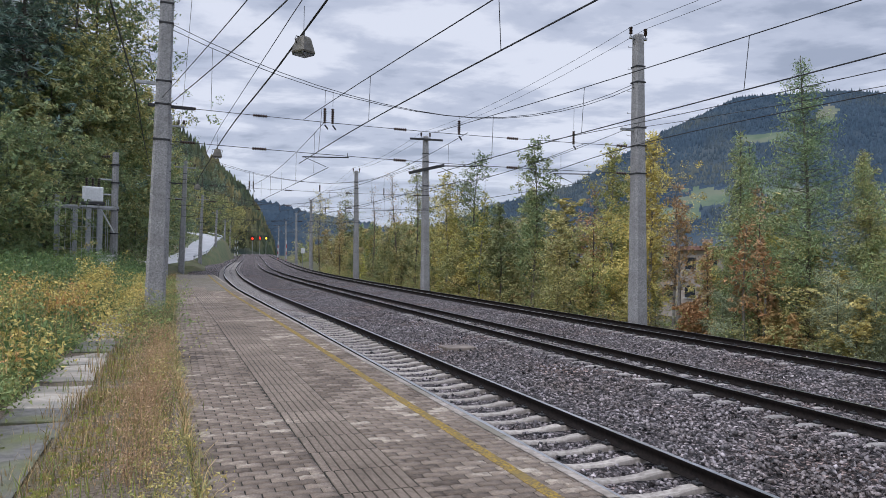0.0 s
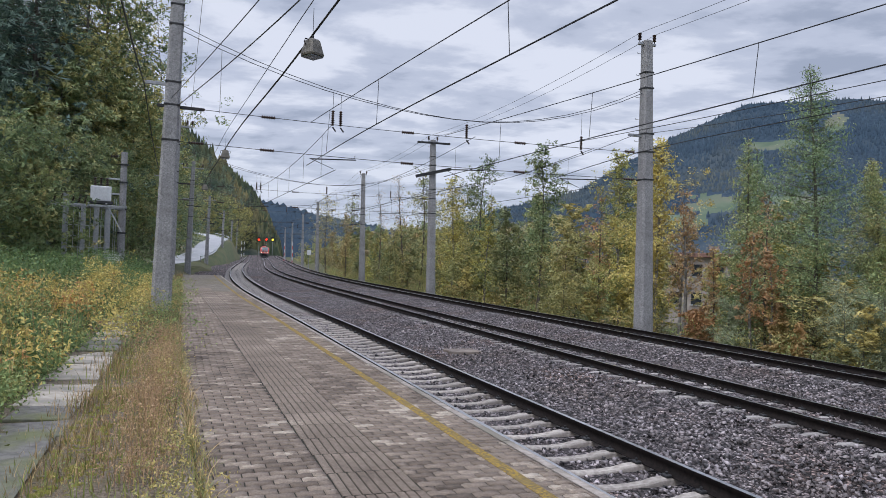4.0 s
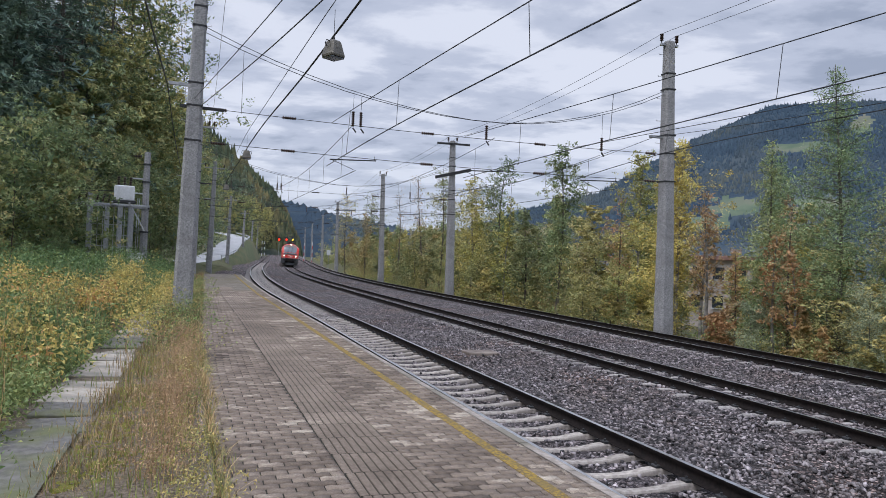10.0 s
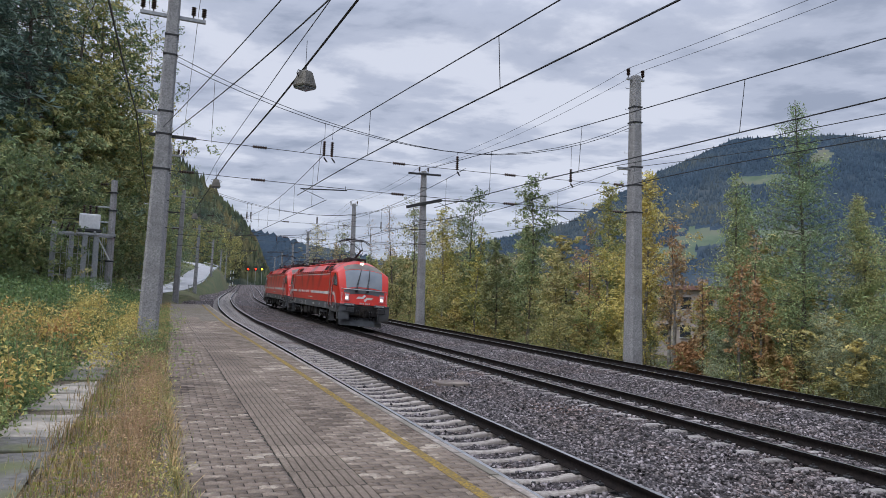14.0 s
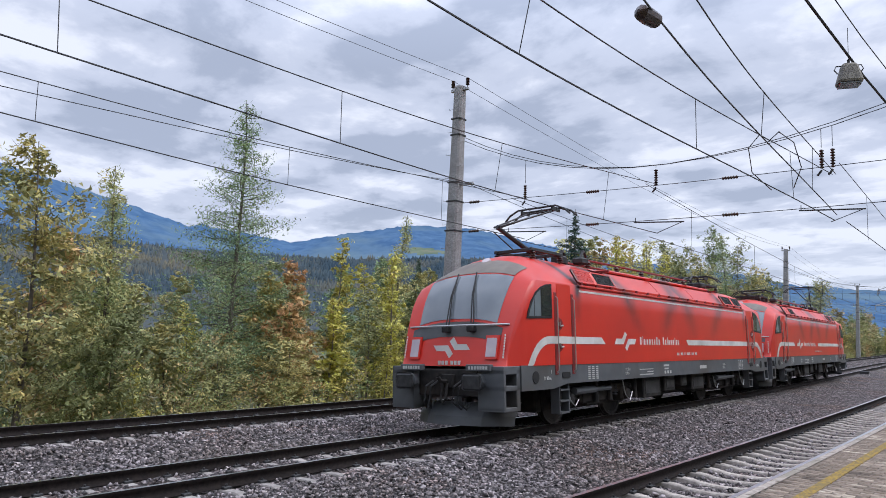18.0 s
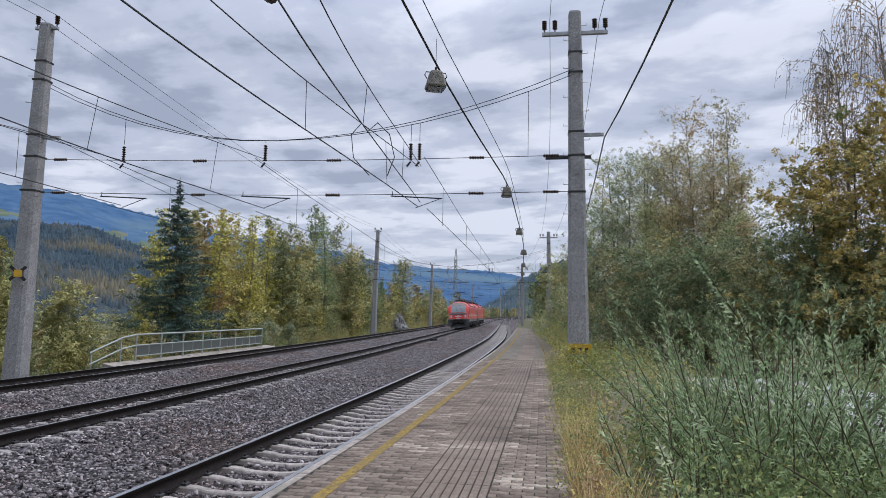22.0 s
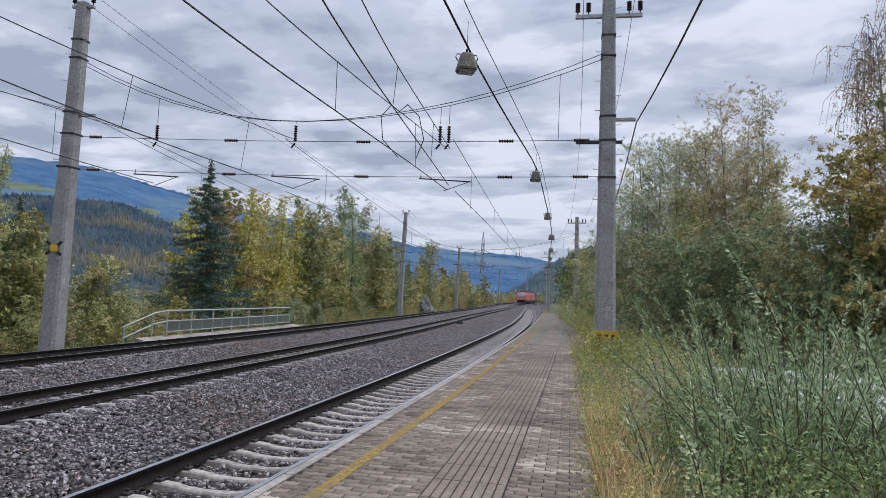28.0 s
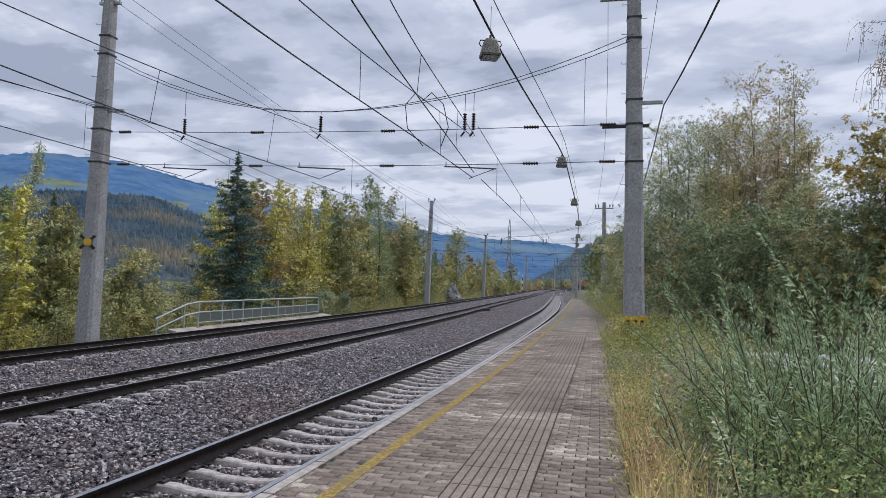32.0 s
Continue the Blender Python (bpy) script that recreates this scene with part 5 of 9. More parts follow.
        part("steps", bm, M_SKIRT, t, "boarding steps below the door")
        # white stripe curving down to the sill
        pts_o, pts_i = [(5.28, 1.975)], [(5.08, 1.815)]
        for a in np.linspace(0, 1.25, 9):
            pts_o.append((7.72 + 0.95 * math.sin(a), 1.02 + 0.955 * math.cos(a)))
            pts_i.append((7.70 + 0.79 * math.sin(a), 1.02 + 0.795 * math.cos(a)))
        bm = bmesh.new()
        for (a, b), (c, d) in zip(zip(pts_o, pts_i), zip(pts_o[1:], pts_i[1:])):
            if c[1] < 1.36:
                c = (c[0], 1.362)
            if d[1] < 1.36:
                d = (d[0], 1.362)
            wx = lambda y: sx * (float(np.interp(y, [0, 8.45, 8.75], [1.5, 1.5, 1.475])) + 0.006)
            bm.faces.new([bm.verts.new((wx(q[0]), e * q[0], q[1])) for q in (a, b, d, c)])
        bmesh.ops.remove_doubles(bm, verts=bm.verts, dist=0.001)
        bmesh.ops.solidify(bm, geom=bm.faces, thickness=0.004)
        part("white_stripe", bm, M_LWHITE, t, "white stripe that curves down round the cab")
        # skirt fittings
        bm = bmesh.new()
        lathe(bm, [(0.13, 0), (0.13, 0.012), (0.10, 0.014)], 14, (sx * 1.492, e * 8.33, 1.12), (sx, 0, 0))
        part("cable_socket", bm, M_BLACKR, t)
        bm = bmesh.new()
        box(bm, *(sorted((sx * 1.485, sx * 1.503))), *(sorted((e * 6.88, e * 7.22))), 1.07, 1.2, 0.02)
        part("foothold", bm, M_BLACKR, t)
        for txt, y, z, sz, m in (("1" if e > 0 else "2", 7.58, 1.17, 0.13, M_TEXTW), ("R 90m", 7.85, 1.05, 0.11, M_TEXTW), ("19.58m", 3.85, 1.16, 0.10, M_TEXTW), ("9.90m", 3.85, 1.06, 0.10, M_TEXTW)):
            me = text_mesh(txt, sz)
            me.materials.append(m)
            ob = new("lettering", me)
            ob.parent = t
            ob.matrix_basis = Matrix.Translation((sx * 1.499, e * y + (0.15 if sx < 0 else -0.15), z)) @ Matrix.Rotation(radians(90 * sx), 4, "Z") @ Matrix.Rotation(radians(90), 4, "X")
        bm = bmesh.new()
        for r in range(7):
            for c in range(3):
                y = e * (5.95 - c * 0.2)
                box(bm, *(sorted((sx * 1.492, sx * 1.499))), y - 0.055, y + 0.055, 1.01 + r * 0.045, 1.035 + r * 0.045)
        part("brake_table_bars", bm, M_TEXTW, t)["kind"] = "stuff"


def bogie_part(t, yc):
    bm = bmesh.new()
    box(bm, -0.8, 0.8, yc - 2.3, yc + 2.3, 0.3, 0.9, 0.04)
    b = part("bogie", bm, M_BOGIE, t, "grimy two-axle bogie")
    for sx in (-1, 1):
        x0, x1 = sorted((sx * 0.98, sx * 1.16))
        bm = bmesh.new()
        box(bm, x0, x1, yc - 2.2, yc + 2.2, 0.62, 0.84, 0.03)
        part("side_frame", bm, M_BOGIE, b)
        bm = bmesh.new()
        box(bm, x0 + 0.003, x1 + 0.003, yc - 0.75, yc + 0.75, 0.42, 0.7, 0.05)
        part("spring_plank", bm, M_BOGIE, b)
    bm = bmesh.new()
    box(bm, -1.1, 1.1, yc - 0.45, yc + 0.45, 0.35, 0.8, 0.04)
    part("bolster", bm, M_BOGIE, b)
    for dy in (-1.5, 1.5):
        for sx in (-1, 1):
            bm = bmesh.new()
            lathe(bm, [(0.575, 0), (0.6, 0.0), (0.6, 0.03), (0.575, 0.04), (0.575, 0.13), (0.5, 0.135), (0.47, 0.10), (0.15, 0.09), (0.15, 0.15)], 26, (sx * 0.68, yc + dy, 0.575), (sx, 0, 0))
            part("wheel", bm, M_BOGIE, b)
            bm = bmesh.new()
            box(bm, *(sorted((sx * 0.9, sx * 1.22))), yc + dy - 0.2, yc + dy + 0.2, 0.4, 0.74, 0.05)
            lathe(bm, [(0.15, 0), (0.13, 0.10), (0.05, 0.11)], 12, (sx * 1.2, yc + dy, 0.575), (sx, 0, 0))
            part("axle_box", bm, M_BOGIE, b)
            for k in (-0.42, 0.42):
                bm = bmesh.new()
                for i in range(5):
                    lathe(bm, [(0.09, 0.66 + i * 0.055), (0.12, 0.685 + i * 0.055), (0.09, 0.71 + i * 0.055)], 10, (sx * 1.08, yc + dy + k, -0.12))
                part("coil_spring", bm, M_DARK, b)
    for sx in (-1, 1):
        bm = bmesh.new()
        tube(bm, (sx * 1.27, yc + 0.35, 0.75), (sx * 1.27, yc + 1.35, 0.75), 0.085, n=10)
        tube(bm, (sx * 1.27, yc - 0.5, 0.75), (sx * 1.27, yc + 0.4, 0.75), 0.055, n=8)
        part("yaw_damper", bm, M_SKIRT, b, "grey hydraulic damper")
        for y in (-0.55, 0.2, 2.0, -2.05):
            bm = bmesh.new()
            tube(bm, (sx * 1.24, yc + y, 0.45), (sx * 1.24, yc + y, 0.98), 0.07, 0.05, n=10)
            part("damper", bm, M_BOGIE, b)
        bm = bmesh.new()
        polytube(bm, [(sx * 1.3, yc + 1.7, 0.85), (sx * 1.32, yc + 1.62, 0.55), (sx * 1.32, yc + 1.4, 0.42), (sx * 1.3, yc + 1.2, 0.55)], 0.014, 5)
        polytube(bm, [(sx * 1.3, yc - 1.2, 0.9), (sx * 1.32, yc - 1.3, 0.55), (sx * 1.32, yc - 1.55, 0.4), (sx * 1.3, yc - 1.75, 0.6)], 0.014, 5)
        loose("cable", bm, M_CHROME, b)


def pantograph(t, yb, e, raised):
    bm = bmesh.new()
    for x in (-0.5, 0.5):
        box(bm, x - 0.04, x + 0.04, yb - 0.7, yb + 0.8, 4.02, 4.1, 0.01)
    for y in (-0.6, 0, 0.7):
        box(bm, -0.5, 0.5, yb + y - 0.04, yb + y + 0.04, 4.02, 4.1, 0.01)
    pn = part("pantograph", bm, M_DARK, t, "raised single-arm pantograph" if raised else "folded single-arm pantograph")
    for x in (-0.5, 0.5):
        for y in (-0.6, 0.7):
            bm = bmesh.new()
            pr = []
            for i in range(3):
                pr += [(0.05, 3.84 + i * 0.06), (0.085, 3.86 + i * 0.06), (0.05, 3.89 + i * 0.06)]
            lathe(bm, pr, 10, (x, yb + y, 0))
            part("post_insulator", bm, M_INSUL, pn)
    kz, ky = (4.55, yb + e * 1.45) if raised else (4.16, yb + e * 1.5)
    hz, hy = (5.2, yb - e * 0.55) if raised else (4.3, yb - e * 0.3)
    bm = bmesh.new()
    tube(bm, (0, yb, 4.12), (0, ky, kz), 0.065, 0.05, 8)
    tube(bm, (0.18, yb + e * 0.4, 4.1), (0.1, ky, kz - 0.1), 0.016, n=5)
    part("lower_arm", bm, M_DARK, pn)
    bm = bmesh.new()
    for x in (-1, 1):
        tube(bm, (0.07 * x, ky, kz), (0.4 * x, hy, hz), 0.028, 0.022, 6)
    tube(bm, (0, ky, kz - 0.05), (0, hy, hz - 0.05), 0.012, n=4)
    tube(bm, (-0.42, hy, hz), (0.42, hy, hz), 0.025, n=6)
    part("upper_arm", bm, M_DARK, pn)
    bm = bmesh.new()
    for d in (-0.18, 0.18):
        polytube(bm, [(-0.95, hy + d, hz - 0.16), (-0.8, hy + d, hz - 0.02), (-0.55, hy + d, hz + 0.09), (0.55, hy + d, hz + 0.09), (0.8, hy + d, hz - 0.02), (0.95, hy + d, hz - 0.16)], 0.026, 6)
    for x in (-0.45, 0.45):
        box(bm, x - 0.02, x + 0.02, hy - 0.2, hy + 0.2, hz - 0.02, hz + 0.07)
    part("collector_head", bm, M_DARK, pn)


def loco_thing(lit, label):
    t = tagged(new("locomotive"), label, "locomotive", "locomotives")
    ys = sorted({-v for v in LY[1:]} | set(LY) | {-5.0, -2.5, 2.5, 5.0, 8.05, -8.05, 8.5, -8.5, 8.66, -8.66, 8.8, -8.8})
    us = np.concatenate([np.linspace(-1, -0.5, 5)[:-1], np.linspace(-0.5, 0.5, 21), np.linspace(0.5, 1, 5)[1:]])
    bm = bmesh.new()
    g = [[bm.verts.new(loco_surf(y, u)) for u in us] for y in ys]
    for r0, r1 in zip(g, g[1:]):
        for j in range(len(us) - 1):
            bm.faces.new((r0[j], r0[j + 1], r1[j + 1], r1[j]))
    rim = [e for e in bm.edges if e.is_boundary]
    bmesh.ops.holes_fill(bm, edges=rim, sides=0)
    for e in rim:
        e.smooth = False
    body = part("body", bm, M_RED, t, "red painted body shell with soot streaks", smooth=True)
    bm = bmesh.new()
    for sx in (-1, 1):
        plate(bm, [(-8.87, 0.86), (-7.6, 0.86), (-7.0, 0.95), (7.0, 0.95), (7.6, 0.86), (8.87, 0.86), (8.87, 1.37), (-8.87, 1.37)], sx * 1.43, 0.062)
    box(bm, -1.42, 1.42, -8.85, 8.85, 1.0, 1.36)
    part("skirt", bm, M_SKIRT, t, "dark grey side skirt")
    # underfloor boxes between the bogies
    for x, y0, y1, z0 in ((-1, -2.3, -1.2, 0.45), (-1, 0.2, 1.0, 0.5), (-1, 1.3, 2.5, 0.4), (1, -2.3, -1.0, 0.42), (1, 0.3, 2.4, 0.42), (-1, -0.8, -0.3, 0.6)):
        bm = bmesh.new()
        box(bm, *(sorted((x * 0.75, x * 1.32))), y0, y1, z0, 0.98, 0.03)
        ub = part("equipment_box", bm, M_BOGIE, t)
        bm = bmesh.new()
        box(bm, *(sorted((x * 1.315, x * 1.33))), y0 + 0.12, y1 - 0.12, z0 + 0.1, 0.85, 0.01)
        part("cover", bm, M_UNDER, ub)
    bm = bmesh.new()
    box(bm, -0.7, 0.7, -2.4, 2.6, 0.35, 1.0, 0.03)
    part("transformer_tank", bm, M_BOGIE, t)
    for yc in (-4.95, 4.95):
        bogie_part(t, yc)
    for sx in (-1, 1):
        bm = bmesh.new()
        box(bm, *(sorted((sx * 1.5, sx * 1.507))), -6.35, 6.35, 3.0, 3.045)
        part("roof_line", bm, M_LWHITE, t, "thin white line below the roof")
        bm = bmesh.new()
        plate(bm, [(-6.5, 1.815), (-0.55, 1.815), (-0.40, 1.975), (-6.5, 1.975)], sx * 1.502, 0.005)
        part("white_stripe", bm, M_LWHITE, t, "long white side stripe")
        bm = bmesh.new()
        plate(bm, [(4.56, 1.82), (4.18, 1.82), (4.05, 1.82), (3.86, 2.02), (3.74, 1.94), (3.92, 1.96), (4.45, 1.96)][:3] + [(3.93, 1.96), (3.83, 2.07), (3.94, 2.14), (4.12, 1.96), (4.46, 1.96)], sx * 1.502, 0.005)
        part("side_emblem", bm, M_LWHITE, t, "white emblem bar")
        bm = bmesh.new()
        plate(bm, [(3.27, 1.96), (3.75, 1.96), (3.96, 1.73), (3.86, 1.65), (3.70, 1.82), (3.37, 1.82)], sx * 1.502, 0.005)
        part("side_emblem", bm, M_LWHITE, t, "white emblem bar")
        y = 3.02
        for i, (w, h) in enumerate(((0.11, 0.19), (0.035, 0.21), (0.11, 0.14), (0.11, 0.14), (0.11, 0.14), (0.10, 0.14), (0.09, 0.14), (0.10, 0.21), (0.11, 0.14), (0, 0), (0.09, 0.2), (0.11, 0.14), (0.035, 0.21), (0.11, 0.14), (0.09, 0.14), (0.10, 0.14), (0.035, 0.2), (0.09, 0.14), (0.11, 0.14))):
            if w:
                bm = bmesh.new()
                box(bm, *(sorted((sx * 1.5, sx * 1.506))), y - w * 0.82, y, 1.815, 1.815 + h * 1.05)
                part("name_bar", bm, M_LWHITE, t, "white bar on the side wall")
            y -= (w or 0.08) * 1.3 + 0.034
        for i in range(17):
            y = 0.4 - i * 0.1
            if i not in (2, 5, 7, 11, 14):
                bm = bmesh.new()
                box(bm, *(sorted((sx * 1.5, sx * 1.505))), y - 0.07, y, 1.52, 1.60)
                part("number_bar", bm, M_TEXTW, t)
        bm = bmesh.new()
        for y0, y1, z0, z1 in ((2.2, 3.1, 1.02, 1.05), (2.2, 3.1, 1.16, 1.18), (2.2, 2.6, 1.09, 1.12), (1.05, 1.45, 1.22, 1.27), (1.1, 1.4, 1.14, 1.18), (-2.1, -1.5, 1.1, 1.2), (0.9, 1.0, 1.02, 1.1), (1.1, 1.2, 1.02, 1.1), (1.3, 1.4, 1.02, 1.1)):
            box(bm, *(sorted((sx * 1.493, sx * 1.498))), y0, y1, z0, z1)
        part("stencil", bm, M_TEXTW, t)["kind"] = "stuff"
        # roof: sloping side panels with grilles, hooks along the lower edge
        for y0, y1, m in ((5.45, 6.35, M_RED), (4.35, 5.38, M_GRILLE), (-5.38, -4.35, M_GRILLE), (-6.35, -5.45, M_GRILLE)):
            bm = bmesh.new()
            a = [Vector((sx * 1.45, y0, 3.22)), Vector((sx * 1.45, y1, 3.22)), Vector((sx * 1.27, y1, 3.52)), Vector((sx * 1.27, y0, 3.52))]
            b = [p + Vector((sx * 0.03, 0, 0.02)) for p in a]
            va, vb = [bm.verts.new(p) for p in a], [bm.verts.new(p) for p in b]
            bm.faces.new(va); bm.faces.new(vb)
            for i in range(4):
                bm.faces.new((va[i], va[(i + 1) % 4], vb[(i + 1) % 4], vb[i]))
            gr = part("roof_grille", bm, M_GRILLE, t, "dark ventilation grille")
            bm = bmesh.new()
            for i in range(26):
                y = y0 + 0.03 + (y1 - y0 - 0.06) * i / 25
                tube(bm, b[0] + Vector((sx * 0.005, y - y0, 0.003)), b[3] + Vector((sx * 0.005, y - y0, 0.003)), 0.009 if m is M_GRILLE else 0.013, n=4)
            part("grille_slats", bm, m, gr)["kind"] = "stuff"
            bm = bmesh.new()
            for p, q in ((a[0], a[1]), (a[3], a[2]), (a[0], a[3]), (a[1], a[2])):
                tube(bm, p + Vector((sx * 0.03, 0, 0.02)), q + Vector((sx * 0.03, 0, 0.02)), 0.026, n=5)
            part("grille_frame", bm, M_RED, gr)
        bm = bmesh.new()
        a, b = (-6.4, 3.17), (6.4, 3.17)
        box(bm, *(sorted((sx * 1.43, sx * 1.535))), -6.4, 6.4, 3.115, 3.165, 0.01)
        part("gutter", bm, M_RED, t)
        for i in range(17):
            y = -6.2 + i * 0.775
            bm = bmesh.new()
            plate(bm, [(y - 0.045, 3.16), (y + 0.045, 3.16), (y + 0.02, 3.235), (y - 0.02, 3.235)], sx * 1.47, 0.05)
            part("roof_hook", bm, M_DARKRED, t)
        for y in (-4.2, -1.4, 1.4, 4.2):
            bm = bmesh.new()
            box(bm, *(sorted((sx * 0.5, sx * 1.25))), y - 0.02, y + 0.02, 3.66, 3.72)
            part("roof_seam", bm, M_RED, t)
        bm = bmesh.new()
        box(bm, *(sorted((sx * 0.66, sx * 1.04))), -4.1, 3.9, 3.70, 3.775, 0.03)
        part("roof_walk", bm, M_RED, t)
        for y0, y1 in ((-4.28, -1.42), (-1.38, 1.38), (1.42, 4.28)):
            bm = bmesh.new()
            rows = [[bm.verts.new((sx * x, y, z)) for x, z in ((1.47, 3.19), (1.475, 3.235), (1.13, 3.63), (0.68, 3.775), (0.68, 3.70), (1.1, 3.45))] for y in (y0, y1)]
            for j in range(6):
                bm.faces.new((rows[0][j], rows[0][(j + 1) % 6], rows[1][(j + 1) % 6], rows[1][j]))
            bm.faces.new(rows[0][::-1]); bm.faces.new(rows[1])
            part("roof_panel", bm, M_RED, t)
    # roof gear: conductor bars, insulators, coils
    bm = bmesh.new()
    for x in (-0.35, 0.35):
        box(bm, x - 0.03, x + 0.03, -3.9, 3.9, 4.08, 4.13, 0.01)
    part("roof_conductor", bm, M_DARKRED, t, "dull red roof conductor bar")
    for y in (-3.6, -1.8, 0, 1.8, 3.6):
        bm = bmesh.new()
        for x in (-0.35, 0.35):
            lathe(bm, [(0.05, 3.9), (0.09, 3.95), (0.05, 3.99), (0.09, 4.03), (0.05, 4.08)], 10, (x, y, 0))
        loose("roof_insulator", bm, M_INSUL, t)
    for e in (-1, 1):
        bm = bmesh.new()
        for i, (x, y) in enumerate(((-0.6, 4.5), (0.1, 4.3), (0.55, 4.6), (-0.2, 4.9))):
            box(bm, x - 0.14, x + 0.14, *(sorted((e * y - 0.2, e * y + 0.2))), 3.88, 4.06 + 0.05 * (i % 2), 0.04)
            polytube(bm, [(x, e * y, 4.0), (x, e * (y - 0.15), 4.25), (x + 0.1, e * (y - 0.4), 4.27), (x + 0.12, e * (y - 0.6), 4.1)], 0.04, 7)
        part("roof_gear", bm, M_DARK, t, "black high-voltage gear on the roof")
        loco_end(t, e, lit and e < 0)
    pantograph(t, 6.0, 1, not lit)
    pantograph(t, -6.0, -1, lit)
    return t


LOCO_B = loco_thing(False, "red and grey electric locomotive with white stripe, lights off")
LOCO_A = loco_thing(True, "leading red and grey electric locomotive with lit headlights")


# ---- trees ----
def crown_mesh(name, c, size, mat_, parent, seed=0, up=None, slim=0.5, lean=False, face=None, grade=None):
    """Leaves as small bent quads at the points c (n,3), with random turns."""
    rng = np.random.default_rng(seed)
    n = len(c)
    d = rng.normal(size=(n, 3)); d /= np.linalg.norm(d, axis=1, keepdims=True)
    if up is not None:
        d = d * 0.55 + up; d /= np.linalg.norm(d, axis=1, keepdims=True)
    if face is not None:
        w = face + 0.55 * rng.normal(size=(n, 3)); w /= np.linalg.norm(w, axis=1, keepdims=True)
        d -= (d * w).sum(1, keepdims=True) * w; d /= np.linalg.norm(d, axis=1, keepdims=True)
    e = np.cross(d, w) if face is not None else rng.normal(size=(n, 3)); e -= (e * d).sum(1, keepdims=True) * d; e /= np.linalg.norm(e, axis=1, keepdims=True)
    sz = size * rng.uniform(0.6, 1.35, (n, 1)) * (1.0 if grade is None else grade[:, None])
    a, b = d * sz, e * sz * slim
    if lean:
        v = np.stack([c - a, c + b + a * 0.25, c + a - b * 0.6], 1)
        f = np.arange(3 * n).reshape(n, 3)
    else:
        v = np.stack([c - a, c + b, c + a, c - b], 1)
        f = np.arange(4 * n).reshape(n, 4)
    return raw(name, v.reshape(-1, 3), f, mat_, parent)


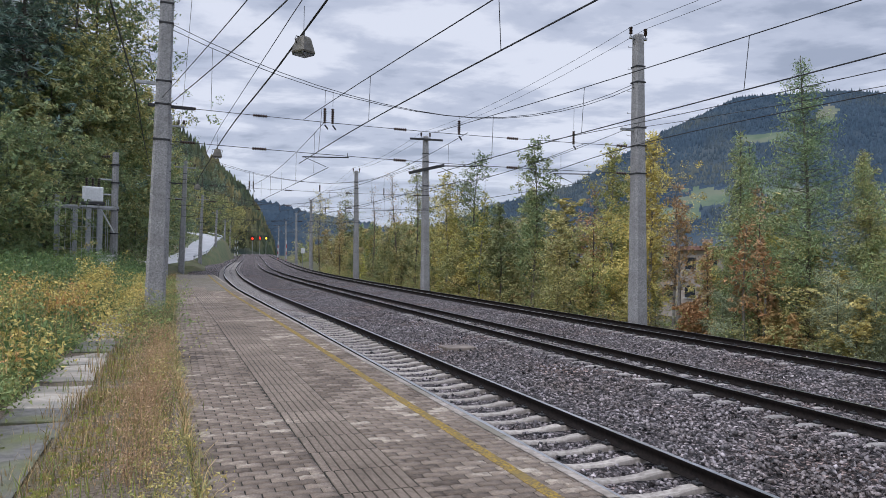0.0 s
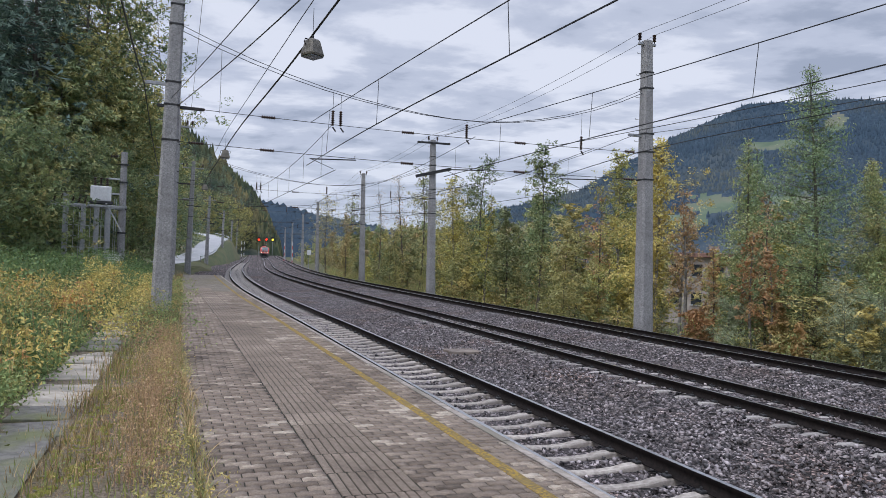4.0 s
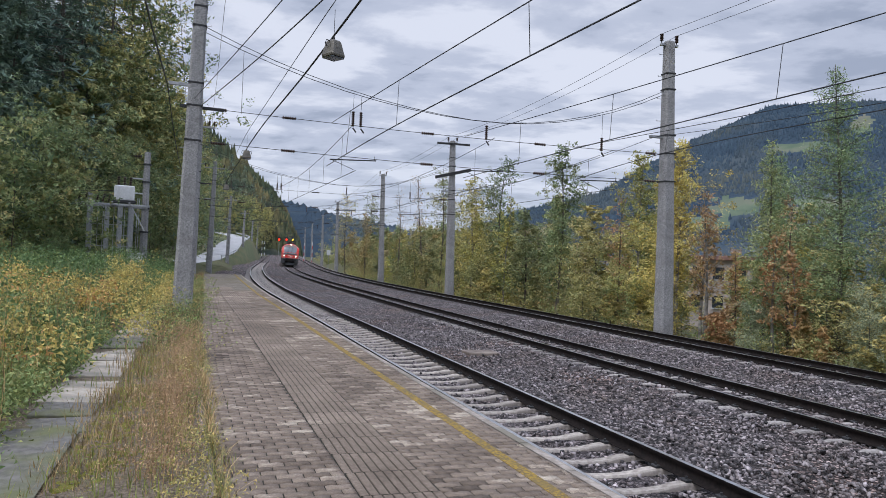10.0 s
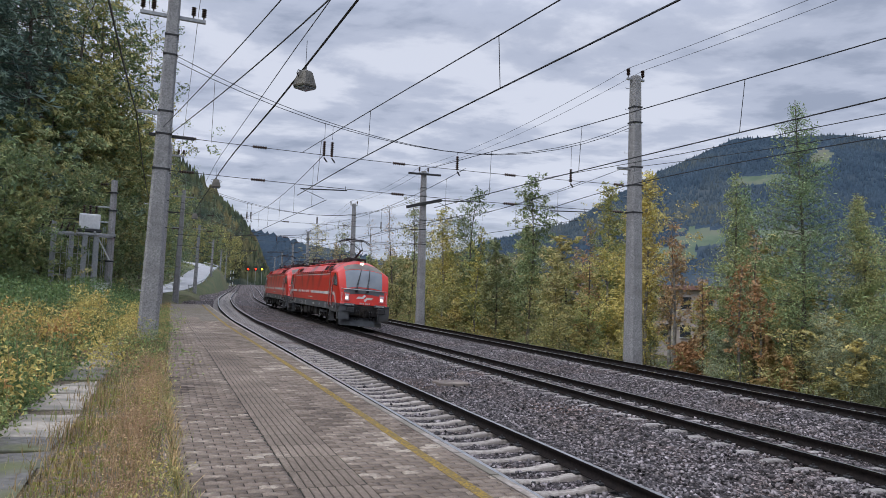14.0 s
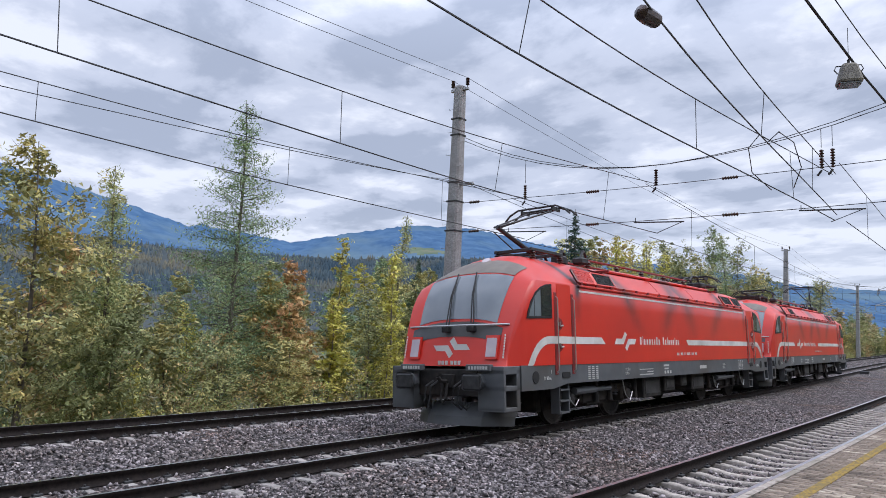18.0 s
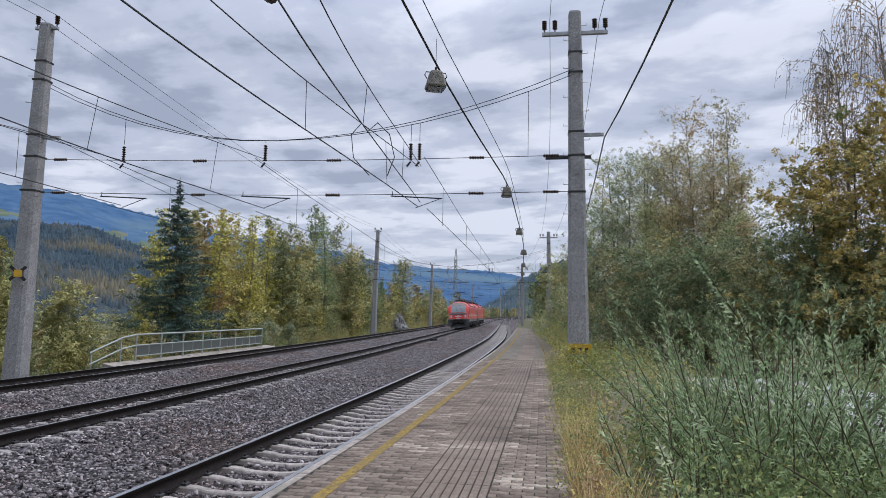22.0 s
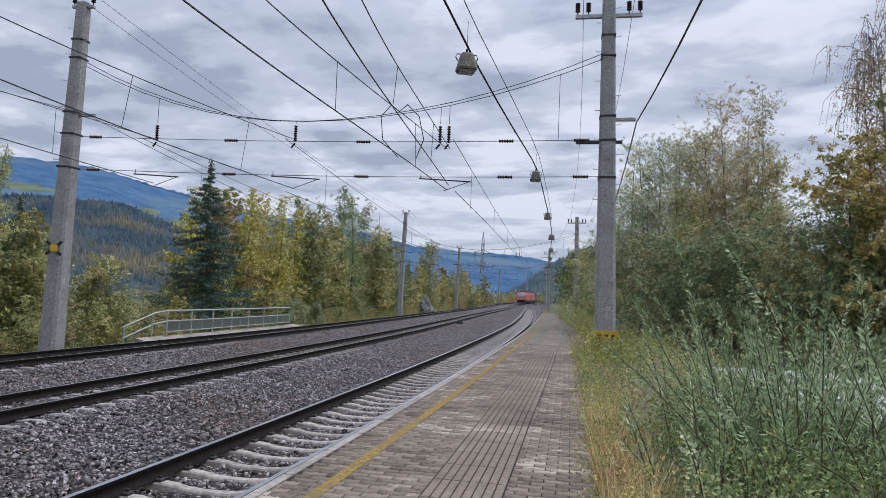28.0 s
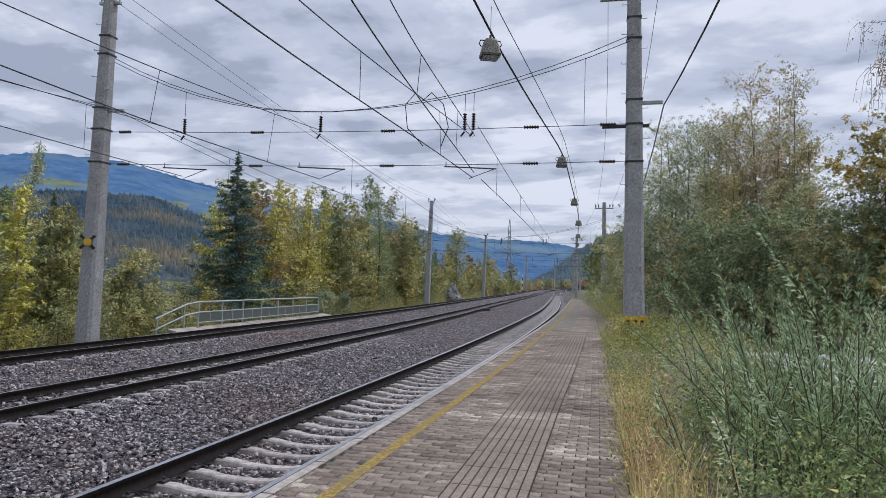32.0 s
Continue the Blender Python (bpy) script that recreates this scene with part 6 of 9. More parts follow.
def tree_thing(kind, h, seed, dens=1.0, big=1.0):
    rng = random.Random(seed)
    nr = np.random.default_rng(seed)
    K = TREES[kind]
    t = tagged(new(K["name"]), K["label"], "tree", K.get("group", ""))
    bm = bmesh.new()
    r0 = K.get("r", 0.012) * h
    lean = (rng.gauss(0, 0.02) * h, rng.gauss(0, 0.02) * h)
    def axis(q):
        return Vector((lean[0] * q * q + 0.012 * h * math.sin(q * 5 + seed), lean[1] * q * q + 0.012 * h * math.cos(q * 4 + seed), h * q))
    polytube(bm, [axis(i / 8) for i in range(9)], [max(0.012, r0 * (1 - 0.93 * (i / 8) ** 0.9)) for i in range(9)], 7)
    pts, faces, sizes = [], [], []
    n = int(K["limbs"] * (0.7 + 0.03 * h))
    for i in range(n):
        q = K["base"] + (0.985 - K["base"]) * ((i + rng.random()) / n) ** K.get("pow", 0.9)
        u = (q - K["base"]) / (1 - K["base"])
        ln = h * K["width"] * K["shape"](u) * rng.uniform(0.65, 1.2)
        ang = rng.uniform(0, 6.283)
        tilt = K["tilt"] + rng.gauss(0, 0.15)
        p0 = axis(q)
        d = Vector((math.cos(ang) * math.cos(tilt), math.sin(ang) * math.cos(tilt), math.sin(tilt)))
        bend = K.get("bend", 0.0)
        lp = [p0 + d * ln * k + Vector((0, 0, bend * ln * k * k)) for k in (0, 0.5, 1.0)]
        polytube(bm, lp, [max(0.005, r0 * 0.2 * (1 - u * 0.7)), 0.004 + r0 * 0.06, 0.003], 3)
        m = max(3, int(1.25 * K["leaves"] * dens * ln / (h * K["width"]) / n * 40))
        if K.get("droop"):
            for j in range(5):
                q = rng.uniform(0.35, 1.0)
                a = lp[0] + d * ln * q + Vector((0, 0, bend * ln * q * q))
                w = Vector((d.x, d.y, 0)) * 0.03 * h + Vector((rng.gauss(0, 0.012), rng.gauss(0, 0.012), 0)) * h
                dn = h * rng.uniform(0.05, 0.15)
                tw = [a, a + w * 0.7 + Vector((0, 0, -dn * 0.3)), a + w + Vector((0, 0, -dn))]
                polytube(bm, tw, [0.011, 0.008, 0.005], 3)
                mm = 6
                kk = nr.uniform(0.1, 1, (mm, 1))
                pts.append(np.array(tw[0])[None] * (1 - kk) + np.array(tw[2])[None] * kk + nr.normal(0, 0.05, (mm, 3)))
                faces.append(nr.normal(0, 1, (mm, 3)))
                sizes.append(np.full(mm, 0.8))
        if K.get("fine"):
            k = nr.uniform(0.08, 1.03, m)
            base = np.array(lp[0])[None] + np.outer(k, np.array(d) * ln) + np.outer(bend * ln * k * k, (0, 0, 1))
            faces.append(nr.normal(0, 0.8, (m, 3)) + np.array([0, 0, 0.5]))
            pts.append(base + np.clip(nr.normal(0, 1, (m, 3)), -1.7, 1.7) * K["spread"] * h * np.array([1, 1, K.get("flat", 0.8)]) * (0.4 + 0.6 * ln / (h * K["width"])))
            sizes.append(np.ones(m))
            continue
        # a shaded heart of larger leaves along the limb, and many small leaves in sprays round it
        m = max(8, m)
        nc = max(4, m // 24)
        sp = K["spread"] * (0.35 + 0.65 * ln / (h * K["width"] + 1e-6)) * h
        fl = np.array([1, 1, K.get("flat", 0.8)])
        for count, k0, k1, wide, tight, grade in ((int(m * 0.26), 0.1, 0.8, 0.75, 0.55, 1.2), (int(m * K.get("sprays", 1.05)), 0.2, 1.1, 1.3, 0.24, K.get("spray", 0.62))):
            k = nr.uniform(k0, k1, nc)
            base = np.array(lp[0])[None] + np.outer(k, np.array(d) * ln) + np.outer(bend * ln * k * k, (0, 0, 1))
            tw = base + nr.uniform(-1, 1, (nc, 3)) * wide * sp * fl
            pick = nr.integers(0, nc, count)
            pts.append(tw[pick] + np.clip(nr.normal(0, 1, (count, 3)), -1.7, 1.7) * sp * tight * fl)
            faces.append((nr.normal(0, 0.5, (nc, 3)) + np.array(d) * 0.4 + np.array([0, 0, 0.8]))[pick])
            sizes.append(np.full(count, grade))
    part("trunk", bm, K.get("bark", M_BARK), t)
    c = np.concatenate(pts)
    keep = c[:, 2] > 0.05 * h
    c, fc, gr = c[keep], np.concatenate(faces)[keep], np.concatenate(sizes)[keep]
    up = np.array(K["up"]) if "up" in K else None
    crown_mesh("crown", c, K["leaf"] * big * 0.92, K["mat"], t, seed=seed, up=up, slim=K.get("slim", 0.62), lean=True, face=fc, grade=gr)
    return t


L_GREEN = leafmat("leaf_green", [(0.072, 0.088, 0.036), (0.125, 0.132, 0.048), (0.20, 0.175, 0.06)])
L_BIRCH = leafmat("leaf_birch", [(0.064, 0.085, 0.038), (0.115, 0.125, 0.05), (0.20, 0.175, 0.06), (0.29, 0.20, 0.058)])
L_YELLOW = leafmat("leaf_yellow", [(0.10, 0.11, 0.03), (0.19, 0.175, 0.04), (0.31, 0.25, 0.045), (0.27, 0.18, 0.045)])
L_ORANGE = leafmat("leaf_orange", [(0.10, 0.095, 0.042), (0.155, 0.125, 0.05), (0.20, 0.135, 0.055), (0.205, 0.115, 0.052)])
L_LARCH = leafmat("leaf_larch", [(0.065, 0.105, 0.05), (0.10, 0.14, 0.06), (0.16, 0.175, 0.07), (0.23, 0.195, 0.08)])
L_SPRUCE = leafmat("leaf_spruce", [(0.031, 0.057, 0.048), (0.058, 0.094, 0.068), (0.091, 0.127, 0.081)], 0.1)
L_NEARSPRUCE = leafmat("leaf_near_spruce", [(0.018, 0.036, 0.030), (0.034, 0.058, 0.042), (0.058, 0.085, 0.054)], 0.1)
L_POPLAR = leafmat("leaf_poplar", [(0.04, 0.068, 0.032), (0.075, 0.105, 0.045), (0.125, 0.135, 0.05)])
L_BARE = leafmat("leaf_thin", [(0.10, 0.085, 0.045), (0.16, 0.11, 0.05), (0.20, 0.10, 0.045)])
L_WILLOW = leafmat("leaf_willow", [(0.07, 0.115, 0.052), (0.13, 0.175, 0.09), (0.215, 0.245, 0.155)], 0.25)
TREES = {
    "broad": dict(name="broadleaf_tree", label="young broadleaf tree in mixed green and yellow leaf", group="trackside trees", limbs=34, base=0.08, width=0.24, shape=lambda u: 0.5 + 0.7 * math.sin(math.pi * (0.25 + 0.72 * u)) - 0.3 * u, tilt=0.6, leaves=230, leaf=0.10, spread=0.05, mat=L_BIRCH),
    "yellow": dict(name="birch_tree", label="slender birch tree in yellow autumn leaf", group="trackside trees", limbs=34, base=0.08, width=0.22, shape=lambda u: 0.9 - 0.75 * u, tilt=0.75, leaves=230, leaf=0.085, spread=0.05, mat=L_YELLOW, bark=M_BIRCH),
    "orange": dict(name="broadleaf_tree", label="broadleaf tree in rusty orange autumn leaf", group="trackside trees", limbs=34, base=0.06, width=0.30, shape=lambda u: 1.0 - 0.7 * u, tilt=0.6, leaves=230, leaf=0.10, spread=0.055, mat=L_ORANGE),
    "poplar": dict(name="poplar_tree", label="upright green poplar tree with a thin top", group="trackside trees", limbs=36, base=0.1, width=0.19, shape=lambda u: 0.4 + 0.8 * math.sin(math.pi * (0.2 + 0.75 * u)) - 0.2 * u, tilt=0.8, leaves=230, leaf=0.10, spread=0.04, mat=L_POPLAR),
    "larch": dict(name="larch_tree", label="tall larch with soft green and yellowing needles", group="larches", limbs=150, base=0.08, width=0.285, shape=lambda u: (1 - u) ** 0.85 + 0.015 - 0.25 * max(0, 0.3 - u), tilt=0.12, bend=0.12, leaves=1000, leaf=0.082, slim=0.34, spread=0.026, fine=True, flat=0.7, mat=L_LARCH, pow=1.0),
    "larchthin": dict(name="larch_tree", label="thin young larch with yellowing needles", group="larches", limbs=80, base=0.08, width=0.18, shape=lambda u: (1 - u) ** 0.75 + 0.02, tilt=0.2, bend=0.1, leaves=420, leaf=0.09, slim=0.32, spread=0.028, fine=True, mat=L_LARCH, pow=1.0),
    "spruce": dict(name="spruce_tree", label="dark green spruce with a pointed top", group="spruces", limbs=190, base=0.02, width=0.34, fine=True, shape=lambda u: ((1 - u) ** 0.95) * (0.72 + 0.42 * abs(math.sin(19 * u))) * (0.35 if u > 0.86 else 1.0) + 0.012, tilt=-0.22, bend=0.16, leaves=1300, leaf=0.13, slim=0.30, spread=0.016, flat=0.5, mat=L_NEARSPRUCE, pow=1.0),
    "bare": dict(name="bare_tree", label="thin young tree that has shed most brown leaves", group="trackside trees", limbs=44, base=0.1, width=0.22, shape=lambda u: 0.85 - 0.6 * u, tilt=0.8, leaves=90, leaf=0.07, spread=0.05, mat=L_BARE),
    "bush": dict(name="shrub", label="dense green and yellow shrub by the line", group="shrubs", limbs=26, base=0.0, width=0.50, shape=lambda u: 1.0 - 0.5 * u, tilt=0.7, leaves=200, leaf=0.08, spread=0.10, mat=L_GREEN, r=0.006),
}
TREES["gold"] = dict(TREES["broad"], name="birch_tree", label="full birch tree in green and golden yellow leaf", base=0.05, width=0.21, limbs=46, leaves=400, leaf=0.085, mat=leafmat("leaf_gold", [(0.07, 0.10, 0.034), (0.13, 0.14, 0.043), (0.23, 0.195, 0.052), (0.30, 0.185, 0.05)]), bark=M_BIRCH)
TREE_LIST = [(142.4, 11, 14.2, 'broad'), (126.0, 14, 13.6, 'broad'), (108.2, 16, 12.6, 'bare'), (106.6, 10.5, 8.8, 'orange'), (80.2, 13, 11.8, 'bare'), (71.8, 13, 11.5, 'broad'), (73.0, 10.5, 5.5, 'bush'), (62.1, 13, 10.2, 'gold'), (60.3, 15, 11.7, 'poplar'), (51.4, 12, 7.5, 'yellow'), (47.7, 12, 6.4, 'broad'), (43.4, 12.5, 10.4, 'poplar'), (37.3, 11, 4.3, 'bush'), (37.1, 13, 6.6, 'bare'), (35.7, 13.6, 9.1, 'gold'), (31.2, 13, 8.9, 'gold')]
TREE_LIST += [(27.9, 12, 6.2, 'whitebirch'), (26.4, 14, 8.6, 'larchthin'), (22.5, 14, 11.1, 'larch'), (26.0, 12, 3.5, 'bare'), (23.4, 12.5, 5.6, 'bare'), (21.2, 16, 7.2, 'larch'), (18.9, 15, 8.8, 'larchthin'), (12.3, 14, 11.3, 'larch'), (28.1, 16, 8.4, 'larchthin'), (14.9, 12.5, 5.9, 'broad'), (9.6, 11.5, 3.5, 'yellow'), (6.3, 15, 6.5, 'larchthin'), (5.3, 14, 7.2, 'larchthin'), (2.6, 14, 7.4, 'larchthin'), (-2.9, 14, 7.7, 'larchthin'), (-5.8, 15, 11.2, 'larch')]
TREE_LIST += [(9.1, 12, 3.5, 'yellow'), (3.8, 13, 4.0, 'broad'), (1.3, 12.5, 3.7, 'broad'), (0.0, 12, 3.0, 'yellow'), (-8.1, 12.5, 7.3, 'broad'), (-10.9, 14, 7.3, 'larchthin'), (-17.2, 15.5, 11.5, 'larch'), (-1.6, 12, 3.5, 'yellow'), (-10.2, 11.5, 2.2, 'bush'), (-21.6, 14, 6.1, 'yellow'), (-23.3, 12.5, 5.6, 'yellow'), (-34.0, 20, 6.7, 'spruce'), (-18.9, 14, 4.8, 'orange'), (-28.9, 11.5, 2.6, 'bush'), (-27.7, 16, 8.2, 'larchthin'), (-26.3, 13, 5.1, 'broad')]
TREE_LIST += [(-43.5, 13.5, 10.7, 'spruce'), (-45.3, 16, 8.9, 'yellow'), (-56.7, 16, 10.4, 'broad'), (-57.0, 14, 10.2, 'yellow'), (-65.6, 14, 9.2, 'broad'), (-80.4, 14, 13.7, 'larchthin'), (-91.8, 13, 9.8, 'broad'), (-25.7, 12, 2.9, 'bush'), (-29.8, 12, 2.8, 'bush'), (-52.7, 15, 9.4, 'yellow'), (-63.5, 15, 9.9, 'yellow'), (-69.1, 14, 8.3, 'broad'), (-87.6, 13, 9.3, 'broad'), (-130.3, 13, 11.9, 'broad'), (-158.7, 12, 7.8, 'bush')]


TREES["greybush"] = dict(TREES["bush"], leaf=0.045, leaves=420, slim=0.3, name="willow_shrub", label="grey-green willow bush on the far bank", mat=leafmat("leaf_greybush", [(0.085, 0.11, 0.065), (0.13, 0.155, 0.09), (0.17, 0.185, 0.11)]))
TREE_LIST += [(11.5, 11.0, 0.5, 'greybush'), (13.2, 11.6, 0.9, 'greybush'), (15.6, 11.2, 0.3, 'greybush'), (18.5, 11.3, 0.2, 'greybush'), (20.6, 11.4, 0.5, 'orange'), (22.0, 11.8, 0.9, 'orange'), (9.2, 11.4, 0.6, 'greybush'), (-30.5, 11.2, 0.7, 'greybush'), (-52.5, 11.0, 0.9, 'greybush'), (-55.5, 11.5, 1.2, 'greybush'), (-26.5, 11.3, 0.6, 'greybush'), (-60, 11.3, 0.9, 'greybush')]

TREE_LIST += [(-47.5, 16, 9.2, 'yellow'), (-55.1, 17, 9.6, 'orange'), (-59.3, 15, 10.0, 'yellow'), (-69.1, 17, 11.7, 'broad'), (-74.2, 15, 10.6, 'broad'), (-83.9, 16, 14.7, 'poplar'), (-89.0, 15, 13.6, 'broad'), (-98.1, 15, 11.6, 'broad'), (-107, 16, 11.0, 'yellow'), (-118.8, 17, 11.0, 'broad'), (-156.1, 18, 13.9, 'poplar'), (-64.0, 18, 10.8, 'yellow'), (-79, 18, 12.0, 'broad')]
TREES["whitebirch"] = dict(TREES["bare"], name="birch_tree", label="thin young birch with a white trunk and few leaves", base=0.32, limbs=30, r=0.016, bark=M_BIRCH)
TREES["rustbush"] = dict(TREES["bush"], label="rust-red shrub on the far bank", mat=leafmat("leaf_rust", [(0.13, 0.085, 0.04), (0.20, 0.115, 0.048), (0.26, 0.14, 0.05)]))
TREE_LIST += [(28.7, 12.5, 5.2, 'whitebirch'), (23.5, 11.8, 4.0, 'whitebirch'), (22.2, 11.6, 3.4, 'whitebirch'), (25.9, 11.4, 0.2, 'rustbush'), (26.8, 11.9, 0.5, 'rustbush'), (24.1, 11.2, 0.9, 'greybush'), (18.5, 11.2, 1.9, 'greybush'), (17.3, 11.4, 1.6, 'greybush'), (14.2, 11.2, 1.4, 'greybush')]

def bank_z(s, o):
    return float(ground_height(np.array([float(s)]), np.array([float(o)]))[0])


for i, (s, o, top, kind) in enumerate(TREE_LIST):
    z = bank_z(s, o)
    tr = tree_thing(kind, top - z, 100 + i, 1.0 if kind in ("larch", "spruce") else 0.8 if s > -50 else 1.0, 1.0 if kind in ("larch", "spruce") else 1.15 if s > -50 else 1.35)
    tr.matrix_basis = at(s, o, z - 0.1, random.uniform(0, 360))

# ---- woods: background trees on the valley side, the hillside forest, the trees behind the yard ----
def polar(az, d):
    return -math.sin(radians(az)) * d, math.cos(radians(az)) * d


def world_ground(x, y):
    s, o = near_line(np.array([x]), np.array([y]))
    return float(ground_height(s, o)[0] + rise(s)[0] * math.exp(-abs(float(o[0])) / 400))


TREES["oak"] = dict(name="hillside_tree", label="big broadleaf tree turning from green to ochre", group="hillside trees", limbs=52, base=0.10, width=0.26, shape=lambda u: 0.45 + 0.75 * math.sin(math.pi * (0.2 + 0.72 * u)) - 0.25 * u, tilt=0.45, leaves=360, leaf=0.235, spread=0.045, sprays=1.0, spray=0.85, mat=leafmat("leaf_oak", [(0.052, 0.086, 0.041), (0.098, 0.127, 0.052), (0.172, 0.167, 0.06), (0.31, 0.207, 0.06)]))
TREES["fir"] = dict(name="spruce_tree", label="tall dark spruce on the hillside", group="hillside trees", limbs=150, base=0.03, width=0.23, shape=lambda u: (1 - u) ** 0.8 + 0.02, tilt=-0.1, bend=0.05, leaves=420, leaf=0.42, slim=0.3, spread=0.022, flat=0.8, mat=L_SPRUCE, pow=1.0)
TREES["thicket"] = dict(name="thicket", label="dense grey-green thicket at the foot of the slope", group="thickets", limbs=44, base=0.0, width=0.62, shape=lambda u: 1.05 - 0.5 * u + 0.25 * math.sin(9 * u), tilt=0.6, leaves=150, leaf=0.165, spread=0.085, sprays=0.9, mat=leafmat("leaf_thicket", [(0.042, 0.07, 0.034), (0.072, 0.105, 0.045), (0.11, 0.13, 0.052), (0.17, 0.15, 0.06)], 0.38), r=0.006)
TREES["silver"] = dict(name="willow_tree", label="grey-green willow tree behind the yard", group="yard trees", limbs=54, base=0.05, width=0.36, shape=lambda u: 0.6 + 0.5 * math.sin(math.pi * (0.25 + 0.7 * u)) - 0.3 * u + 0.2 * math.sin(17 * u), tilt=0.75, leaves=420, leaf=0.075, spread=0.036, mat=leafmat("leaf_silver", [(0.127, 0.162, 0.098), (0.196, 0.21, 0.132), (0.244, 0.23, 0.142)], 0.28))
TREES["lateoak"] = dict(name="broadleaf_tree", label="leafy tree with green and golden brown foliage", group="yard trees", limbs=46, base=0.04, width=0.38, shape=lambda u: 1.0 - 0.6 * u + 0.2 * math.sin(13 * u), tilt=0.5, leaves=420, leaf=0.075, spread=0.04, mat=leafmat("leaf_lateoak", [(0.039, 0.083, 0.034), (0.078, 0.133, 0.051), (0.194, 0.194, 0.070), (0.268, 0.268, 0.083)]))
TREES["hedge"] = dict(name="thicket", label="dense grey-green thicket behind the yard", group="thickets", limbs=60, base=0.0, width=0.62, shape=lambda u: 1.05 - 0.5 * u + 0.25 * math.sin(9 * u), tilt=0.6, leaves=300, leaf=0.085, spread=0.085, mat=leafmat("leaf_hedge", [(0.047, 0.073, 0.035), (0.078, 0.104, 0.047), (0.125, 0.13, 0.058), (0.188, 0.146, 0.063)], 0.22), r=0.006)
TREES["rustoak"] = dict(TREES["lateoak"], label="leafy tree turning ochre and rusty brown", width=0.30, mat=leafmat("leaf_rustoak", [(0.148, 0.153, 0.079), (0.232, 0.201, 0.095), (0.327, 0.232, 0.095)], 0.28))
TREES["darkoak"] = dict(TREES["lateoak"], label="dense olive green broadleaf tree", width=0.32, mat=leafmat("leaf_darkoak", [(0.113, 0.148, 0.082), (0.175, 0.205, 0.102), (0.256, 0.246, 0.118)], 0.25))
TREES["maple"] = dict(TREES["lateoak"], name="maple_tree", label="broad maple, dark green with golden outer leaves", leaf=0.11, mat=leafmat("leaf_maple", [(0.045, 0.078, 0.034), (0.07, 0.10, 0.04), (0.12, 0.125, 0.045), (0.26, 0.17, 0.05), (0.38, 0.19, 0.05)], 0.25))
TREES["airy"] = dict(name="birch_tree", label="slender half-bare tree with sparse brown and olive leaves", group="yard trees", limbs=84, base=0.10, width=0.27, shape=lambda u: 0.95 - 0.75 * u + 0.18 * math.sin(15 * u), tilt=0.8, leaves=430, leaf=0.075, spread=0.040, r=0.006, mat=leafmat("leaf_airy", [(0.13, 0.14, 0.08), (0.19, 0.175, 0.095), (0.22, 0.165, 0.085)], 0.28))
TREES["weeping"] = dict(name="bare_birch", label="tall nearly bare birch with drooping twigs", group="yard trees", limbs=60, base=0.35, width=0.24, shape=lambda u: 0.55 + 0.5 * math.sin(math.pi * u), tilt=0.95, bend=-0.45, droop=True, leaves=60, leaf=0.07, spread=0.03, mat=L_BARE, bark=M_BIRCH)


def plant(kind, az, d, el, seed, dens=1.0, eye=2.2):
    x, y = polar(az, d)
    z = world_ground(x, y)
    top = eye + d * math.tan(radians(el))
    t = tree_thing(kind, max(1.5, top - z), seed, dens)
    t.matrix_basis = pose(x, y, z - 0.15, 0, 0, (seed * 77) % 360)
    return t


# azimuth, distance and the elevation of the top, as seen from the platform
WOODS = [("fir", 33.5, 62, 26), ("fir", 31.3, 70, 26.5), ("fir", 29.9, 74, 24), ("fir", 35.5, 58, 24), ("fir", 28.9, 84, 20.5), ("fir", 32.3, 82, 24), ("fir", 37.5, 60, 26), ("fir", 34.5, 70, 25),
         ("oak", 28.4, 80, 22), ("oak", 27.0, 84, 21), ("oak", 26.0, 90, 17.5), ("oak", 25.0, 96, 13.5), ("oak", 27.6, 72, 15), ("oak", 29.8, 66, 13), ("oak", 26.2, 74, 11.5), ("oak", 31.5, 58, 11), ("fir", 34, 53, 17), ("fir", 36.6, 52, 20), ("fir", 35.2, 66, 27), ("fir", 33, 74, 27), ("oak", 24.6, 84, 10), ("oak", 23.9, 104, 11.6)]
WOODS += [("thicket", 36, 44, 7.5), ("thicket", 34, 46, 7.8), ("thicket", 32.4, 50, 8.6), ("thicket", 30.8, 54, 8.0), ("thicket", 29.2, 58, 7.2), ("thicket", 27.6, 62, 6.5), ("thicket", 26.2, 66, 6), ("thicket", 24.8, 70, 5.6), ("thicket", 23.7, 78, 5.4), ("thicket", 22.8, 88, 5.0), ("thicket", 31.5, 48, 5.0), ("thicket", 22.3, 98, 5.2)]
WOODS += [("oak", 23.0, 125, 9.8), ("oak", 22.1, 140, 8.6), ("oak", 21.4, 165, 7.6), ("fir", 22.4, 150, 10.6), ("fir", 21.4, 180, 9.6), ("fir", 20.6, 230, 8.9), ("oak", 20.4, 200, 6.6), ("fir", 19.7, 310, 8.3), ("oak", 19.9, 330, 5.6), ("fir", 18.8, 330, 7.6), ("oak", 19.0, 320, 4.8), ("oak", 18.2, 330, 4.6), ("fir", 18.0, 345, 6.8), ("fir", 17.2, 355, 6.1), ("oak", 17.4, 320, 4.4), ("fir", 16.4, 365, 5.3), ("oak", 16.6, 330, 4.0), ("oak", 15.9, 340, 3.6), ("fir", 15.8, 380, 4.8), ("thicket", 21.6, 122, 4.0), ("thicket", 17.2, 250, 2.6), ("thicket", 16.6, 270, 2.4)]
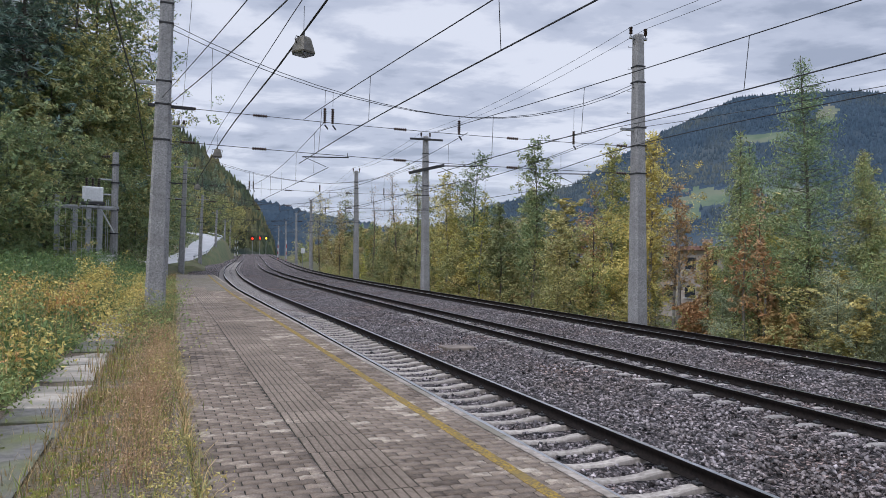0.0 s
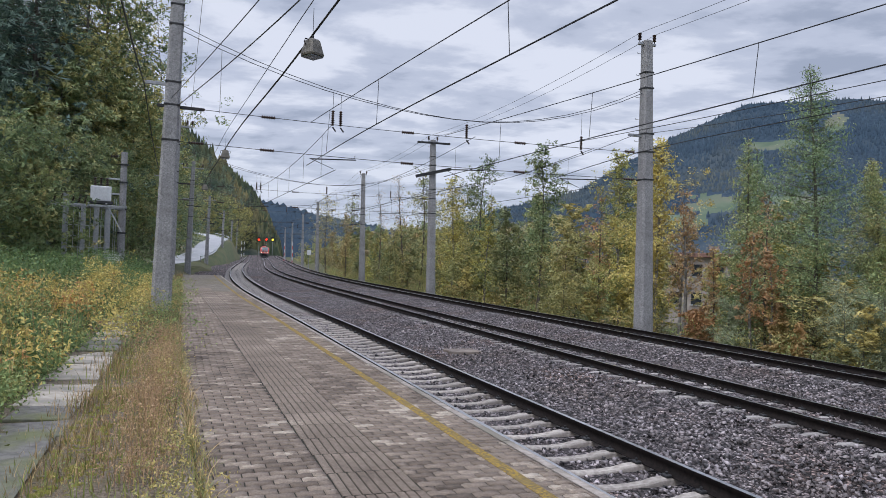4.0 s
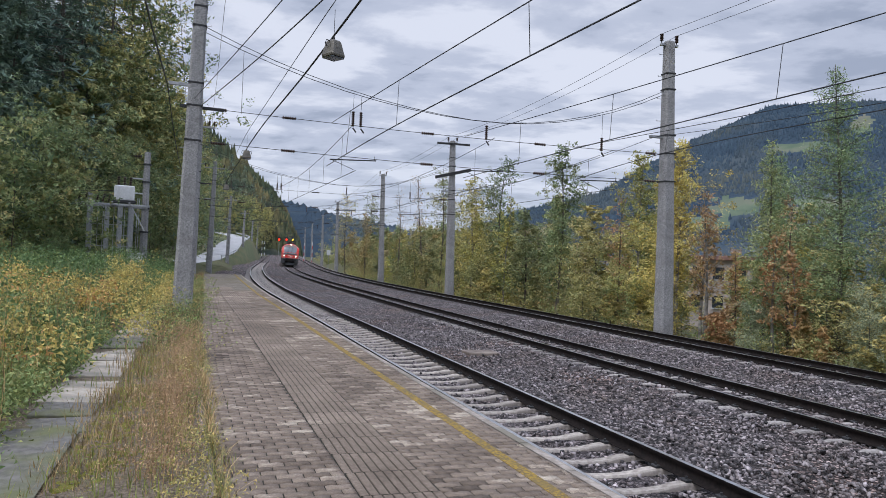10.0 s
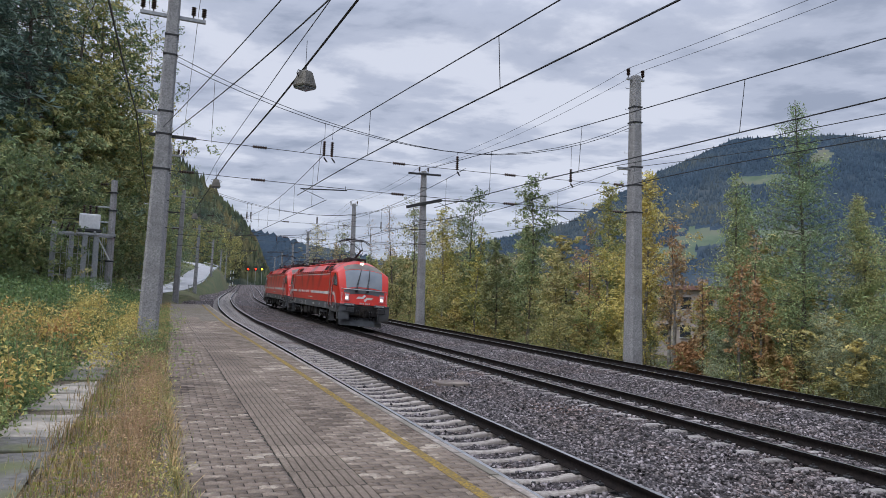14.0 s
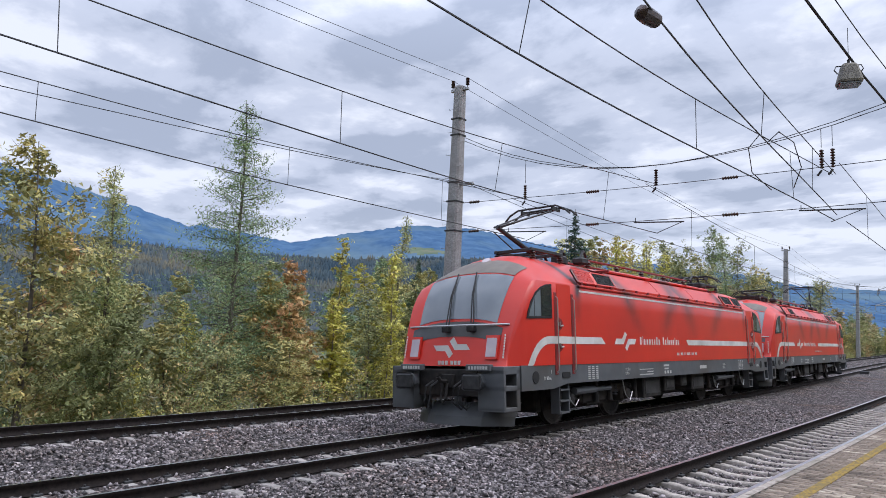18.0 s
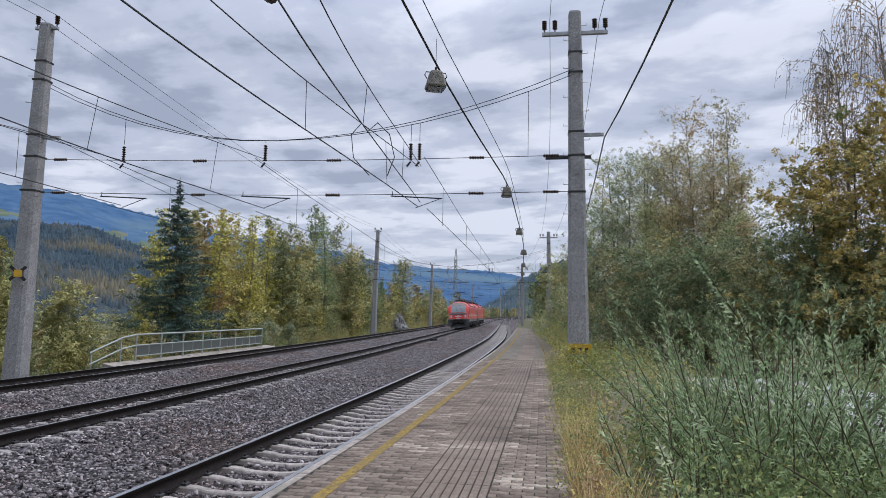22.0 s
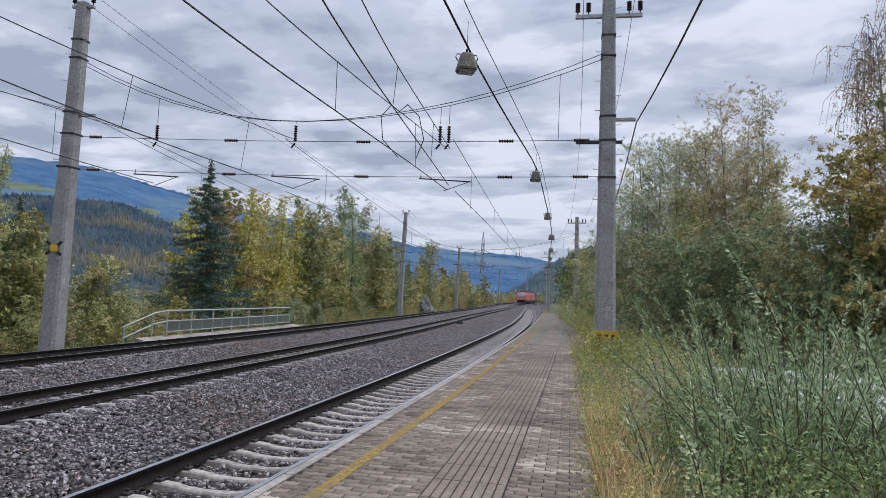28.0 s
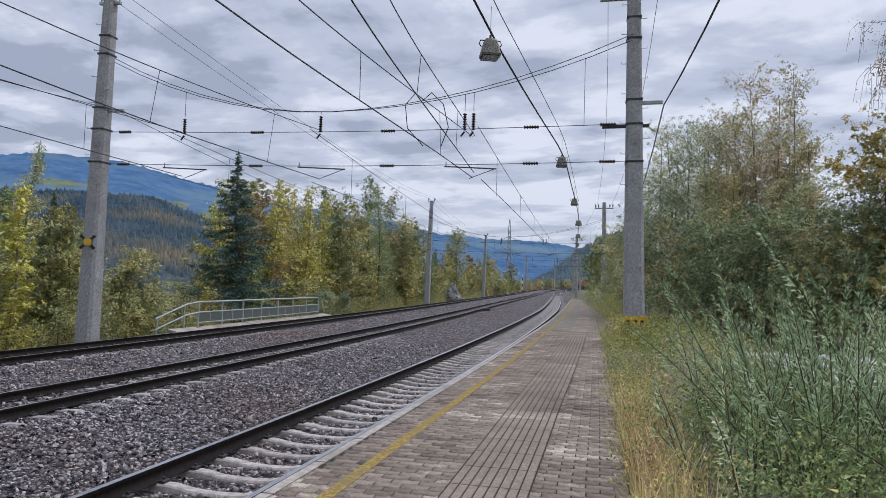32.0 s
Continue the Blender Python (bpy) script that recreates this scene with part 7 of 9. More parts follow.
WOODS += [("lateoak", -161.3, 66, 6.8), ("lateoak", -160.4, 80, 5.4), ("oak", -159.4, 105, 4.2), ("oak", -158.6, 130, 3.2), ("thicket", -158.0, 170, 2.2), ("lateoak", -162.3, 56, 8.6), ("rustoak", -163.4, 50, 11.8), ("darkoak", -164.6, 46, 10.0), ("silver", -165.2, 46, 12.2), ("silver", -166.8, 44, 11.8), ("airy", -167.4, 43, 12.8), ("airy", -168.9, 41, 13.0), ("airy", -170.0, 41, 15.6), ("airy", -172.2, 40, 15.8), ("silver", -168.6, 43, 11.8), ("airy", -171.2, 39, 14.2), ("darkoak", -171.6, 41, 11.2), ("darkoak", -173.4, 40, 10.4), ("airy", -173.2, 38, 10.8)]
WOODS += [("darkoak", -166.4, 41, 9.0), ("rustoak", -168.4, 39, 8.6), ("rustoak", -170.8, 37, 8.0), ("darkoak", -172.9, 36, 7.6), ("darkoak", -175.2, 34, 5.8), ("maple", -178.6, 29, 11.6), ("maple", -180.9, 28, 14.2), ("maple", -183.8, 28, 16.0), ("maple", -187.0, 29, 16.0), ("airy", -179.6, 34, 17.0), ("weeping", -180.4, 31, 19.5), ("weeping", -183.2, 33, 21.5)]
WOODS += [("darkoak", -164.2, 47, 12.0), ("silver", -166.0, 45, 12.6), ("rustoak", -167.8, 44, 12.4), ("silver", -169.6, 43, 12.8), ("rustoak", -171.9, 42, 12.2)]
WOODS += [("hedge", -162.5, 44, 4), ("hedge", -164.5, 38, 4.2), ("hedge", -166.5, 35, 4.4), ("hedge", -169, 33, 4.6), ("hedge", -171.5, 32, 5), ("hedge", -174, 30, 5), ("hedge", -177, 29, 5.4), ("hedge", -180, 28, 5.4), ("hedge", -161.2, 55, 3.6), ("hedge", -160, 70, 3.2), ("hedge", -183, 28, 5.4)]
for i, (k, az, d, el) in enumerate(WOODS):
    plant(k, az, d, el, 400 + i, 0.5 if d > 100 else 0.8)

# young growth behind the line on the valley side: a continuous belt, few shapes, many copies
random.seed(11)
KINDS = ("broad", "yellow", "orange", "bare", "bush", "larchthin", "poplar", "broad", "airy", "bush")
PICK = (0, 7, 5, 7, 1, 5, 4, 6, 0, 8, 3, 9, 7, 1, 5, 2, 8, 5, 7)
protos = [tree_thing(k, 6.0, 700 + i, 0.46, 1.25) for i, k in enumerate(KINDS)]
used = set()


def belt(s, o, h, k):
    """One tree of the belt, h metres high; only low bushes on the old meadow before the tall spruce."""
    if -35.0 - 1.78 * (o - 12.3) < s < -27.2 - 1.33 * (o - 12.3):
        h, k = min(h, random.uniform(2.2, 3.6)), (1, 2, 4, 0, 3)[int(abs(s) * 7) % 5]
    m = at(s, o, bank_z(s, o) - 0.1, random.uniform(0, 360))
    if k in used:
        t = copy_thing(protos[k], m)
    else:
        used.add(k)
        t = protos[k]
        t.matrix_basis = m
    w = h / 6.0 * (1.2 if h > 4 else 1.4)
    t.scale = (w * random.uniform(0.9, 1.25), w * random.uniform(0.9, 1.25), h / 6.0)


def clearing(s, o):
    """Openings in the belt: by the far mast and the railing."""
    return (-50 < s < -29 and o < 12.5) or (-110 < s < -100 and o < 15.5) or (o < 28 and abs(s - 27.6 - 1.21 * (o - 12.3)) < 1.9)


i = 0
for o, lo, hi, step, a, b in ((12.3, 1.6, 3.4, 2.3, -110, 110), (15.0, 3.4, 6.2, 2.1, -120, 120), (19.5, 5.0, 8.0, 2.5, -130, 130), (26.0, 6.5, 9.5, 5.5, -160, 170)):
    s = a
    while s < b:
        ss, oo = s + random.gauss(0, 0.7), o + random.gauss(0, 0.9)
        far = 1.0 + (0.6 if ss < 0 else 0.35) * min(1.0, max(0.0, (abs(ss) - 35) / 35))
        i += 1
        if not clearing(ss, oo):
            k = PICK[(i * 7 + int(o)) % len(PICK)]
            belt(ss, oo, random.uniform(lo, hi) * far, (4, 9, 1, 0)[i % 4] if o < 13 else k)
        s += step * random.uniform(0.75, 1.25) * (1.0 if abs(s) < 60 else 1.8)
for j in range(90):
    ss = -118 - 3.0 * j + random.gauss(0, 1.0)
    belt(ss, 12.2 + abs(random.gauss(0, 2.2)), random.uniform(3.2, 6.0), (4, 9, 1, 0, 7, 2)[j % 6])
for s0, s1 in ((-260, -120), (120, 260)):
    for j in range(26):
        ss = s0 + (s1 - s0) * (j + random.random()) / 26
        belt(ss, 13 + random.uniform(0, 9), random.uniform(6, 11), PICK[j % len(PICK)])


for k in range(len(protos)):
    if k not in used:
        belt(-95 - 4 * k, 18, 8, k)


# ---- low growth ----
def blades(name, s, o, z, h, width, lean, material, label, seed):
    """Grass blades or thin stalks, each a bent strip."""
    rng = np.random.default_rng(seed)
    n = len(s)
    x, y, a = plan(s, o)
    base = np.stack([x, y, z + rise(s)], -1)
    ang = rng.uniform(0, 2 * np.pi, n)
    d = np.stack([np.cos(ang), np.sin(ang), np.zeros(n)], -1)
    side = np.stack([-np.sin(ang), np.cos(ang), np.zeros(n)], -1) * (width * rng.uniform(0.6, 1.3, n))[:, None]
    ln = (lean * rng.uniform(0.2, 1.3, n))[:, None]
    up = np.array([0, 0, 1.0])
    p1 = base + up * (h * 0.55)[:, None] + d * ln * (h * 0.25)[:, None]
    p2 = base + up * h[:, None] + d * ln * (h * 0.8)[:, None]
    v = np.stack([base - side, base + side, p1 - side * 0.8, p1 + side * 0.8, p2 - side * 0.15, p2 + side * 0.15], 1).reshape(-1, 3)
    k = 6 * np.arange(n)[:, None]
    f = np.concatenate([k + [0, 1, 3, 2], k + [2, 3, 5, 4]])
    return tagged(raw(name, v, f, material), label, "grass", kind="stuff")


M_DRY = leafmat("dry_grass", [(0.05, 0.042, 0.020), (0.105, 0.078, 0.036), (0.19, 0.14, 0.064), (0.09, 0.10, 0.036), (0.06, 0.075, 0.025)], 0.2)
M_STRAW = leafmat("straw_grass", [(0.17, 0.10, 0.042), (0.28, 0.18, 0.075), (0.40, 0.28, 0.12)], 0.25)
M_SEED = leafmat("seed_heads", [(0.085, 0.055, 0.032), (0.14, 0.092, 0.05), (0.21, 0.155, 0.085)], 0.2)
M_GRASSB = leafmat("green_grass", [(0.06, 0.085, 0.02), (0.11, 0.13, 0.03), (0.17, 0.17, 0.05)], 0.3)
M_WEED = leafmat("weed_leaves", [(0.035, 0.066, 0.024), (0.065, 0.10, 0.034), (0.10, 0.13, 0.044), (0.16, 0.15, 0.05), (0.26, 0.175, 0.05)], 0.2)
M_BRAMBLE = leafmat("bramble_leaves", [(0.05, 0.08, 0.03), (0.08, 0.11, 0.036), (0.14, 0.14, 0.045), (0.27, 0.185, 0.05), (0.38, 0.19, 0.05), (0.30, 0.11, 0.04)], 0.2)
M_MOSS = mat("moss", (0.12, 0.13, 0.02), (0.19, 0.18, 0.03), 25, 0.95, bump=0.5, bscale=90)


def clumps(name, s, o, z, h, leaves, leaf, spread, material, label, seed, cat="weeds"):
    """Leafy weeds: leaves strewn round upright stems."""
    rng = np.random.default_rng(seed)
    n, leaves = len(s), int(leaves * 1.15)
    x, y, a = plan(s, o)
    q = rng.uniform(0.12, 1, (n, leaves)) ** 0.8
    lean = rng.normal(0, 0.22, (n, 2))
    sp = spread * (0.4 + 0.8 * np.sin(np.pi * np.clip(q, 0, 1)))
    c = np.empty((n, leaves, 3))
    c[..., 0] = x[:, None] + lean[:, :1] * q * h[:, None] + rng.normal(0, 1, (n, leaves)) * sp
    c[..., 1] = y[:, None] + lean[:, 1:] * q * h[:, None] + rng.normal(0, 1, (n, leaves)) * sp
    c[..., 2] = (z + rise(s))[:, None] + q * h[:, None]
    ob = crown_mesh(name, c.reshape(-1, 3), leaf * 0.95, material, None, seed=seed, lean=True, slim=0.62)
    return tagged(ob, label, cat, kind="stuff")


rng = np.random.default_rng(21)


def verge_z(s, o):
    return ground_height(s, o)


n = 13000
s = rng.uniform(2.5, 58, n) ** 1.0
o = np.where(rng.random(n) < 0.6, -10.42 + rng.normal(0, 0.16, n), -11.1 + rng.normal(0, 0.22, n))
o = np.minimum(o, back_o(s) - 0.02)
tuft = 0.5 + 0.9 * np.array([max(0.0, noise.noise((a * 0.55, b * 1.2, 2))) for a, b in zip(s, o)])
blades("dry_grass", s, o, verge_z(s, o), rng.uniform(0.15, 0.62, n) * tuft * np.interp(s, [3, 8, 20], [0.35, 0.8, 1.3]), 0.005, 0.6, M_DRY, "dry brown grass along the platform's back edge", 22)
n = 4800
s = rng.uniform(3.4, 11, n)
o = np.where(rng.random(n) < 0.62, -11.15 + rng.normal(0, 0.2, n), -10.4 + rng.normal(0, 0.12, n))
o = np.minimum(o, back_o(s) - 0.03)
tuft = 0.35 + 1.3 * np.array([max(0.0, noise.noise((a * 0.9, b * 0.9, 6))) for a, b in zip(s, o)])
blades("dry_grass", s, o, verge_z(s, o), rng.uniform(0.10, 0.38, n) * tuft, 0.003, 0.9, M_DRY, "tufts of ochre dry grass beside the old path", 25)
n = 5200
s, o = np.where(rng.random(n) < 0.45, rng.uniform(3, 16, n), rng.uniform(-60, 58, n)), -10.5 + rng.normal(0, 0.5, n)
o = np.minimum(o, back_o(s) - 0.04)
blades("green_grass", s, o, verge_z(s, o), rng.uniform(0.06, 0.28, n), 0.006, 0.5, M_GRASSB, "low green grass beside the platform", 23)
n = 3000
s, o = rng.uniform(-30, -1.5, n), -10.15 + rng.normal(0, 0.30, n)
o = np.minimum(o, back_o(s) - 0.03)
blades("dry_grass", s, o, verge_z(s, o), rng.uniform(0.08, 0.42, n), 0.005, 0.9, M_DRY, "pale dry grass along the platform's back edge", 24)
n = 2600
s = np.where(rng.random(n) < 0.5, rng.uniform(5, 14, n), rng.uniform(-40, 45, n))
s = np.where(abs(s) < 5, s + 10 * np.sign(s), s)
o = back_o(s) - 0.02 + np.abs(rng.normal(0, 0.09, n)) * (0.4 + np.array([max(0.0, noise.noise((q * 0.8, 0, 9))) for q in s]) * 2.4)
blades("edge_grass", s, o, np.full(n, 0.47), rng.uniform(0.04, 0.20, n), 0.004, 1.4, M_DRY, "short dry grass creeping over the platform's back edge", 26)
# rust-brown flowering grasses: thin stalks with loose seed heads
n = 1500
s = np.where(rng.random(n) < 0.75, rng.uniform(6.5, 17, n), rng.uniform(-9, -3, n))
o = np.where(s > 0, -10.55 + rng.normal(0, 0.2, n), back_o(s) - 0.05 - np.abs(rng.normal(0, 0.16, n)))
o = np.minimum(o, back_o(s) - 0.03)
h = rng.uniform(0.3, 0.72, n) * np.array([0.6 + 0.9 * max(0.0, noise.noise((a * 0.8, b * 0.8, 14))) for a, b in zip(s, o)])
blades("seed_grass", s, o, verge_z(s, o), h, 0.0028, 0.45, M_SEED, "thin rust-brown grass stalks gone to seed", 27)
q = 9
x, y, a = plan(s, o)
up = rng.uniform(0.62, 1.05, (n, q))
head = np.stack([x[:, None] + rng.normal(0, 0.025, (n, q)), y[:, None] + rng.normal(0, 0.025, (n, q)), (verge_z(s, o) + rise(s))[:, None] + up * h[:, None]], -1)
tagged(crown_mesh("seed_heads", head.reshape(-1, 3), 0.017, M_SEED, None, seed=28, lean=True, slim=0.4), "feathery brown seed heads on the verge grass", "grass", kind="stuff")
# weeds on the verge: tall green and yellow growth left of the slab path, bramble in autumn colours
n = 1100
s, o = rng.uniform(11, 58, n), rng.uniform(-18.5, -12.15, n)
clumps("verge_weeds", s, o, verge_z(s, o), rng.uniform(0.75, 1.45, n) * np.interp(o, [-13.6, -12.15], [1, 0.45]) * np.interp(s, [6, 12, 20, 40], [0.6, 0.95, 1.3, 1.45]), 60, 0.05, 0.2, M_WEED, "tall mixed weeds, green with yellow patches", 31)
def lumpy(s, o, seed, scale=0.7):
    """Taller and lower drifts in the growth."""
    return np.array([0.62 + 0.95 * max(-0.2, noise.noise((a * scale, b * scale, seed))) for a, b in zip(s, o)])


n = 1500
s, o = rng.uniform(5.2, 17, n), rng.uniform(-14.6, -12.1, n)
clumps("verge_weeds", s, o, verge_z(s, o), lumpy(s, o, 4) * rng.uniform(0.6, 1.5, n) * np.interp(o, [-13.2, -12.1], [1, 0.5]) * np.interp(s, [6, 12], [0.7, 1.0]), 52, 0.030, 0.13, M_WEED, "tall fine-leaved weeds, green, yellow and rust", 39)
n = 1400
s, o = rng.uniform(5.2, 30, n), rng.uniform(-14.8, -12.05, n)
blades("weed_stalks", s, o, verge_z(s, o), rng.uniform(0.7, 1.6, n), 0.004, 0.4, M_DRY, "brown weed stalks standing over the verge", 40)
n = 900
s, o = rng.uniform(7.5, 26, n), rng.uniform(-14.8, -12.2, n)
drift = lumpy(s, o, 12, 0.45)
s, o, drift = s[drift > 0.66], o[drift > 0.66], drift[drift > 0.66]
n = len(s)
clumps("bramble", s, o, verge_z(s, o), drift * rng.uniform(0.75, 1.45, n) * np.interp(s, [9, 14, 24], [0.8, 1.05, 1.35]), 70, 0.042, 0.18, M_BRAMBLE, "bramble and hops in orange and yellow leaf", 32)
n = 160
s, o = rng.uniform(14, 45, n), -10.75 + rng.normal(0, 0.4, n)
clumps("verge_weeds", s, o, verge_z(s, o), rng.uniform(0.3, 0.9, n), 40, 0.034, 0.13, M_WEED, "weeds at the foot of the masts", 33)
n = 800
s, o = rng.uniform(-70, -7, n), rng.uniform(-13.2, -10.1, n)
clumps("verge_weeds", s, o, verge_z(s, o), rng.uniform(0.3, 0.95, n), 44, 0.036, 0.15, M_WEED, "green and yellow weeds beside the platform", 34)
n = 460
s, o = rng.uniform(-9.5, -2.2, n), rng.uniform(-14.2, -10.3, n)
clumps("willow_weeds", s, o, verge_z(s, o), rng.uniform(0.35, 0.95, n), 90, 0.021, 0.13, M_WEED, "leafy weeds round the willow", 35)
n = 900
s, o = rng.uniform(-150, 140, n), 10.4 + np.abs(rng.normal(0, 1.0, n))
clumps("trackside_weeds", s, o, verge_z(s, o), rng.uniform(0.5, 1.9, n), 46, 0.06, 0.28, M_WEED, "tall weeds on the far bank of the line", 36)
n = 520
s, o = rng.uniform(-150, 140, n), 11.0 + np.abs(rng.normal(0, 1.4, n))
clumps("trackside_shrubs", s, o, verge_z(s, o), rng.uniform(0.8, 2.6, n), 60, 0.07, 0.34, L_ORANGE, "brown and rusty undergrowth on the far bank", 37)
n = 700
s, o = rng.uniform(-60, 60, n), rng.uniform(-24, -17.5, n)
clumps("verge_weeds", s, o, verge_z(s, o), rng.uniform(0.3, 1.0, n), 40, 0.06, 0.2, M_WEED, "rough growth at the edge of the yard", 38)


n = 260
s = rng.uniform(-24, -4, n)
o = back_o(s) - np.abs(rng.normal(0.08, 0.28, n))
clumps("edge_weeds", s, o, verge_z(s, o) + 0.1, rng.uniform(0.12, 0.6, n), 60, 0.018, 0.11, M_BRAMBLE, "green and yellow weeds leaning over the platform's back edge", 41)
n = 300
s = rng.uniform(4, 40, n)
o = back_o(s) - np.abs(rng.normal(0.1, 0.3, n))
clumps("edge_weeds", s, o, verge_z(s, o) + 0.05, rng.uniform(0.10, 0.42, n), 60, 0.016, 0.09, M_WEED, "small weeds in the dry grass by the platform", 42)
n = 260
s, o = rng.uniform(17, 45, n), rng.uniform(-12.4, -11.0, n)
clumps("verge_weeds", s, o, verge_z(s, o), rng.uniform(0.3, 0.9, n), 40, 0.04, 0.16, M_BRAMBLE, "weeds grown over the far end of the slab path", 43)


n = 170
s, o = rng.uniform(-120, -62, n), rng.uniform(-14.5, -10.6, n)
clumps("platform_end_shrubs", s, o, verge_z(s, o), rng.uniform(0.7, 2.3, n), 70, 0.075, 0.32, M_BRAMBLE, "low green and rusty shrubs beside the platform's end", 47, "shrubs")
n = 70
s, o = -21.3 + rng.normal(0, 0.6, n), -10.5 + rng.normal(0, 0.28, n)
clumps("hop_vine", s, o, verge_z(s, o), rng.uniform(0.3, 1.15, n), 50, 0.045, 0.14, L_YELLOW, "yellow hop leaves climbing round the mast foot", 45)
n = 34
s, o = -4.4 + rng.normal(0, 0.12, n), -11.05 + rng.normal(0, 0.08, n)
clumps("bramble", s, o, verge_z(s, o), rng.uniform(0.35, 0.85, n), 14, 0.032, 0.06, M_BRAMBLE, "orange bramble leaves among the willow shoots", 46)
n = 1700
s = rng.uniform(-10, -3, n)
o = back_o(s) - np.abs(rng.normal(0.1, 0.25, n))
blades("dry_grass", s, o, verge_z(s, o) + 0.1, rng.uniform(0.12, 0.5, n), 0.005, 0.8, M_STRAW, "ochre dry grass at the platform's edge before the willows", 44)


def willow_shrub(cs, co, count, seed, tall=1.0):
    """A willow bush: long straight shoots fanning from one root, with narrow silvery leaves."""
    t = tagged(new("willow_shrub"), "silvery green willow bush with long upright shoots", "shrub", "willow bushes")
    t.matrix_basis = at(cs, co, 0.28)
    rng = np.random.default_rng(seed)
    rnd = random.Random(seed)
    allp = []
    for i in range(count):
        bm = bmesh.new()
        a = rnd.uniform(0, 6.283)
        h = rnd.uniform(0.9, 1.75) * (1.3 if rnd.random() < 0.18 else 1) * tall
        out = abs(rnd.gauss(0.0, 0.42))
        d = Vector((math.cos(a), math.sin(a), 0))
        p0 = d * rnd.uniform(0, 0.65) + Vector((0, 0, -0.05))
        side = Vector((-d.y, d.x, 0)) * rnd.gauss(0, 0.10)
        pts = [p0 + (d * out + side) * h * (q ** 1.15) + Vector((0, 0, h * (q - 0.10 * q * q * (1 + out)))) for q in (0, 0.25, 0.5, 0.75, 1.0)]
        polytube(bm, pts, [0.009, 0.0075, 0.006, 0.0045, 0.002], 4)
        part("shoot", bm, M_TWIG, t)
        m = int(84 * h)
        q = np.sort(rng.uniform(0.12, 1.0, m))
        idx = np.clip((q * 4).astype(int), 0, 3)
        P4 = np.array([list(p) for p in pts])
        f = (q * 4 - idx)[:, None]
        c = P4[idx] * (1 - f) + P4[idx + 1] * f
        stem = P4[idx + 1] - P4[idx]
        stem /= np.linalg.norm(stem, axis=1, keepdims=True)
        ra = rng.normal(size=(m, 3)); ra -= (ra * stem).sum(1, keepdims=True) * stem; ra /= np.linalg.norm(ra, axis=1, keepdims=True)
        ld = stem * 0.7 + ra * 0.7
        ld /= np.linalg.norm(ld, axis=1, keepdims=True)
        ln = rng.uniform(0.028, 0.052, (m, 1)) * (1.15 - 0.45 * q[:, None])
        tw = rng.uniform(0, 0.16, (m, 1)) * (1 - q[:, None])
        allp.append((c + ra * tw, ld, ln, np.cross(ld, ra)))
    c, ld, ln, w = [np.concatenate(k) for k in zip(*allp)]
    w = w / (np.linalg.norm(w, axis=1, keepdims=True) + 1e-9) * 0.0084
    v = np.stack([c, c + ld * ln + w, c + ld * ln * 2, c + ld * ln - w], 1).reshape(-1, 3)
    ob = raw("foliage", v, np.arange(len(v)).reshape(-1, 4), L_WILLOW, t)


M_TWIG = mat("willow_twig", (0.07, 0.05, 0.035), (0.13, 0.10, 0.06), 9, 0.8)
for i, (cs, co, count, tall) in enumerate(((-7.2, -11.5, 76, 1.32), (-8.6, -12.5, 67, 1.40), (-6.2, -12.3, 40, 1.22), (-7.6, -13.4, 30, 1.42), (-8.9, -11.2, 40, 1.04), (-10.4, -12.3, 40, 1.10), (-6.6, -10.7, 23, 0.76))):
    willow_shrub(cs, co, int(count * 0.78), 77 + i, tall)

# ---- overhead line: head-spans, feeders, lamps ----
def string_insulator(bm, p0, p1, n=7, r=0.075):
    """A ribbed insulator between two points."""
    p0, p1 = Vector(p0), Vector(p1)
    d = p1 - p0
    prof = []
    for i in range(n):
        h = d.length * i / n
        prof += [(0.03, h), (r, h + d.length / n * 0.4), (0.03, h + d.length / n * 0.85)]
    lathe(bm, prof, 8, p0, d.normalized())


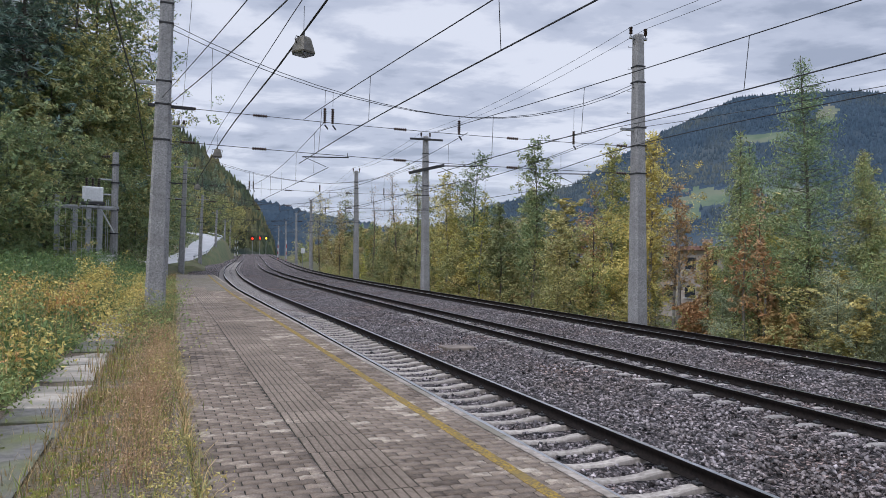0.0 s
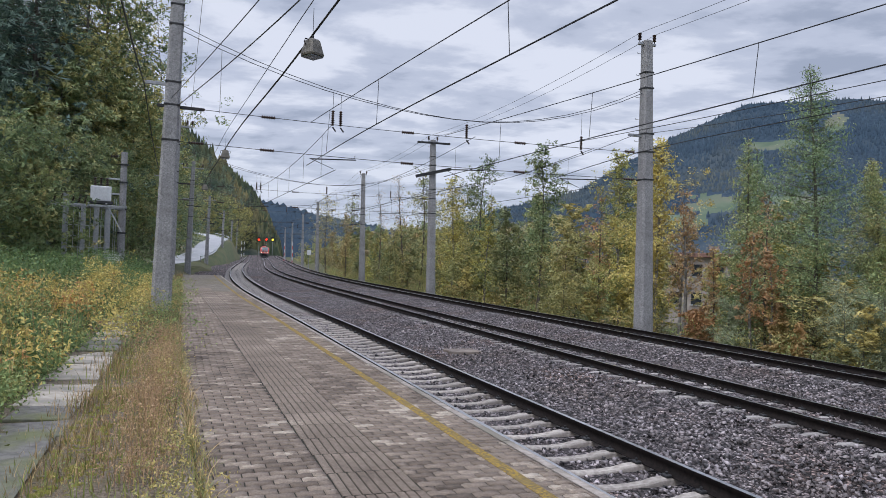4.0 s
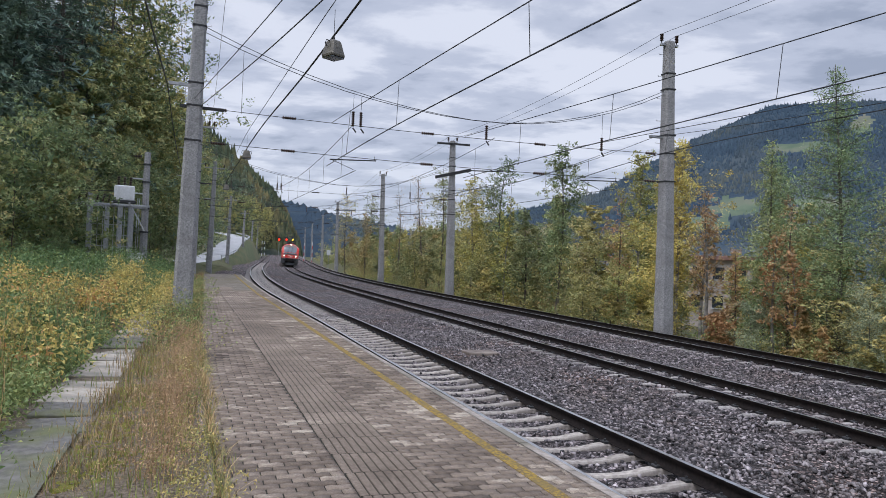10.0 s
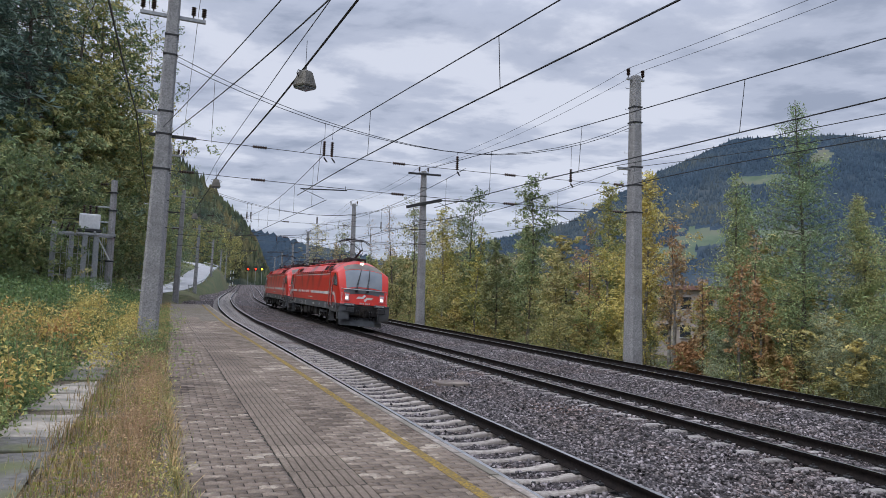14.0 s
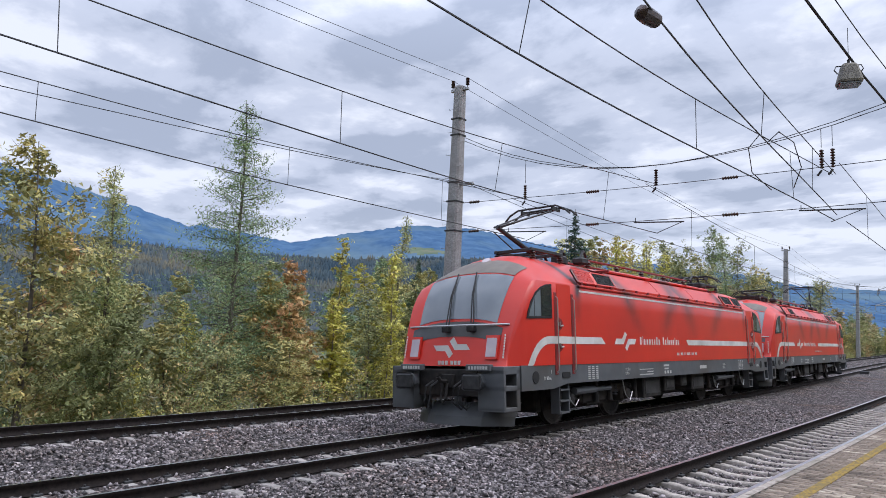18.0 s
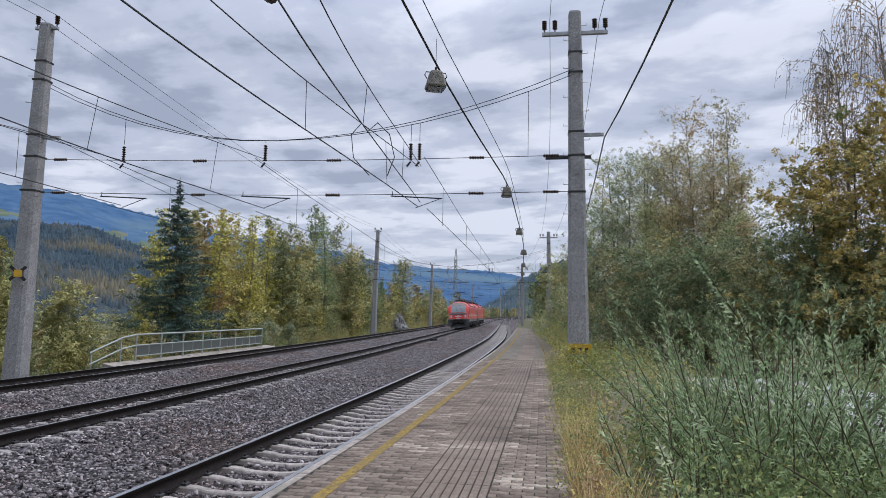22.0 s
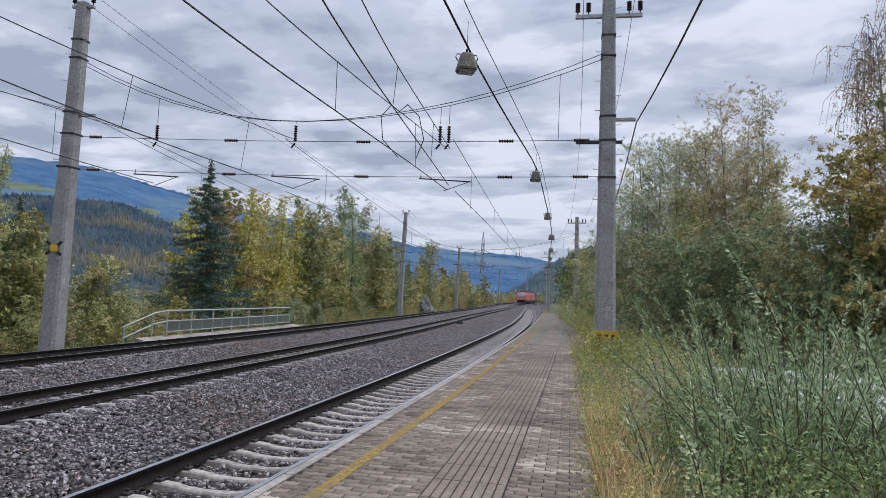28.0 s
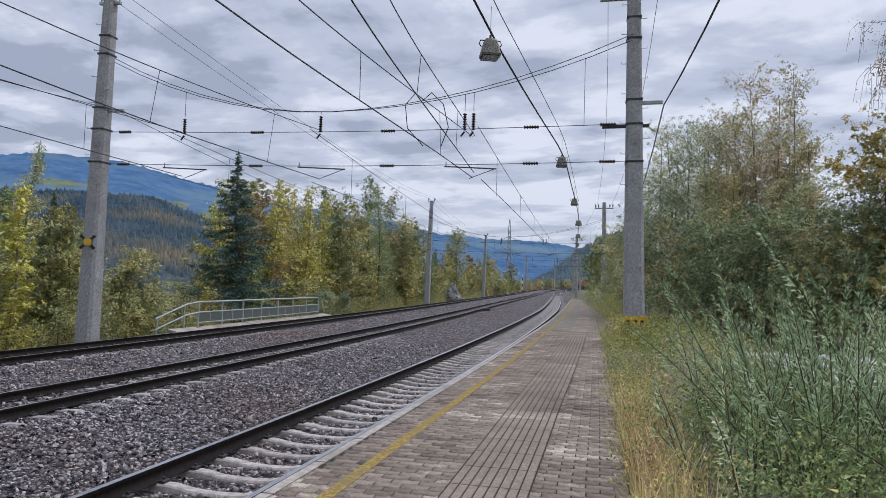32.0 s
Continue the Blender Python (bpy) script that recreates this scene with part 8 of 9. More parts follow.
def head_span(s, on, of):
    t = tagged(new("head_span"), "cross-span of steel wires with ribbed insulators between two masts", "overhead wiring", "head-spans")
    n = 16
    mid = -0.4

    def top_z(o):
        a = (o - mid) / ((of if o > mid else on) - mid)
        return 7.62 + (9.72 - 7.62) * a * a
    for k, dz in enumerate((0.0, 0.16)):
        bm = bmesh.new()
        polytube(bm, [P(s, o, top_z(o) + dz * abs((o - mid) / 9)) for o in np.linspace(on + 0.2, of - 0.2, n)], 0.012, 5)
        part("span_wire", bm, M_WIRE, t)
    for z in (7.08, 5.95):
        bm = bmesh.new()
        polytube(bm, [P(s, o, z - 0.12 * math.sin(math.pi * (o - on) / (of - on))) for o in np.linspace(on + 0.3, of - 0.3, 9)], 0.011, 5)
        part("steady_wire", bm, M_WIRE, t)
        for o in (on + 0.9, on + 3.2, -2.65, 1.9, of - 0.9):
            bm = bmesh.new()
            zz = z - 0.12 * math.sin(math.pi * (o - on) / (of - on))
            string_insulator(bm, P(s, o - 0.24, zz), P(s, o + 0.24, zz), 6, 0.062)
            part("insulator", bm, M_INSUL, t)
    for o, two in ((-5.3, True), (-0.35, False), (4.6, False)):
        for d in ((-0.14, 0.14) if two else (0.0,)):
            bm = bmesh.new()
            tube(bm, P(s, o + d, 7.55), P(s, o + d, top_z(o + d)), 0.009, n=4)
            part("hanger_rod", bm, M_WIRE, t)
            bm = bmesh.new()
            tube(bm, P(s, o + d, 6.9), P(s, o + d + 0.12, 6.75), 0.03, n=6)
            part("wire_clamp", bm, M_WIRE, t)
            bm = bmesh.new()
            string_insulator(bm, P(s, o + d, 6.95), P(s, o + d, 7.5), 7, 0.07)
            part("insulator", bm, M_INSUL, t)
        bm = bmesh.new()
        tube(bm, P(s, o - 0.9, 5.72), P(s, o + 0.75, 5.80), 0.022, n=6)
        tube(bm, P(s, o + 0.7, 5.8), P(s, o + 0.7, 5.95), 0.012, n=4)
        tube(bm, P(s, o - 0.85, 5.72), P(s, o - 0.05, 5.42), 0.012, n=4)
        part("steady_arm", bm, M_DARK, t)
    bm = bmesh.new()
    tube(bm, P(s, on + 1.6, 7.0), P(s, on + 1.6, top_z(on + 1.6)), 0.008, n=4)
    part("hanger_rod", bm, M_WIRE, t)


for s, on, of in ((-140, -8.9, 9.2), (-81.5, -12.0, 8.2), (-21.7, -10.45, 7.8), (25.2, -10.85, 7.8), (53.3, -11.1, 8.1), (79.2, -10.3, 8.2), (127.8, -10.5, 8.2), (175, -10.5, 8.2)):
    head_span(s, on, of)


def sagging(s0, s1, o0, o1, z, sag, r, name, label, n=12):
    pts = []
    for i in range(n + 1):
        q = i / n
        pts.append(P(s0 + (s1 - s0) * q, o0 + (o1 - o0) * q, z - sag * 4 * q * (1 - q)))
    bm = bmesh.new()
    polytube(bm, pts, r, 5)
    tagged(link(name, bm, M_WIRE), label, "wire", name.replace("_", " ") + "s")


far_side = sorted(m for m in MASTS if m[1] > 0)
near_side = sorted(m for m in MASTS if m[1] < 0)
for (s0, o0), (s1, o1) in zip(far_side, far_side[1:]):
    k = (s1 - s0) / 47
    for d in (-0.36 - 0.18, 0.36 - 0.18):
        sagging(s0, s1, o0 + d, o1 + d, 12.05, 0.75 * k, 0.009, "feeder_wire", "thin feeder wire along the mast tops")
    sagging(s0, s1, o0 - 0.75, o1 - 0.75, 7.75, 0.95 * k, 0.011, "return_wire", "return wire hung from the mast brackets")
for (s0, o0), (s1, o1) in zip(near_side, near_side[1:]):
    k = (s1 - s0) / 47
    for d in (-0.75, 0.8):
        sagging(s0, s1, o0 + 0.16 + d, o1 + 0.16 + d, 11.5, 0.8 * k, 0.009, "feeder_wire", "thin feeder wire along the mast tops")
    sagging(s0, s1, o0 - 0.75, o1 - 0.75, 7.7, 0.9 * k, 0.02, "supply_cable", "thick black supply cable on the mast brackets")

# the lamp cable above the platform and its lamps
LAMPS = (-78.5, -67.3, -56, -44.4, -33.4, -22.7, -11.7, 13.2, 28.7, 44)
lamp_o = lambda q: float(np.interp(q, [-80, -44, -23, -12, -8, 0, 11, 14.4, 28.7, 45], [-8.9, -8.6, -8.18, -7.48, -7.33, -7.5, -8.05, -8.22, -8.85, -9.2]))
bm = bmesh.new()
polytube(bm, [P(q, lamp_o(q), 6.38 - 0.05 * math.cos(q * 0.4)) for q in np.linspace(-82, 50, 60)], 0.02, 6)
tagged(link("lamp_cable", bm, M_BLACKR), "thick black cable that carries the platform lamps", "cable")
bm = bmesh.new()
polytube(bm, [P(q, lamp_o(q), 7.0) for q in np.linspace(-82, 50, 60)], 0.009, 5)
tagged(link("lamp_span_wire", bm, M_WIRE), "thin span wire above the lamp cable", "wire")
M_LAMPBODY = mat("lamp_housing", (0.13, 0.12, 0.10), (0.21, 0.195, 0.165), 9, 0.6, 0.3, c=(0.12, 0.11, 0.10), cscale=5)


def lamp_thing():
    t = tagged(new("suspended_lamp"), "weathered grey metal lamp hung from a cable", "lamp", "platform lamps")
    bm = bmesh.new()
    r = []
    for z, w in ((-0.42, 0.19), (-0.38, 0.2), (-0.1, 0.13), (-0.06, 0.1)):
        c = w * 0.25
        r.append([bm.verts.new((x, y, z)) for x, y in ((-w + c, -w), (w - c, -w), (w, -w + c), (w, w - c), (w - c, w), (-w + c, w), (-w, w - c), (-w, -w + c))])
    for a, b in zip(r, r[1:]):
        for j in range(8):
            bm.faces.new((a[j], a[(j + 1) % 8], b[(j + 1) % 8], b[j]))
    bm.faces.new(r[-1]); bm.faces.new(r[0][::-1])
    part("housing", bm, M_LAMPBODY, t)
    bm = bmesh.new()
    box(bm, -0.17, 0.17, -0.17, 0.17, -0.45, -0.42, 0.01)
    part("diffuser", bm, M_WGREY, t, "dull glass cover")
    for sx in (-1, 1):
        bm = bmesh.new()
        polytube(bm, [(sx * 0.1, 0, -0.08), (sx * 0.2, 0, -0.08), (sx * 0.23, 0, -0.15), (sx * 0.18, 0, -0.22)], 0.012, 5)
        part("cable_loop", bm, M_BLACKR, t)
    bm = bmesh.new()
    tube(bm, (0, 0, -0.07), (0, 0, 0.03), 0.025, n=6)
    tube(bm, (0, 0, 0.0), (0, 0, 0.62), 0.006, n=4)
    part("hanger", bm, M_DARK, t)
    return t


lamp0 = lamp_thing()
LAMP_SIZE = Matrix.Diagonal((0.92, 0.92, 0.92, 1))
for i, q in enumerate(LAMPS):
    m = at(q, lamp_o(q), 6.31, 10 * (i % 4)) @ LAMP_SIZE
    if i == 0:
        lamp0.matrix_basis = m
    else:
        copy_thing(lamp0, m)
# section insulator weights in the side track's wires and jumper loops
bm = bmesh.new()
lathe(bm, [(0.02, 0), (0.09, 0.06), (0.10, 0.2), (0.09, 0.38), (0.02, 0.45)], 10, P(-7.2, -6.15, 5.74), (0.25, -0.97, 0.02))
tagged(link("line_insulator", bm, M_INSUL), "dark ribbed strain insulator in the overhead wire", "insulator")
for s, o in ((-15.5, -5.35), (-60, -5.3)):
    bm = bmesh.new()
    for d in (-0.45, 0.45):
        polytube(bm, [P(s, o + d * 0.4, 6.45), P(s - 0.1, o + d, 6.2), P(s - 0.5, o + d * 1.1, 5.75), P(s - 1.0, o + d * 0.5, 5.42)], 0.011, 5)
    polytube(bm, [P(s, o - 0.2, 6.45), P(s, o, 6.28), P(s, o + 0.2, 6.45)], 0.011, 5)
    tagged(link("jumper_wire", bm, M_WIRE), "looped jumper wires on the overhead line", "wire", "jumper wires")


# ---- platform paving ----
def paver_outline():
    L, W, k = 0.1120, 0.0580, 0.026
    xs = np.linspace(-L, L, 5)
    zig = [-k / 2, k / 2, -k / 2, k / 2, -k / 2]
    return [(x, -W + z) for x, z in zip(xs, zig)] + [(x, W + z) for x, z in zip(xs[::-1], zig[::-1])]


def paver_arrays():
    out = paver_outline()
    n = len(out)
    v = [(x * 0.968, y - 0.0052 * (1 if y > 0 else -1), 0.0) for x, y in out] + [(x * 0.98, y - 0.003 * (1 if y > 0 else -1), -0.012) for x, y in out] + [(0, 0, 0.0)]
    f = []
    for a in (0,):
        for i in range(n):
            j = (i + 1) % n
            f.append((a + i, a + n + i, a + n + j)); f.append((a + i, a + n + j, a + j))
    for i in range(n):
        f.append((2 * n, i, (i + 1) % n))
    return np.array(v), np.array(f)


def tact_o(s):
    return edge_o(s) - np.interp(s, [-10, 8], [1.58, 1.77])


M_GUIDE = mat("kerb_concrete", (0.13, 0.104, 0.088), (0.195, 0.158, 0.134), 7, 0.85, bump=0.25, bscale=70, c=(0.30, 0.25, 0.21), cscale=1.1, rand=0.08)


def lay_pavers():
    v0, f0 = paver_arrays()
    me = None
    rng = np.random.default_rng(9)
    allv, count = [], 0
    tops = 0.4835
    for k in range(int(-27 / 0.117), int(36 / 0.117)):
        s = k * 0.117
        tc = float(tact_o(s))
        for lo, hi in ((float(back_o(s)) + 0.01, tc - 0.331), (tc + 0.331, float(edge_o(s)) - 0.115)):
            a0 = lo - (0.114 if k % 2 else 0.0)
            while a0 < hi - 0.03:
                l, r = max(a0, lo), min(a0 + 0.228, hi)
                a0 += 0.228
                if r - l < 0.04:
                    continue
                o, wide = (l + r) / 2, (r - l) / 0.228
                dz = abs(rng.normal(0, 0.0012)) + 0.003 * noise.noise((s * 0.8, o * 0.8, 5))
                tilt = Matrix.Rotation(rng.normal(0, 0.006), 4, "X") @ Matrix.Rotation(rng.normal(0, 0.006), 4, "Y")
                m = at(s, o, tops + dz) @ tilt @ Matrix.Diagonal((wide * 0.985, 1, 1, 1))
                if 5.4 < s < 8.2:
                    if me is None:
                        ob = raw("paver", v0, f0, M_PAVER, PLATFORM)
                        me = ob.data
                    else:
                        ob = new("paver", me)
                        ob.parent = PLATFORM
                    ob.matrix_basis = m
                else:
                    mm = np.array(m)
                    allv.append(v0 @ mm[:3, :3].T + mm[:3, 3])
                    count += 1
    f = (f0[None] + len(v0) * np.arange(count)[:, None, None]).reshape(-1, 3)
    fo = raw("paving_blocks", np.concatenate(allv), f, M_PAVERI, PLATFORM)
    fo["kind"] = "stuff"
    # ribbed guiding plates
    bm = bmesh.new()
    w = 0.325
    prof = []
    n = 8
    for i in range(n):
        a = -w + 2 * w * i / n
        b = a + 2 * w / n
        prof += [(a + 0.004, -0.014), (a + 0.008, 0.0065), (b - 0.008, 0.0065), (b - 0.004, -0.014)]
    rows = [[bm.verts.new((x, y, z)) for x, z in prof] for y in (-0.294, 0.294)]
    for j in range(len(prof) - 1):
        bm.faces.new((rows[0][j], rows[0][j + 1], rows[1][j + 1], rows[1][j]))
    p0 = part("guide_plate", bm, M_RIBBED, PLATFORM, "ribbed tactile guiding plate")
    for i, k in enumerate(range(-150, 66)):
        s = k * 0.60
        ob = p0 if i == 0 else new("guide_plate", p0.data)
        ob.parent = PLATFORM
        ob.matrix_basis = at(s, float(tact_o(s)), 0.480)


def far_paving_material():
    m = mat("paving_far", (0.13, 0.11, 0.088), (0.26, 0.22, 0.175), 5, 0.85, c=(0.16, 0.135, 0.085), cscale=0.5)
    nt = m.node_tree
    N, L = nt.nodes.new, nt.links.new
    p = nt.nodes["Principled BSDF"]
    base = p.inputs["Base Color"].links[0].from_socket
    tc, mp, br = N("ShaderNodeTexCoord"), N("ShaderNodeMapping"), N("ShaderNodeTexBrick")
    mp.inputs["Rotation"].default_value = (0, 0, radians(-21))
    L(tc.outputs["Object"], mp.inputs[0]); L(mp.outputs[0], br.inputs[0])
    br.inputs["Scale"].default_value = 1.0
    br.inputs["Brick Width"].default_value, br.inputs["Row Height"].default_value, br.inputs["Mortar Size"].default_value = 0.23, 0.117, 0.008
    br.inputs["Mortar"].default_value = (0.45, 0.45, 0.45, 1)
    br.inputs["Color1"].default_value, br.inputs["Color2"].default_value = (1, 1, 1, 1), (0.72, 0.72, 0.72, 1)
    mx = N("ShaderNodeMixRGB"); mx.blend_type = "MULTIPLY"; mx.inputs[0].default_value = 1.0
    L(base, mx.inputs[1]); L(br.outputs["Color"], mx.inputs[2]); L(mx.outputs[0], p.inputs["Base Color"])
    return m


M_PAVEFAR = far_paving_material()
for a, b in ((-95, -26.9), (35.9, 60)):
    s = np.linspace(a, b, 40)
    rows = [[P(q, float(back_o(q)) + 0.02, 0.481), P(q, float(edge_o(q)) - 0.11, 0.481)] for q in s]
    v = np.array([list(p) for r in rows for p in r])
    k = 2 * np.arange(len(s) - 1)[:, None]
    ob = raw("paving_far", v, np.concatenate([k + [0, 1, 3, 2]]), M_PAVEFAR, PLATFORM)
lay_pavers()
# back kerb of the platform
for k in range(-95, 60):
    bm = bmesh.new()
    p = [(-0.09, -0.6), (-0.09, 0.44), (-0.01, 0.46), (-0.01, -0.6)]
    r = [[bm.verts.new(P(q, float(back_o(q)) + a, z)) for a, z in p] for q in (k + 0.01, k + 0.99)]
    for j in range(3):
        bm.faces.new((r[0][j], r[0][j + 1], r[1][j + 1], r[1][j]))
    bm.faces.new(r[0]); bm.faces.new(r[1][::-1])
    part("back_kerb", bm, M_GUIDE, PLATFORM)

# ---- lineside things ----
M_WHITE = plain("white_enamel", (0.72, 0.73, 0.74), 0.5)
M_PALE = plain("pale_grey_paint", (0.50, 0.52, 0.53), 0.5)
M_REDP = plain("red_paint", (0.48, 0.05, 0.035), 0.55)
M_SIGNY = plain("sign_yellow", (0.60, 0.36, 0.03), 0.5)
M_BLACK = plain("black_enamel", (0.02, 0.02, 0.022), 0.5)
M_RAILING = mat("weathered_railing_paint", (0.30, 0.34, 0.31), (0.42, 0.46, 0.43), 12, 0.6, 0.2)
M_MESH = mat("wire_mesh_panel", (0.08, 0.09, 0.085), (0.15, 0.165, 0.155), 60, 0.7, 0.3)
M_SLAB = mat("pale_path_slab", (0.30, 0.265, 0.22), (0.44, 0.39, 0.33), 7, 0.9, bump=0.3, bscale=45, c=(0.20, 0.19, 0.165), cscale=1.6, rand=0.2)
M_ROCK = mat("grey_rock", (0.15, 0.15, 0.15), (0.30, 0.295, 0.285), 1.5, 0.9, bump=0.8, bscale=6)
M_ROAD = mat("pale_asphalt_road", (0.36, 0.36, 0.37), (0.46, 0.46, 0.47), 0.6, 0.9)
M_ROOF = mat("reddish_roof", (0.20, 0.11, 0.09), (0.28, 0.16, 0.13), 2, 0.8)
M_HOUSE = mat("plaster_wall", (0.36, 0.31, 0.28), (0.45, 0.40, 0.36), 1.2, 0.9)
M_WINDOW = mat("dark_window", (0.03, 0.035, 0.04), (0.05, 0.055, 0.06), 3, 0.15)
M_SIGRED = plain("signal_red_glow", (1.0, 0.035, 0.01), 0.4, emit=3.0)
M_SIGAMB = plain("signal_amber_glow", (0.85, 0.62, 0.05), 0.4, emit=2.0)


def facing(az, d, z):
    """A pose whose x runs to the right and y away, for a thing at that bearing and distance."""
    x, y = polar(az, d)
    return pose(x, y, z, 0, 0, az)


def bar(name, p0, p1, r, material, parent, n=4, label=""):
    bm = bmesh.new()
    tube(bm, p0, p1, r, n=n)
    return part(name, bm, material, parent, label)


def block(name, b, material, parent, bevel=0.01, label=""):
    bm = bmesh.new()
    box(bm, *b, bevel)
    return part(name, bm, material, parent, label)


def transformer_station():
    t = tagged(new("transformer_station"), "steel gantry with a white transformer box and switchgear on top", "transformer")
    x, y = polar(27.55, 50)
    t.matrix_basis = facing(27.55, 50, world_ground(x, y))
    top = 4.55
    for x in (-1.45, -0.45, 0.3, 0.95):
        for y in (0.0, 1.9):
            bm = bmesh.new()
            h = top + (0.75 if x < -1 and y == 0 else 0)
            box(bm, x - 0.14, x + 0.14, y - 0.02, y + 0.02, -0.4, h)
            box(bm, x - 0.14, x - 0.11, y - 0.12, y + 0.12, -0.4, h)
            box(bm, x + 0.11, x + 0.14, y - 0.12, y + 0.12, -0.4, h)
            part("post", bm, M_STEEL, t)
    for y in (-0.05, 1.95):
        block("beam", (-2.3, 2.0, y - 0.06, y + 0.06, top, top + 0.14), M_STEEL, t)
    for x in (-2.2, -1.2, -0.2, 0.8, 1.8):
        block("cross_beam", (x - 0.05, x + 0.05, -0.4, 2.4, top + 0.14, top + 0.24), M_STEEL, t)
    for z in (1.3, 2.0, 2.7, 3.4):
        bar("bus_bar", (-1.4, 1.2, z), (1.0, 1.2, z), 0.03, M_PALE, t)
    for x in np.linspace(-1.3, 0.9, 8):
        bar("down_lead", (x, 1.1, 0.2), (x, 1.1, top), 0.028, M_PALE, t)
    bar("strut", (0.95, 0.0, top), (1.75, 0.0, top - 1.5), 0.05, M_PALE, t)
    body = block("transformer_box", (-0.1, 1.1, 0.3, 1.3, top + 0.4, top + 1.35), M_WHITE, t, 0.04, "white enamelled transformer box")
    for x in (0.05, 0.3, 0.55, 0.8):
        block("cooling_fin", (x, x + 0.04, 0.24, 0.30, top + 0.5, top + 1.25), M_WHITE, body, 0)
    for x in (0.15, 0.5, 0.85):
        bm = bmesh.new()
        string_insulator(bm, (x, 0.8, top + 1.35), (x, 0.8, top + 1.95), 5, 0.12)
        part("bushing", bm, M_INSUL, body)
    block("skid", (-0.2, 1.2, 0.2, 1.4, top + 0.24, top + 0.4), M_DARK, t)
    for x in np.linspace(-2.1, -0.4, 6):
        bm = bmesh.new()
        string_insulator(bm, (x, 0.4, top + 0.24), (x + 0.12, 0.4, top + 0.75), 5, 0.09)
        part("insulator", bm, M_INSUL, t)
    bar("switch_rod", (-2.1, 0.4, top + 0.8), (-0.2, 0.4, top + 1.0), 0.03, M_DARK, t)


def relay_cabinet(az, d, w, h, label):
    t = tagged(new("relay_cabinet"), label, "cabinet")
    x, y = polar(az, d)
    t.matrix_basis = facing(az, d, world_ground(x, y))
    block("body", (-w, w, -0.3, 0.3, 0, h), M_PALE, t, 0.02)
    block("door", (-w + 0.06, w - 0.06, -0.325, -0.30, 0.12, h - 0.1), M_WHITE, t, 0.005)
    block("cap", (-w - 0.05, w + 0.05, -0.35, 0.35, h, h + 0.06), M_PALE, t, 0.01)


def lattice_pole():
    t = tagged(new("switch_pole"), "grey concrete pole with ladder and short switch arms", "mast")
    x, y = polar(25.5, 53)
    t.matrix_basis = facing(25.5, 53, world_ground(x, y))
    bm = bmesh.new()
    tube(bm, (0, 0, -0.5), (0, 0, 8.5), 0.27, 0.2, 10)
    part("shaft", bm, M_CONC, t)
    for z in (3.0, 4.6, 6.4, 7.6):
        bm = bmesh.new()
        tube(bm, (0, 0, z), (0, 0, z + 0.1), 0.29, n=10)
        part("clamp_band", bm, M_DARK, t)
    for z in (5.6, 6.6):
        block("bracket_arm", (-0.9, -0.15, -0.05, 0.05, z, z + 0.1), M_PALE, t)
    bm = bmesh.new()
    string_insulator(bm, (-0.35, 0, 8.2), (-0.85, 0, 8.15), 5, 0.13)
    part("insulator", bm, M_INSUL, t)
    for x in (-0.5, -0.38):
        bar("ladder_rail", (x, -0.1, 0.5), (x, -0.1, 5.3), 0.02, M_PALE, t)


transformer_station()
lattice_pole()
relay_cabinet(26.0, 50, 0.38, 1.55, "white enamelled relay cabinet beside the gantry")
relay_cabinet(-158.74, 84, 0.5, 1.5, "grey steel relay cabinet beside a mast")


def ribbon_road():
    """The winding lane up the hillside on its own bank, with a guard rail on the valley side."""
    way = [(22.6, 105, 0.7), (20.7, 128, 0.95), (19.3, 150, 2.4), (18.6, 190, 5.0), (17.95, 225, 6.6), (18.2, 255, 7.8), (18.9, 285, 9.3), (20.2, 310, 10.6)]
    pts = []
    for (a0, d0, z0), (a1, d1, z1) in zip(way, way[1:]):
        for q in np.linspace(0, 1, 9)[:-1]:
            q2 = q
            pts.append((*polar(a0 + (a1 - a0) * q2, d0 + (d1 - d0) * q2), z0 + (z1 - z0) * q2))
    pts = np.array(pts)
    for _ in range(3):
        pts[1:-1] = (pts[:-2] + 2 * pts[1:-1] + pts[2:]) / 4
    tan = np.gradient(pts[:, :2], axis=0)
    tan /= np.linalg.norm(tan, axis=1, keepdims=True)
    nrm = np.stack([tan[:, 1], -tan[:, 0]], -1)

    def edge(w, dz):
        return np.concatenate([pts[:, :2] + nrm * w, pts[:, 2:] + dz], 1)

    def band(name, e, m):
        v = np.stack(e, 1)
        k = len(e)
        idx = np.arange(len(pts) * k).reshape(-1, k)
        f = np.concatenate([np.stack([idx[:-1, j], idx[:-1, j + 1], idx[1:, j + 1], idx[1:, j]], -1) for j in range(k - 1)])
        return raw(name, v.reshape(-1, 3), f, m)
    tagged(band("road_lane", [edge(-2.6, 0), edge(2.6, 0)], M_ROAD), "pale asphalt lane winding up the hillside", "road", kind="structure")
    tagged(band("road_bank", [edge(-9, 1.2), edge(-2.6, -0.05), edge(2.6, -0.05), edge(4.0, -0.8), edge(6.5, -6)], M_GRASSBANK), "grassy bank that carries the lane", "bank", kind="structure")
    t = tagged(new("guard_rail"), "galvanised guard rail beside the lane", "guard rail")
    k = slice(8, 48)
    e = edge(2.9, 0.65)[k]
    bm = bmesh.new()
    polytube(bm, [tuple(p) for p in e], 0.16, 4)
    part("rail_beam", bm, M_PALE, t)
    for p in e[::3]:
        bar("post", (p[0], p[1], p[2] - 0.9), tuple(p), 0.06, M_STEEL, t)


